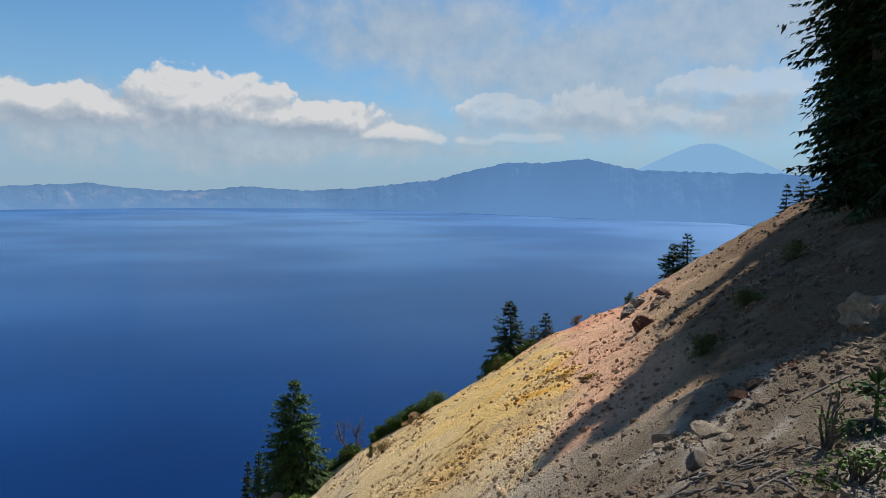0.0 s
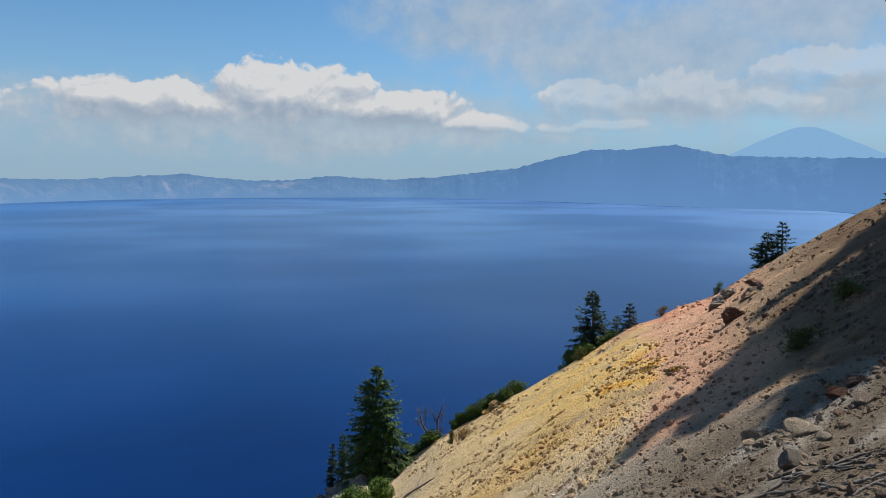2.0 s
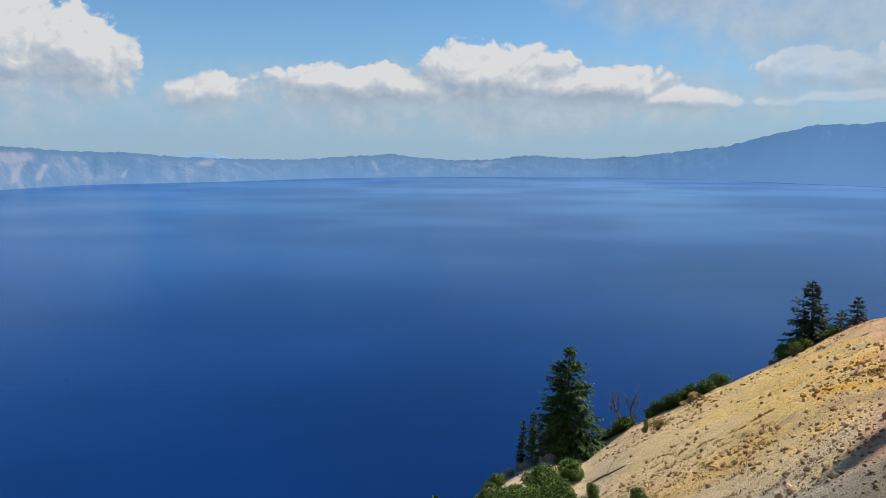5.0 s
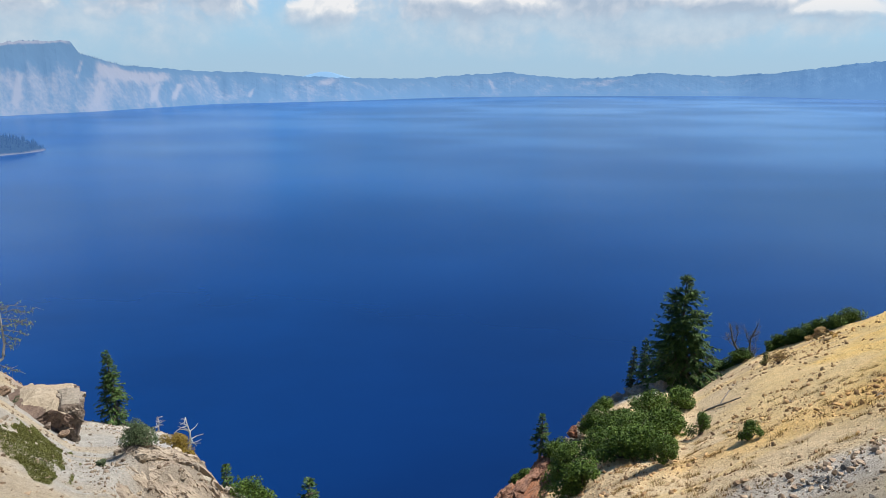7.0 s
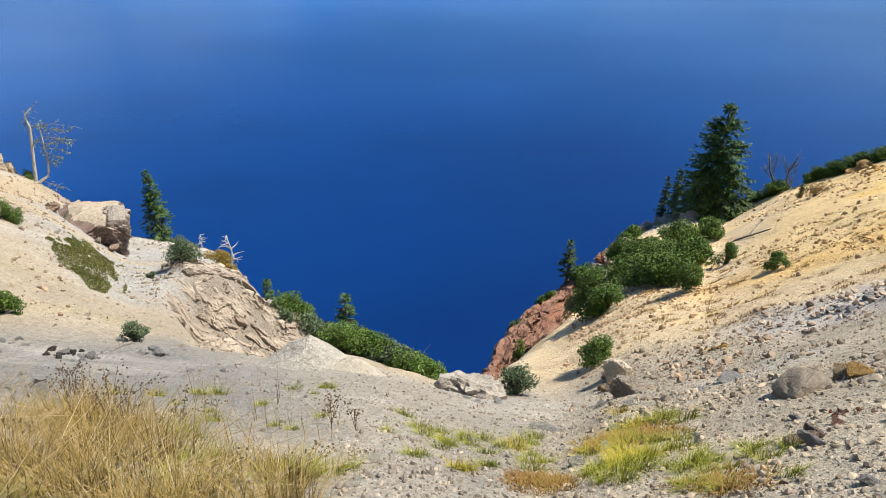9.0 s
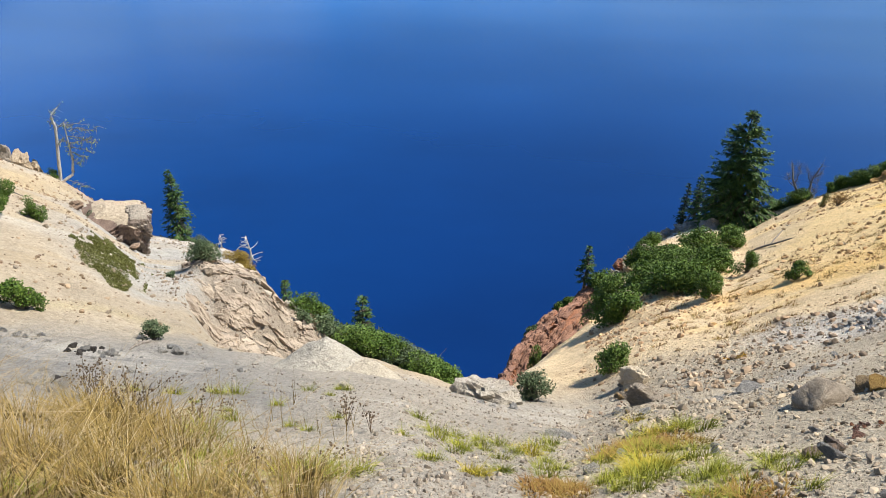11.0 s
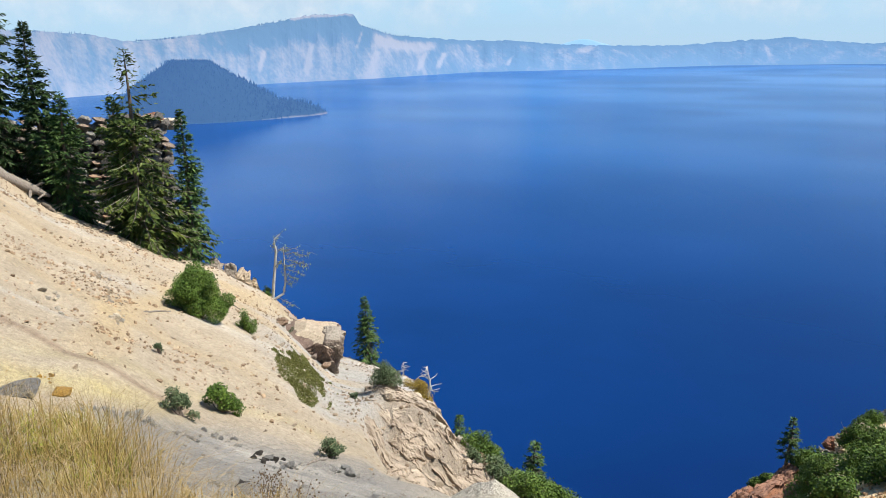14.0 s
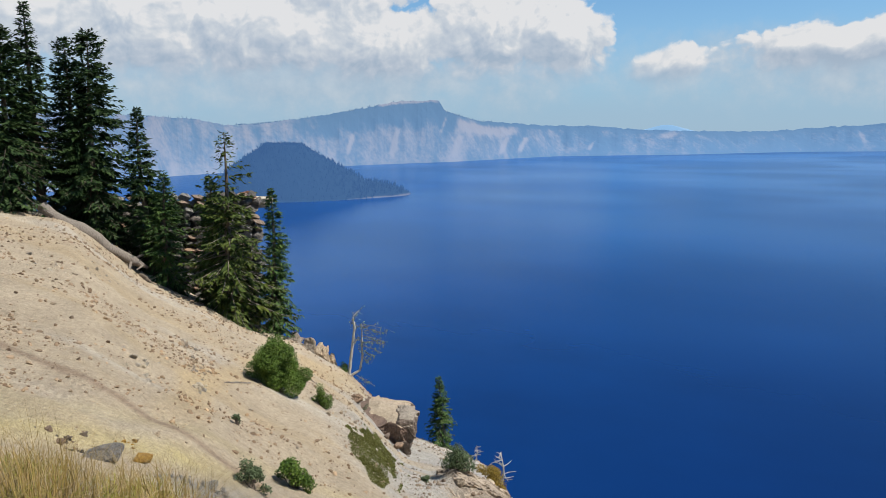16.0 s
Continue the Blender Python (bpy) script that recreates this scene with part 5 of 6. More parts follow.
def stick(name, az1, r1, az2, r2, thick, seed, label, mat=DEADWOOD, lift=0.0, stubs=3):
    """A fallen branch or log that lies on the slope, with broken stubs and a split end."""
    g = np.random.default_rng(seed)
    a, b = np.array(at(az1, r1)), np.array(at(az2, r2))
    u = np.linspace(0, 1, 9)
    pts = a + (b - a) * u[:, None]
    if np.linalg.norm(b - a) < 3:
        pts[:, 2] = np.maximum(pts[:, 2], ground(pts[:, 0], pts[:, 1]))
    pts[:, 2] += thick * 0.55 + lift
    pts += g.normal(0, 0.18 * thick, pts.shape)
    base = pts[0].copy()
    ob = holder(name, *base, label, "log" if thick > 0.1 else "dead branch")
    rad = thick * (1 - 0.3 * u) * (1 + 0.08 * g.normal(0, 1, 9))
    rad[0], rad[-1] = rad[0] * 0.7, rad[-1] * 0.35
    v, f = tube(pts - base, rad, 10)
    stem = mesh_of("stem", v, f, mat, ob, smooth_shade=True)
    for i in range(stubs):
        s = g.uniform(0.1, 0.95)
        p = np.array([np.interp(s, u, pts[:, j]) for j in range(3)]) - base
        d = unit(g.normal(0, 1, 3) + np.array([0, 0, 0.8]))
        L = thick * g.uniform(2.0, 4.5)
        v, f = tube([p, p + d * L * 0.5, p + d * L + g.normal(0, 0.2 * L, 3)], [thick * 0.28, thick * 0.2, thick * 0.08], 6)
        mesh_of("stub", v, f, mat, stem)


stick("log", -53.8, 42.0, -47.2, 41.2, 0.36, 331, "long weathered grey fallen log lying down the slope", LOG_BARK, lift=0.35, stubs=5)
stick("log", -47.6, 40.8, -46.9, 40.2, 0.14, 332, "short dark broken end of a fallen log", BARK)
for i_, (a1_, r1_, a2_, r2_, t_) in enumerate(((-28.4, 12.0, -30.2, 11.2, 0.035), (24.6, 29.0, 27.2, 27.5, 0.04), (25.6, 28.5, 26.4, 31.0, 0.03), (52.5, 6.6, 55.5, 6.3, 0.014), (55.0, 6.2, 58.0, 6.4, 0.012),
                                              (56.5, 6.4, 59.0, 5.9, 0.010), (59.0, 5.8, 62.5, 6.2, 0.014), (61.5, 7.0, 64.5, 6.4, 0.012), (62.0, 9.5, 65.0, 10.0, 0.02), (51.0, 6.2, 54.0, 5.7, 0.010), (57.2, 6.7, 60.5, 6.9, 0.013), (60.2, 6.0, 62.0, 5.6, 0.009), (54.6, 5.8, 57.0, 5.6, 0.010), (-40.0, 22.0, -42.0, 20.5, 0.03), (-36.0, 27.0, -34.6, 27.6, 0.03))):
    stick("dead_branch", a1_, r1_, a2_, r2_, t_, 340 + i_, "dark dead branch lying in rubble" if a1_ > 20 else "grey dead branch lying on the slope", LOG_BARK)
jam = random.Random(55)
for i_ in range(34):
    a_, r_ = jam.uniform(54, 65), jam.uniform(5.7, 7.0)
    da_ = jam.uniform(-2.2, 2.2)
    stick("dead_branch", a_, r_, a_ + da_, r_ + jam.uniform(-0.25, 0.25), jam.uniform(0.006, 0.017), 380 + i_, "dark dead branch lying in rubble", LOG_BARK if jam.random() < 0.7 else BARK, stubs=2, lift=jam.uniform(0, 0.02))

# single rocks
GREY_ROCK, TAN_ROCK = "angular grey andesite rock on gravel", "weathered tan rock half sunk in the slope"
rock(26.7, 8.5, 0.42, 3, ROCK_GREY, "blue-grey angular rock on gravel", name="rock")
rock(24.5, 7.7, 0.19, 4, ROCK_GREY, GREY_ROCK)
rock(32.6, 6.25, 0.50, 5, ROCK_TAN, "cracked rounded tan boulder on gravel", stretch=(1.4, 1.1, 0.85), worn=True, turn=55, name="boulder", sink=0.38)
rock(36.2, 6.5, 0.30, 6, ROCK_OCHRE, "yellow-stained broken rock beside a boulder")
rock(35.0, 6.6, 0.30, 7, ROCK_OCHRE, "yellow-stained broken rock beside a boulder")
rock(17.1, 11.9, 0.66, 8, CREAM_TUFF, "angular pale tan slab standing in gravel", stretch=(1.25, 1.0, 1.0), tip=(0, 16), turn=-20)
rock(18.3, 9.0, 0.62, 9, ROCK_TAN, "tan-brown wedge of broken rock on gravel", stretch=(1.5, 1.0, 0.8), tip=(0, 14), turn=-15)
rock(18.2, 10.3, 0.34, 10, ROCK_OCHRE, "yellow-stained broken rock beside a boulder")
rock(3.2, 10.7, 1.05, 11, CREAM_TUFF, "cream-coloured wedge-shaped boulder half sunk in ash", stretch=(1.45, 1.0, 0.8), name="boulder", turn=-4, tip=(0, 24), tilt=3)
rock(5.4, 10.0, 0.22, 12, ROCK_GREY, GREY_ROCK)
rock(3.4, 9.6, 0.17, 13, ROCK_GREY, GREY_ROCK)
rock(2.3, 9.7, 0.16, 14, ROCK_GREY, GREY_ROCK)
rock(-7.7, 3.75, 0.13, 15, ROCK_PALE, "small white pumice stone on gravel")
rock(10.3, 6.8, 0.36, 16, ROCK_GREY, "flat pale grey slab on gravel", stretch=(1.3, 0.9, 0.35))
rock(-11.5, 7.8, 0.27, 17, ROCK_PALE, "pale pumice stone on gravel", stretch=(1.3, 1, 0.6))
rock(-26.5, 11.2, 0.42, 18, ROCK_GREY, GREY_ROCK, stretch=(1.2, 1.0, 0.7))
rock(-33.5, 10.9, 0.30, 19, ROCK_GREY, GREY_ROCK)
rock(-31.8, 10.7, 0.22, 20, ROCK_GREY, GREY_ROCK)
rock(-36.3, 6.6, 0.30, 21, ROCK_GREY, "dark grey rock behind dry grass")
rock(-37.4, 7.0, 0.34, 22, ROCK_GREY, "dark grey rock behind dry grass")
rock(-35.0, 6.4, 0.20, 23, ROCK_GREY, "dark grey rock behind dry grass")
rock(-27.0, 5.5, 0.20, 24, ROCK_PALE, "pale pumice stone on gravel")
rock(-51.0, 10.6, 0.55, 43, ROCK_GREY, "grey broken rock behind dry grass")
rock(-48.6, 10.9, 0.40, 44, ROCK_OCHRE, "yellow-stained rock behind dry grass")
rock(34.6, 4.1, 0.18, 25, ROCK_GREY, GREY_ROCK)
rock(35.8, 4.8, 0.16, 26, ROCK_RED, "reddish broken stone on gravel", stretch=(1.4, 1, 0.5))
rock(39.3, 3.3, 0.16, 27, ROCK_GREY, GREY_ROCK)
rock(58.7, 11.6, 0.42, 28, ROCK_RED, "broken brick-red scoria rock")
rock(57.5, 11.2, 0.40, 29, ROCK_RED, "broken dark red scoria rock")
rock(59.4, 10.6, 0.38, 30, ROCK_BROWN, "dark broken rock below the red one")
rock(58.0, 10.2, 0.25, 31, ROCK_BROWN, "dark broken rock below the red one")
rock(55.9, 9.5, 0.46, 32, ROCK_TAN, TAN_ROCK)
rock(57.1, 8.7, 0.24, 33, ROCK_TAN, TAN_ROCK)
rock(52.6, 10.5, 0.36, 34, ROCK_TAN, TAN_ROCK)
rock(55.1, 7.6, 0.44, 35, ROCK_TAN, TAN_ROCK, stretch=(1.1, 1, 0.9))
rock(50.6, 26.2, 0.95, 36, ROCK_RED, "brown block of rock on the upper slope")
rock(49.4, 37.0, 1.2, 37, ROCK_TAN, "brown block of rock on the upper slope")
rock(50.2, 38.5, 1.0, 38, ROCK_TAN, "brown block of rock on the upper slope")
rock(52.0, 36.0, 1.0, 39, ROCK_RED, "brown block of rock on the upper slope", stretch=(1.4, 1, 0.5))
rock(66.1, 13.4, 1.0, 40, ROCK_TAN, "large tan boulder below the firs", stretch=(1.2, 1, 1.0), name="boulder")
rock(32.3, 41.2, 1.0, 41, ROCK_OCHRE, "rusty orange outcrop on the crest", stretch=(1.2, 1, 0.9))
rock(31.6, 41.0, 0.6, 42, ROCK_OCHRE, "rusty orange outcrop on the crest")
for i_, (a_, r_, s_) in enumerate(((-34.2, 41.0, 1.5), (-35.2, 41.2, 1.2), (-36.2, 41.4, 0.9), (-33.4, 41.4, 0.8))):
    rock(a_, r_, s_, 50 + i_, ROCK_TAN, "upright tan rock fin on the brink", stretch=(0.8, 1.0, 1.25), group="rock fins on the brink", tilt=20)



def facets(x, y, size, seed):
    """Height of a surface broken into tilted plates of about that size."""
    gx, gy = np.floor(x / size), np.floor(y / size)
    best, out = np.full(x.shape, 9.0), np.zeros(x.shape)
    for dx in (-1, 0, 1):
        for dy in (-1, 0, 1):
            cx, cy = gx + dx, gy + dy
            ox, oy = x / size - cx - lattice(cx, cy, seed), y / size - cy - lattice(cx, cy, seed + 7)
            d = np.hypot(ox, oy * 1.5)
            h = (lattice(cx, cy, seed + 13) - 0.5) + 1.3 * ox * (lattice(cx, cy, seed + 17) - 0.5) + 1.3 * oy * (lattice(cx, cy, seed + 19) - 0.5)
            near = d < best
            best, out = np.where(near, d, best), np.where(near, h, out)
    return out * size


def cliff(name, a_lo, a_hi, r_of, depth, rise, seed, mat, label, fade=0.8):
    """A face of broken rock on a rib of the slope."""
    cols, rows = int((a_hi - a_lo) / 0.13), 220
    a = np.linspace(a_lo, a_hi, cols)[None, :]
    # rows at even steps along the face, closer where it is steep
    u0 = np.linspace(0, 1, 400)[:, None]
    r0 = np.minimum(r_of(a) + depth * u0, np.interp(a, TABLE, T_R) - 0.02 + 0 * u0)
    z0 = ground(r0 * np.sin(np.radians(a)), r0 * np.cos(np.radians(a)))
    step = np.hypot(np.diff(r0, axis=0), np.diff(z0, axis=0)).mean(1)
    u = np.interp(np.linspace(0, 1, rows), np.concatenate([[0], np.cumsum(step)]) / step.sum(), u0[:, 0])[:, None]
    r = r_of(a) + depth * u
    r = np.minimum(r, np.interp(a, TABLE, T_R) - 0.02 + 0 * u)
    x, y = r * np.sin(np.radians(a)), r * np.cos(np.radians(a))
    even = lambda q, n: sum(np.pad(q, ((n, n), (0, 0)), mode="edge")[k:k + rows] for k in range(2 * n + 1)) / (2 * n + 1)
    p = np.stack([x, y, even(ground(x, y), 4)], -1)
    # plates lie in the face: s runs along it, t down it
    s = np.radians(a) * 20 + 0 * r
    t = np.concatenate([np.zeros((1, cols)), np.cumsum(np.linalg.norm(np.diff(p, axis=0), axis=2), 0)])
    n = unit(np.cross(np.gradient(p, axis=1), np.gradient(p, axis=0)))
    n = unit(np.where(n[..., 2:3] < 0, -n, n) + np.stack([-x, -y, 0 * x], -1) / (r[..., None] * 1.5))
    h = 0.65 * facets(s * 0.8 + 0.2 * t, t - 0.25 * s, 0.80, seed) + 0.75 * facets(s + 0.1 * t, t - 0.3 * s, 0.34, seed + 3) + 0.75 * facets(s, t, 0.17, seed + 5) + 0.6 * facets(s, t, 0.09, seed + 7)
    e = smooth(a, a_lo, a_lo + fade) * (1 - smooth(a, a_hi - fade, a_hi)) * smooth(u, 0.0, 0.12) * (1 - smooth(u, 0.86, 1.0))
    ragged = np.clip(e * 1.6 + 1.4 * fbm(x / 0.9, y / 0.9, seed + 9) * (e < 0.9) - 0.2, 0, 1)
    p = p + n * (-0.2 + ragged * (0.22 + rise * (h + 0.10)))[..., None]
    x, y, z = p[..., 0], p[..., 1], p[..., 2]
    zc = float(z.min())
    ob = mesh_of(name, np.stack([x, y, z - zc], -1).reshape(-1, 3), grid_faces(rows, cols)[:, ::-1], mat)
    ob.location = (0, 0, zc)
    tagged(ob, label, "cliff", kind="structure")


CLIFF_TAN = rock_material("tan_cliff", (0.16, 0.125, 0.098), (0.335, 0.278, 0.215), (0.46, 0.40, 0.32), 1.6)
CLIFF_PINK = rock_material("pinkish_brown_rock", (0.10, 0.066, 0.050), (0.22, 0.155, 0.12), (0.36, 0.28, 0.225), 2.6)
CLIFF_RED = rock_material("red_cliff", (0.075, 0.042, 0.032), (0.23, 0.135, 0.098), (0.40, 0.29, 0.22), 1.6)
cliff("cliff_tan", -25.2, -12.9, lambda a: 16.6 + 0 * a, 8.8, 0.42, 811, CLIFF_TAN, "broken tan rock face below the bench")
cliff("cliff_red", 3.6, 12.5, lambda a: np.interp(a, TABLE, T_R) - 6.2, 6.2, 0.55, 821, CLIFF_RED, "crumbling rust-red rock face above the gully", 0.6)

# broken rock of the outcrops
rng = random.Random(77)
for i_ in range(34):
    a_ = rng.uniform(-24.0, -13.4)
    r_ = min(rng.choice([rng.uniform(17.6, 22.5), rng.uniform(22, 25)]), float(np.interp(a_, TABLE, T_R)) - 0.2)
    rock(a_, r_, rng.uniform(0.2, 0.6), 60 + i_, ROCK_TAN if rng.random() < 0.8 else ROCK_PALE, "angular tan block of the broken cliff", group="blocks of the tan cliff", tilt=35, sink=0.35, stretch=(1.2, 1.0, 1.0))


SAND_COVER = rock_material("sand_cover", (0.30, 0.24, 0.17), (0.45, 0.365, 0.26), (0.53, 0.45, 0.34), 6.0)


def ledge_mesh(half, seed, jag, buried):
    """A block of bedded rock: flat sandy top, broken upright faces, each face split into tilted plates."""
    bm = bmesh.new()
    bmesh.ops.create_cube(bm, size=2.0)
    bmesh.ops.subdivide_edges(bm, edges=bm.edges[:], cuts=44, use_grid_fill=True)
    c = np.array([q.co for q in bm.verts])
    p = c * np.array(half)
    big = np.abs(c).max(1)
    round_ = (np.abs(c) ** 16).sum(1) ** (-1 / 16.0)
    p = p * round_[:, None]
    upright = 1 - smooth(c[:, 2], 0.93, 1.0)
    run = p[:, 0] + p[:, 1] * 1.3
    push = facets(run * 1.3 + 0.25 * p[:, 2], p[:, 2] * 0.55 + 0.1 * run, 0.55, seed) + 0.8 * facets(run, p[:, 2] * 0.7 - 0.2 * run, 0.24, seed + 3) + 0.6 * facets(run, p[:, 2], 0.10, seed + 5)
    out = unit(p * np.array([1 / half[0] ** 2, 1 / half[1] ** 2, 0.0]) + 1e-6)
    p = p + out * (jag * push * upright - 0.16 * smooth(-c[:, 2], -0.2, 1.0) * big)[:, None]
    # an uneven outline; the sandy top runs down into the slope on one side and in front
    p[:, :2] *= (1 + 0.3 * fbm(unit(p)[:, 0] * 2.2 + seed, unit(p)[:, 1] * 2.2, seed + 8))[:, None]
    p[:, 2] -= buried * half[2] * smooth(c[:, 2], -0.5, 0.9) * np.maximum(1.1 * smooth(-c[:, 0], -0.1, 1.0), 0.9 * smooth(-c[:, 1], -0.1, 1.0) * smooth(-c[:, 0], -0.55, 0.2))
    p[:, 2] += (1 - upright) * 0.10 * fbm(p[:, 0] * 2, p[:, 1] * 2, seed) * 2
    for q, v in zip(bm.verts, p):
        q.co = v
    bm.normal_update()
    for f in bm.faces:
        f.material_index = 1 if f.normal.z > 0.72 and f.calc_center_median().z > 0.7 * half[2] else 0
    me = bpy.data.meshes.new("ledge")
    bm.to_mesh(me)
    bm.free()
    return me


def outcrop(az_deg, r, top_el, half, seed, turn, tip, label, mat, jag=0.55, buried=0.0):
    x, y, _ = at(az_deg, r)
    zt = EYE + r * math.tan(radians(top_el))
    me = ledge_mesh(half, seed, jag, buried)
    me.materials.append(mat)
    me.materials.append(SAND_COVER)
    ob = new("rock_ledge", me)
    ob.matrix_world = pose(x, y, zt - half[2], tip[0], tip[1], turn)
    tagged(ob, label, "rock ledge", "blocks of the outcrop")


outcrop(-29.75, 31.7, -21.75, (1.65, 1.4, 0.72), 911, 28, (0, 12), "flat sandy-topped rock ledge with a broken brown face", CLIFF_PINK, 0.7, 0.9)
outcrop(-27.3, 31.0, -22.3, (0.36, 0.8, 0.95), 912, 24, (3, 5), "brown upright slab at the end of the ledge", ROCK_BROWN, 0.45)
for i_, (a_, r_, s_) in enumerate(((-31.4, 32.6, 0.6), (-28.0, 29.0, 0.5), (-28.9, 29.2, 0.4))):
    rock(a_, r_, s_, 130 + i_, ROCK_BROWN, "brown block of the overhanging outcrop", group="blocks of the outcrop", tilt=10, sink=0.02, stretch=(1.1, 1.1, 1.0))
for i_ in range(18):
    a_ = rng.uniform(4.2, 9.8)
    r_ = float(np.interp(a_, TABLE, T_R)) - rng.uniform(0.3, 5.6)
    rock(a_, r_, rng.uniform(0.25, 0.6), 170 + i_, ROCK_RED, "rust-red block of the crumbling cliff", group="blocks of the red cliff", tilt=35, sink=0.3, stretch=(1.1, 1.0, 1.1))
for i_ in range(16):
    rock(rng.uniform(14.0, 16.4), rng.uniform(32, 36.5), rng.uniform(0.6, 1.2), 220 + i_, ROCK_RED if rng.random() < 0.4 else ROCK_TAN, "pinkish block between the shrubs", group="blocks of the red cliff", tilt=30)
for i_ in range(26):
    rock(rng.uniform(17.6, 21.4), rng.uniform(40, 43), rng.uniform(0.4, 1.1), 240 + i_, ROCK_GREY, "ash-grey block of the knoll", group="blocks of the grey knoll", tilt=30)
for i_ in range(120):
    a_ = rng.choice([rng.uniform(40, 68), rng.uniform(14, 46), rng.uniform(-56, -18)])
    r_ = rng.uniform(3.6, 40) if a_ > 40 else rng.choice([rng.uniform(4, 14), rng.uniform(12, 36)])
    m_ = ROCK_BROWN if a_ > 40 else ROCK_GREY if r_ < 12 else (ROCK_TAN if a_ < 0 or rng.random() < 0.6 else ROCK_OCHRE)
    rock(a_, r_, (rng.uniform(0.05, 0.14) + 0.004 * r_) * (0.6 if a_ > 45 and r_ < 14 else 1.0), 300 + i_, m_, {"grey_andesite": GREY_ROCK, "brown_andesite": "broken brown rock lying in rubble", "tan_tuff": TAN_ROCK, "ochre_tuff": "small ochre rock lying on the slope"}[m_.name], tilt=25)


def mound(az_deg, r, w, deep, h, seed, colour, label):
    """A smooth heap of ash."""
    x, y, _ = at(az_deg, r)
    n, rows = 40, 16
    ang, u = np.linspace(0, 2 * np.pi, n, endpoint=False)[None, :], np.linspace(0, 1, rows)[:, None]
    px, py = x + w * u * np.cos(ang), y + deep * u * np.sin(ang)
    ridge = 1 + 0.5 * fbm(px * 1.4, py * 1.4, seed)
    pz = ground(px, py) - 0.06 + h * np.clip(1 - u ** 0.95 * 1.02, 0, 1) * ridge
    z0 = float(pz.min())
    v = np.stack([px - x, py - y, pz - z0], -1).reshape(-1, 3)
    ob = mesh_of("ash_mound", v, grid_faces(rows, n, True), SOIL, colours=np.array(colour) * (1 + 0.3 * fbm(px.ravel() * 3, py.ravel() * 3, seed)[:, None]), smooth_shade=True)
    ob.location = (x, y, z0)
    tagged(ob, label, "mound")





def rubble(az_deg, r, wide, deep, n, small, large, seed, mat, label, group):
    """A crumbling patch where broken pieces lie close together."""
    g = random.Random(seed)
    pile = holder("rubble_patch", *at(az_deg, r), label, "rubble", group)
    for i in range(n):
        q = abs(g.gauss(0, 0.5))
        rock(az_deg + g.gauss(0, 0.45) * wide, r + g.gauss(0, 0.45) * deep, small + (large - small) * g.random() ** 2 * max(0.2, 1 - q), seed + i, mat, label, tilt=35, stretch=(1.2, 1.0, 0.9), name="stone", pile=pile)


CRUMB = "crumbling ochre outcrop breaking out of the slope"
rubble(44.5, 23.3, 1.4, 1.2, 26, 0.10, 0.42, 1000, ROCK_OCHRE, CRUMB, "pieces of the ochre outcrop")
rubble(42.9, 27.0, 1.0, 1.4, 14, 0.10, 0.34, 1040, ROCK_OCHRE, CRUMB, "pieces of the ochre outcrop")
rubble(46.3, 21.4, 0.9, 0.9, 12, 0.10, 0.36, 1060, ROCK_OCHRE, CRUMB, "pieces of the ochre outcrop")
rubble(32.7, 38.2, 0.9, 1.2, 12, 0.2, 0.6, 1080, ROCK_OCHRE, CRUMB, "pieces of the ochre outcrop")
rubble(57.6, 11.0, 2.0, 0.8, 18, 0.06, 0.30, 1100, ROCK_BROWN, "patch of broken brown rocks below the firs", "rubble below the firs")
rubble(61.0, 12.0, 2.4, 0.6, 12, 0.05, 0.24, 1130, ROCK_RED, "patch of broken red-brown rocks below the firs", "rubble below the firs")
rubble(54.0, 9.6, 2.4, 0.8, 14, 0.05, 0.22, 1160, ROCK_TAN, "patch of broken tan rocks on brown soil", "rubble below the firs")
rubble(51.0, 7.4, 2.6, 0.6, 12, 0.04, 0.18, 1190, ROCK_BROWN, "patch of broken brown rocks below the firs", "rubble below the firs")
rubble(56.0, 17.5, 3.0, 3.0, 26, 0.08, 0.36, 1820, ROCK_BROWN, "patch of broken brown rocks in the shade of firs", "rubble below the firs")
rubble(60.0, 22.5, 3.0, 3.5, 26, 0.10, 0.45, 1850, ROCK_BROWN, "patch of broken brown rocks in the shade of firs", "rubble below the firs")
rubble(54.5, 23.5, 2.0, 3.0, 18, 0.10, 0.40, 1880, ROCK_RED, "patch of broken red-brown rocks in the shade of firs", "rubble below the firs")
rubble(51.6, 33.5, 1.3, 2.5, 16, 0.2, 0.7, 1210, ROCK_BROWN, "patch of broken brown rocks on the upper slope", "rubble on the upper slope")
rubble(-35.8, 7.4, 1.0, 0.3, 9, 0.08, 0.22, 1230, BASALT, "patch of dark broken rocks behind dry grass", "dark rocks behind the grass")
rubble(36.0, 5.1, 1.6, 0.15, 16, 0.04, 0.10, 1240, ROCK_RED, "strewn reddish stones on grey gravel", "reddish stones")
rubble(34.0, 4.3, 1.6, 0.2, 10, 0.06, 0.22, 1260, ROCK_BROWN, "strewn broken brown rocks on gravel", "rocks on the shoulder")
rubble(25.2, 12.2, 1.2, 0.35, 12, 0.06, 0.24, 1280, ROCK_OCHRE, "patch of yellow-stained broken rock on gravel", "rocks on the shoulder")
rubble(16.2, 11.2, 0.9, 0.5, 14, 0.06, 0.26, 1300, ROCK_OCHRE, "patch of yellow-stained broken rock on gravel", "rocks on the shoulder")
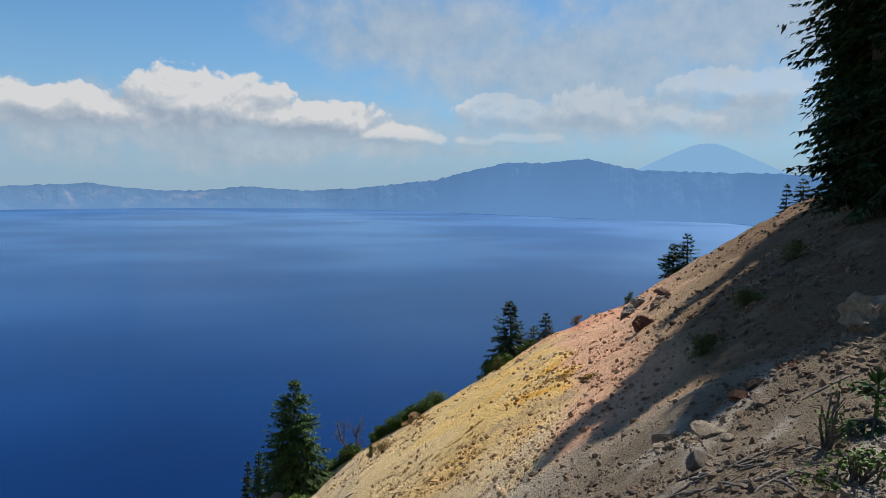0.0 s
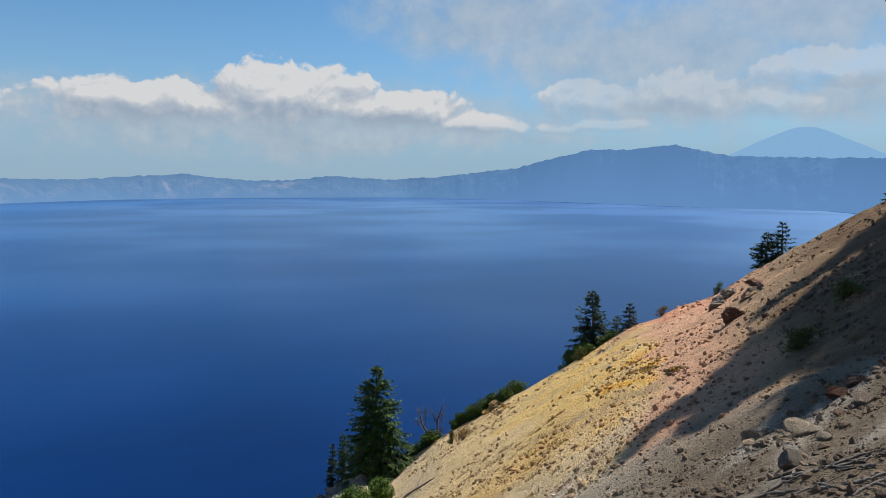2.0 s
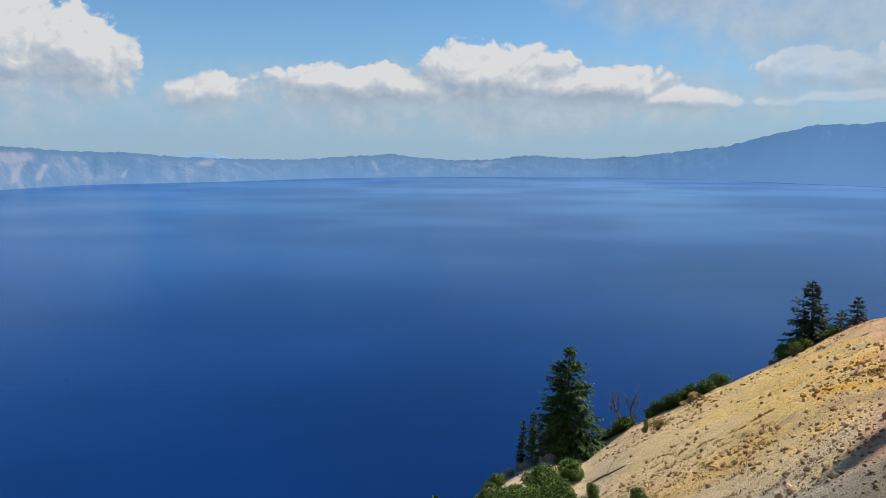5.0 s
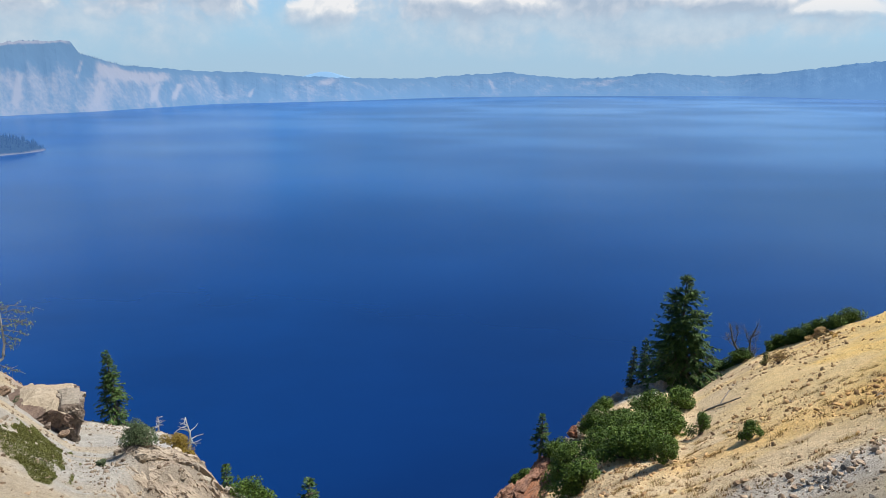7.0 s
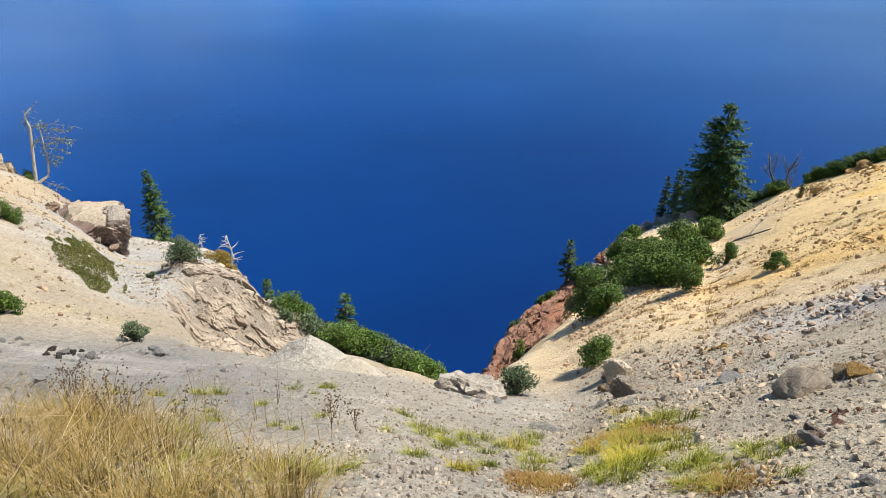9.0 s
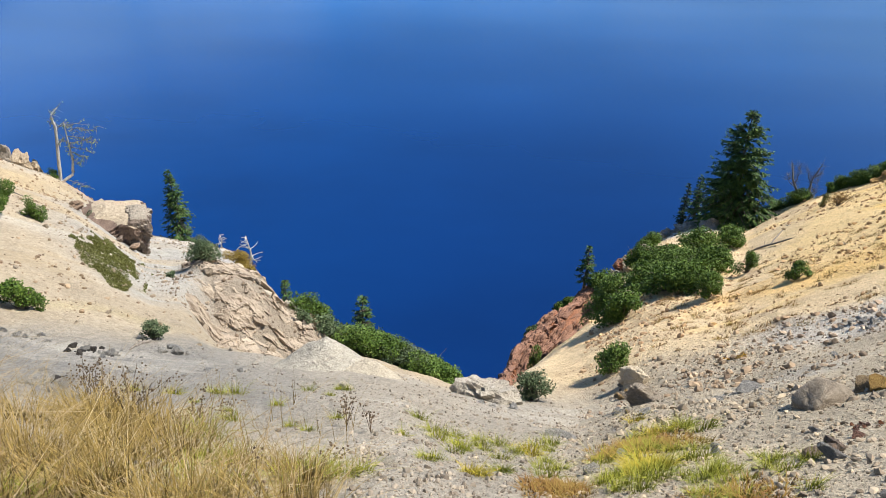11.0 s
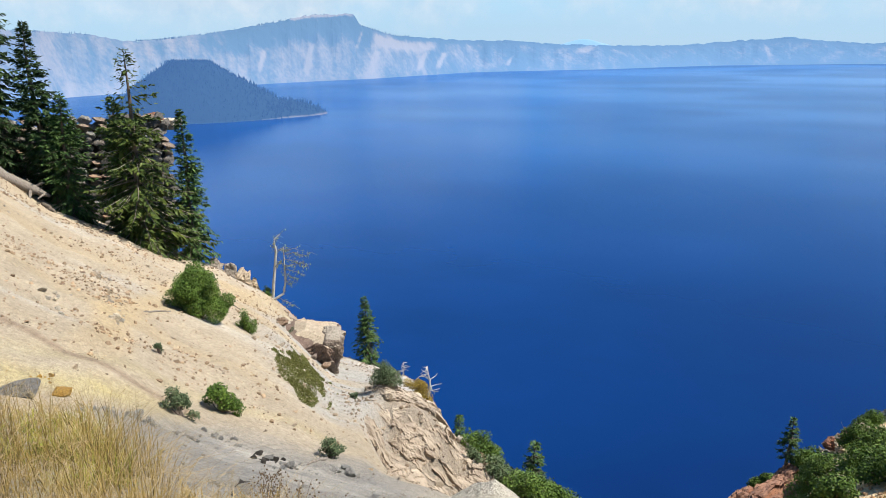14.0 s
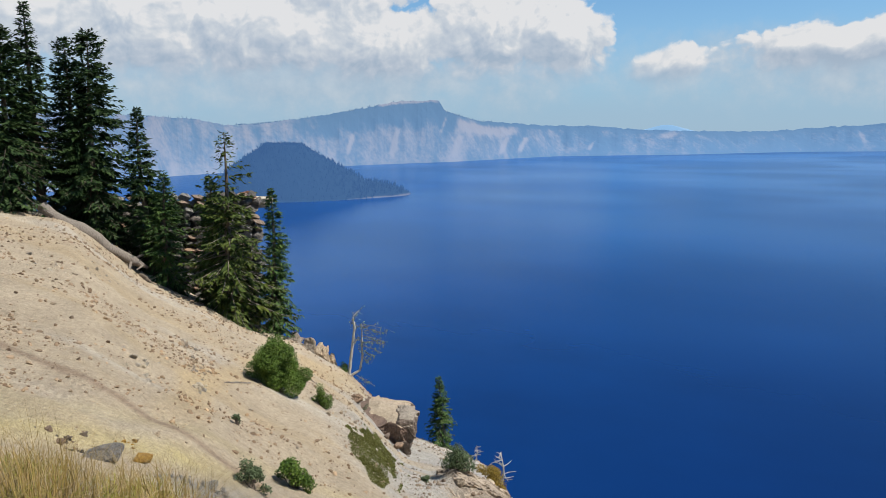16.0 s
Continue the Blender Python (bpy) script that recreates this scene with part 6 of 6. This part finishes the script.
rubble(33.5, 12.8, 2.4, 0.6, 18, 0.08, 0.36, 1320, ROCK_GREY, "strewn ash-grey broken rocks on gravel", "rocks on the shoulder")
for i_, (a_, r_, w_, d_, n_, l_, m_) in enumerate(((-53.4, 11.6, 2.0, 0.6, 16, 0.34, ROCK_BROWN), (-52.6, 11.2, 1.6, 0.5, 10, 0.30, BASALT), (-49.3, 11.9, 1.2, 0.4, 9, 0.26, ROCK_OCHRE), (-46.6, 9.6, 2.0, 0.6, 20, 0.26, ROCK_GREY), (-43.0, 10.2, 2.5, 0.5, 20, 0.24, ROCK_GREY),
                                                   (-39.7, 10.9, 2.2, 0.5, 20, 0.24, ROCK_GREY), (-36.3, 11.6, 2.0, 0.5, 18, 0.28, ROCK_GREY), (-33.4, 10.8, 2.0, 0.5, 18, 0.30, BASALT), (-31.0, 10.9, 2.0, 0.4, 14, 0.26, ROCK_GREY), (-26.5, 11.3, 2.4, 0.3, 12, 0.30, ROCK_GREY))):
    rubble(a_, r_, w_, d_, n_, 0.04, l_, 1400 + 30 * i_, m_, "strewn grey stones along the shoulder" if m_ is ROCK_GREY else "strewn dark and yellow stones beside dry grass", "stones along the shoulder")
for i_, (a_, r_, w_, d_, n_) in enumerate(((-44.0, 20.6, 0.8, 1.6, 20), (-43.9, 18.0, 0.6, 1.0, 14), (-44.7, 23.3, 0.9, 1.4, 16), (-47.8, 18.3, 1.4, 1.6, 12), (-51.0, 29.8, 1.6, 2.4, 16), (-53.5, 27.3, 1.8, 2.4, 16), (-32.5, 25.0, 1.4, 2.0, 14))):
    rubble(a_, r_, w_, d_, n_, 0.08, 0.34, 1750 + 30 * i_, ROCK_PALE if i_ % 2 else ROCK_TAN, "strewn tan stones on the cream sand slope", "stones on the sand slope")
mound(-13.0, 11.0, 1.15, 0.9, 0.92, 7, (0.44, 0.40, 0.33), "smooth pale grey heap of ash")
mound(-9.4, 10.5, 0.8, 0.6, 0.34, 9, (0.45, 0.39, 0.30), "low cream-coloured heap of ash")

# ---- loose stones and grasses ----
STONES = None


def stone_material(name, stops):
    m, k, b, pos = material(name)
    zone = k.n("ShaderNodeVertexColor")
    zone.layer_name = "soil"
    isl = k.n("ShaderNodeNewGeometry").outputs["Random Per Island"]
    tone = k.ramp(isl, stops)
    grain = k.noise(pos, 30.0, 4)
    c = k.mix(1.0, zone.outputs[0], tone, "MULTIPLY")
    c = k.mix(k.math("MULTIPLY", grain, 0.5), c, (0.22, 0.19, 0.16, 1))
    k.put(b, "Base Color", c), k.put(b, "Roughness", 0.92), k.put(b, "Specular IOR Level", 0.2)
    return m


def scatter_stones(name, n, seed, az_lo, az_hi, r_lo, r_hi, small, large, label, keep=None, log=True, mat=None):
    """Many stones as stuff: angular lumps of twenty faces that lie in the soil."""
    g = np.random.default_rng(seed)
    bm = bmesh.new()
    bmesh.ops.create_icosphere(bm, subdivisions=1, radius=1.0)
    base, tris = np.array([v.co for v in bm.verts]), np.array([[v.index for v in f.verts] for f in bm.faces])
    bm.free()
    a = g.uniform(az_lo, az_hi, n)
    r = np.exp(g.uniform(math.log(r_lo), math.log(r_hi), n)) if log else np.sqrt(g.uniform(r_lo ** 2, r_hi ** 2, n))
    r = np.minimum(r, np.interp(a, TABLE, T_R) - 0.05)
    x, y = r * np.sin(np.radians(a)), r * np.cos(np.radians(a))
    ok = g.random(n) < (keep(a, r, x, y) if keep else 1.0)
    x, y, r = x[ok], y[ok], r[ok]
    n = len(x)
    size = small * (1 - g.random(n)) ** -0.62 * (1 + 0.035 * r)
    size = np.minimum(size, large * (1 + 0.02 * r))
    shape = size[:, None] * g.uniform(0.55, 1.35, (n, 3)) * np.array([1, 1, 0.9])
    v = base[None] * (1 + 0.22 * g.normal(0, 1, (n, len(base), 1))) * shape[:, None]
    th, ph = g.uniform(0, 2 * np.pi, n), g.normal(0, 0.35, n)
    c, s, cp, sp = np.cos(th)[:, None], np.sin(th)[:, None], np.cos(ph)[:, None], np.sin(ph)[:, None]
    vx, vz = v[..., 0] * cp - v[..., 2] * sp, v[..., 0] * sp + v[..., 2] * cp
    vy = v[..., 1]
    gz = ground(x, y)
    out = np.stack([x[:, None] + vx * c - vy * s, y[:, None] + vx * s + vy * c, gz[:, None] + vz + 0.25 * size[:, None]], -1).reshape(-1, 3)
    f = (tris[None] + (np.arange(n) * len(base))[:, None, None]).reshape(-1, 3)
    tint = soil(x, y) * g.uniform(0.75, 1.15, (n, 1))
    ob = mesh_of(name, out, f, mat or STONES, colours=np.repeat(tint, len(base), 0))
    tagged(ob, label, "stones", kind="stuff")


STONES = stone_material("loose_gravel", [(0.0, (0.36, 0.32, 0.28)), (0.45, (0.74, 0.68, 0.62)), (0.85, (1.0, 0.95, 0.88)), (1.0, (1.30, 1.24, 1.14))])
SCREE = stone_material("loose_scree", [(0.0, (0.40, 0.30, 0.23)), (0.55, (0.70, 0.57, 0.46)), (0.85, (0.95, 0.80, 0.66)), (1.0, (1.25, 1.12, 0.98))])
clump = lambda a, r, x, y: np.clip(0.35 + 2.2 * fbm(x / 2.2, y / 2.2, 131), 0.05, 1)
scatter_stones("gravel", 26000, 401, -48, 48, 2.6, 15, 0.0036, 0.022, "loose grey gravel and chips on the shoulder", lambda a, r, x, y: np.clip(0.25 + 0.035 * (a + 20) + 2.0 * fbm(x / 1.2, y / 1.2, 133), 0.06, 1))
scatter_stones("scree", 30000, 402, 12, 72, 9, 47, 0.0085, 0.055, "loose ochre and brown stones on the slope", clump, mat=SCREE)
scatter_stones("scree", 17000, 403, 40, 72, 3.5, 30, 0.0052, 0.042, "loose brown rubble below the firs", lambda a, r, x, y: np.clip(0.55 + 1.8 * fbm(x / 1.5, y / 1.5, 137), 0.1, 1), mat=SCREE)
scatter_stones("scree", 30000, 404, -66, -12, 13.5, 43, 0.009, 0.042, "scattered stones on the cream sand slope", lambda a, r, x, y: np.clip(0.26 + 3.2 * fbm(x / 3, y / 3, 139), 0.06, 1), mat=SCREE)
scatter_stones("scree", 7000, 405, 16, 44, 6, 17, 0.0042, 0.042, "pale broken stones in the gravel", lambda a, r, x, y: np.clip(0.3 + 3.6 * fbm(x / 1.7, y / 1.7, 141), 0.04, 1))


def grass(name, spots, seed, mat, blades_each, height, spread, label, width=0.003, arch=0.6, stalks=0):
    """Tufts of bent blades; spots: azimuth, distance and a scale for each."""
    g = np.random.default_rng(seed)
    spots = np.array(spots)
    a, r, k = np.repeat(spots, blades_each, 0).T
    n = len(a)
    x0, y0 = r * np.sin(np.radians(a)), r * np.cos(np.radians(a))
    th, q = g.uniform(0, 2 * np.pi, n), np.sqrt(g.random(n))
    x, y = x0 + k * spread * q * np.cos(th) * 1.4, y0 + k * spread * q * np.sin(th)
    z = ground(x, y) - 0.01
    h = k * height * g.uniform(0.45, 1.15, n)
    tall = g.random(n) < stalks
    h = np.where(tall, h * 1.7, h)
    out = np.stack([np.cos(th), np.sin(th), 0 * th], -1) * (0.25 + q)[:, None] + g.normal(0, 0.5, (n, 3)) * np.array([1, 1, 0])
    bow = arch * np.where(tall, 0.4, 1.0) * g.uniform(0.1, 2.2, n)
    side = unit(np.cross(out, np.array([0, 0, 1.0])))
    w = width * (0.7 + 0.5 * k) * g.uniform(0.7, 1.3, n) * np.where(tall, 0.6, 1.0)
    p = np.stack([x, y, z], -1)
    rows = []
    for s in (0.0, 0.4, 0.75, 1.0):
        c = p + out * (bow * h * s * s)[:, None] + np.array([0, 0, 1.0]) * (h * s * (1 - 0.28 * bow * s))[:, None]
        ww = (w * (1 - 0.92 * s))[:, None] * side
        rows += [c - ww, c + ww]
    v = np.stack(rows, 1).reshape(-1, 3)
    b = np.arange(n)[:, None, None] * 8
    f = (np.array([[0, 1, 3, 2], [2, 3, 5, 4], [4, 5, 7, 6]])[None] + b).reshape(-1, 4)
    tagged(mesh_of(name, v, f, mat), label, "grass", kind="stuff")


gr = random.Random(9)
dry = [(gr.uniform(-62, -13), 0, 0) for _ in range(46)]
dry = [(a, gr.uniform(2.6, 4.9 - 0.024 * (a + 62)), gr.uniform(0.5, 1.35)) for a, _, _ in dry]
dry += [(gr.uniform(-40, -28), gr.uniform(3.9, 5.3), gr.uniform(1.0, 1.5)) for _ in range(13)]
tall = [(gr.uniform(-68, -43), gr.uniform(4.2, 6.3), gr.uniform(1.0, 1.7)) for _ in range(46)]
tall += [(gr.uniform(-66, -46), gr.uniform(5.6, 8.6), gr.uniform(1.3, 2.1)) for _ in range(40)]
grass("dry_grass", tall, 508, GRASS_DRY, 50, 0.26, 0.14, "tall thin dry grass on the slope", width=0.0028, stalks=0.12, arch=0.6)
grass("dry_grass", dry, 501, GRASS_DRY, 170, 0.25, 0.13, "tall dry golden grass in tufts", width=0.0036, stalks=0.03, arch=0.5)
straw = [(a + gr.uniform(-2.5, 2.5), r + gr.uniform(-0.3, 0.3), k * gr.uniform(0.7, 1.2)) for a, r, k in dry + dry + tall]
grass("dead_straw", straw, 505, STRAW, 45, 0.20, 0.26, "bleached dead straw tangled between the tufts", width=0.0026, arch=1.3)
green = [(gr.uniform(-64, -46), gr.uniform(5.0, 8.0), gr.uniform(1.0, 1.6)) for _ in range(20)] + [(gr.uniform(-50, -10), gr.uniform(2.6, 4.0), gr.uniform(0.5, 0.9)) for _ in range(26)]
green += [(gr.uniform(-4, 11), gr.uniform(4.2, 6.2), gr.uniform(0.35, 0.75)) for _ in range(22)]
green += [(gr.uniform(14, 24), gr.uniform(3.8, 6.2), gr.uniform(0.4, 0.85)) for _ in range(26)]
green += [(gr.uniform(16, 34), gr.uniform(3.2, 4.4), gr.uniform(0.3, 0.6)) for _ in range(24)]
green += [(gr.uniform(-34, -4), gr.uniform(5.0, 8.0), gr.uniform(0.3, 0.6)) for _ in range(16)]
lush = [(18.9 + gr.gauss(0, 0.9), 4.25 + gr.gauss(0, 0.07), gr.uniform(0.6, 0.9)) for _ in range(5)] + [(21.0 + gr.gauss(0, 0.5), 4.2 + gr.gauss(0, 0.06), gr.uniform(0.5, 0.7)) for _ in range(2)]
lush += [(19.9, 5.85, 0.9), (19.6, 5.9, 0.7), (17.7, 6.95, 0.8), (7.3, 5.6, 0.8), (7.9, 5.5, 0.6), (1.6, 4.05, 0.7), (2.4, 4.0, 0.5)]
grass("sedge", lush, 506, GRASS_BRIGHT, 120, 0.17, 0.09, "bright yellow-green sedge clump in the gravel", arch=0.6)
green += [(26.0 + gr.gauss(0, 1.6), 3.5 + gr.gauss(0, 0.25), gr.uniform(0.3, 0.5)) for _ in range(8)] + [(-26.2, 4.7, 1.2), (-25.4, 4.6, 1.0), (-22.2, 6.95, 0.8), (-2.5, 5.55, 0.8), (-2.2, 5.3, 0.6)]
grass("sedge", green, 502, GRASS_GREEN, 110, 0.20, 0.11, "yellow-green sedge tufts in the gravel", arch=0.55)
rusty = [(19.8 + gr.gauss(0, 2.0), 5.2 + gr.gauss(0, 0.22), gr.uniform(0.35, 0.6)) for _ in range(60)] + [(10.5 + gr.gauss(0, 1.3), 3.88 + gr.gauss(0, 0.1), gr.uniform(0.3, 0.5)) for _ in range(36)] + [(15.8 + gr.gauss(0, 0.6), 5.35 + gr.gauss(0, 0.1), 0.5) for _ in range(12)] + [(29.0 + gr.gauss(0, 1.5), 3.4 + gr.gauss(0, 0.12), 0.45) for _ in range(16)]
rusty += [(gr.uniform(7, 13), gr.uniform(3.6, 4.1), gr.uniform(0.3, 0.5)) for _ in range(14)] + [(gr.uniform(14, 20), gr.uniform(4.9, 5.8), gr.uniform(0.3, 0.5)) for _ in range(18)]
rusty += [(gr.uniform(18, 38), gr.uniform(13.5, 24), gr.uniform(0.5, 1.0)) for _ in range(170)]
grass("ground_cover", rusty, 503, GRASS_RED, 60, 0.12, 0.16, "low rusty brown ground cover", width=0.006, arch=0.8)
wisps = [(gr.uniform(-64, -42), gr.uniform(4.5, 8.0), gr.uniform(1.2, 1.9)) for _ in range(50)] + [(gr.uniform(-64, -8), gr.uniform(3.0, 6.5), gr.uniform(0.8, 1.3)) for _ in range(60)]
grass("seed_stalks", wisps, 504, GRASS_DRY, 5, 0.48, 0.10, "thin dry seed stalks above the grass", width=0.0022, arch=0.25)
weeds = [(-30.6 + gr.gauss(0, 0.8), 5.3 + gr.gauss(0, 0.15), gr.uniform(0.8, 1.2)) for _ in range(6)] + [(-33.4 + gr.gauss(0, 0.8), 6.2 + gr.gauss(0, 0.2), gr.uniform(0.7, 1.1)) for _ in range(4)] + [(gr.uniform(-30, -8), gr.uniform(3.0, 6.0), gr.uniform(0.5, 0.8)) for _ in range(8)]


def seed_weeds(spots, seed):
    """Brown stalks with small dark seed heads."""
    g = np.random.default_rng(seed)
    out = []
    for a, r, k in spots:
        x, y, z = at(a, r)
        for i in range(5):
            h = k * 0.42 * g.uniform(0.5, 1.0)
            lean = g.normal(0, 0.10, 2) * k
            p = np.array([[x, y, z], [x + lean[0] * 0.4, y + lean[1] * 0.4, z + h * 0.55], [x + lean[0], y + lean[1], z + h]])
            out.append(tube(p, [0.003, 0.0025, 0.0015], 4))
            for q in range(5):
                c = p[2] + np.array([g.normal(0, 0.03), g.normal(0, 0.03), -0.12 * k * g.random()])
                out.append(tube([c, c + [0, 0, 0.008], c + [0, 0, 0.018]], [0.003, 0.010, 0.002], 5))
    v, f = gathered(out)
    tagged(mesh_of("weeds", v, f, WEED), "brown weeds with dark seed heads among dry grass", "weeds", kind="stuff")


seed_weeds(weeds, 507)

# ---- the stone wall on the spur ----


def stone_wall():
    rnd = random.Random(31)
    p0, p1 = Vector((46.5 * math.sin(radians(-49.4)), 46.5 * math.cos(radians(-49.4)), 0)), Vector((45.5 * math.sin(radians(-39.0)), 45.5 * math.cos(radians(-39.0)), 0))
    run = p1 - p0
    length = run.length
    run.normalize()
    face = Vector((run.y, -run.x, 0))
    bottom, top = -11.0, -2.1
    turn = math.degrees(math.atan2(run.y, run.x))
    wall = holder("stone_wall", p0.x, p0.y, bottom, "rough wall of grey and tan boulders behind the firs", "wall")
    bm = bmesh.new()
    bmesh.ops.create_cube(bm, size=1.0)
    bmesh.ops.scale(bm, vec=(length, 0.9, top - bottom - 0.35), verts=bm.verts)
    bmesh.ops.translate(bm, vec=(length / 2, 0.55, (top - bottom - 0.35) / 2), verts=bm.verts)
    bmesh.ops.bevel(bm, geom=bm.edges[:], offset=0.15, segments=2, affect="EDGES")
    me = bpy.data.meshes.new("core")
    bm.to_mesh(me)
    bm.free()
    me.materials.append(BASALT)
    core = new("core", me)
    core.parent, core.rotation_euler = wall, (0, 0, radians(turn))
    shapes = []
    for i, mat in enumerate((WALL_ROCK, ROCK_BROWN, WALL_ROCK, WALL_ROCK, ROCK_GREY, WALL_ROCK)):
        me = rock_mesh(700 + i, cuts=12, sub=3)
        me.materials.append(mat)
        shapes.append(me)
    z = bottom + 2.6
    while z < top:
        h = rnd.uniform(0.36, 0.58)
        s = rnd.uniform(-0.2, 0.1)
        while s < length:
            wdt = rnd.uniform(0.38, 0.80)
            ob = new("stone", rnd.choice(shapes))
            ob.parent = wall
            q = run * (s + wdt / 2) - face * rnd.uniform(-0.12, 0.08) * -1
            ob.matrix_basis = pose(q.x, q.y, z + h / 2 - bottom + rnd.uniform(-0.04, 0.04), rnd.uniform(-15, 15), rnd.uniform(-15, 15), turn + rnd.uniform(-12, 12)) @ Matrix.Diagonal((wdt * 0.74, 0.45, h * 0.78, 1))
            s += wdt * 0.97
        z += h * 0.93
    # red-brown end block and the pale rounded ledge that juts over the lake
    ledge = holder("viewing_ledge", 46.6 * math.sin(radians(-38.7)), 46.6 * math.cos(radians(-38.7)), -2.95, "pale rounded stone ledge jutting over the lake", "ledge")
    for nm, rad, lo, hi in (("slab", 0.95, 0.30, 0.52), ("rim", 1.0, 0.52, 0.62), ("bracket", 0.72, 0.0, 0.30)):
        n = 36
        ang = np.linspace(0, 2 * np.pi, n, endpoint=False)
        prof = [(0.001, hi), (rad - 0.05, hi), (rad, hi - 0.04), (rad * 0.96, lo), (0.001, lo)]
        v = np.array([[1.15 * q * math.cos(t), 0.7 * q * math.sin(t), zz] for q, zz in prof for t in ang])
        mesh_of(nm, v, grid_faces(len(prof), n, True)[:, ::-1], ROCK_PALE, ledge, smooth_shade=False)
    blk = new("rock", rock_mesh(750, 8))
    blk.data.materials.append(ROCK_RED)
    blk.matrix_world = pose(46.2 * math.sin(radians(-39.6)), 46.2 * math.cos(radians(-39.6)), -2.3, 10, 20, 30) @ Matrix.Diagonal((0.7, 0.5, 0.5, 1))
    tagged(blk, "dark red-brown block at the end of the wall", "rock")


stone_wall()
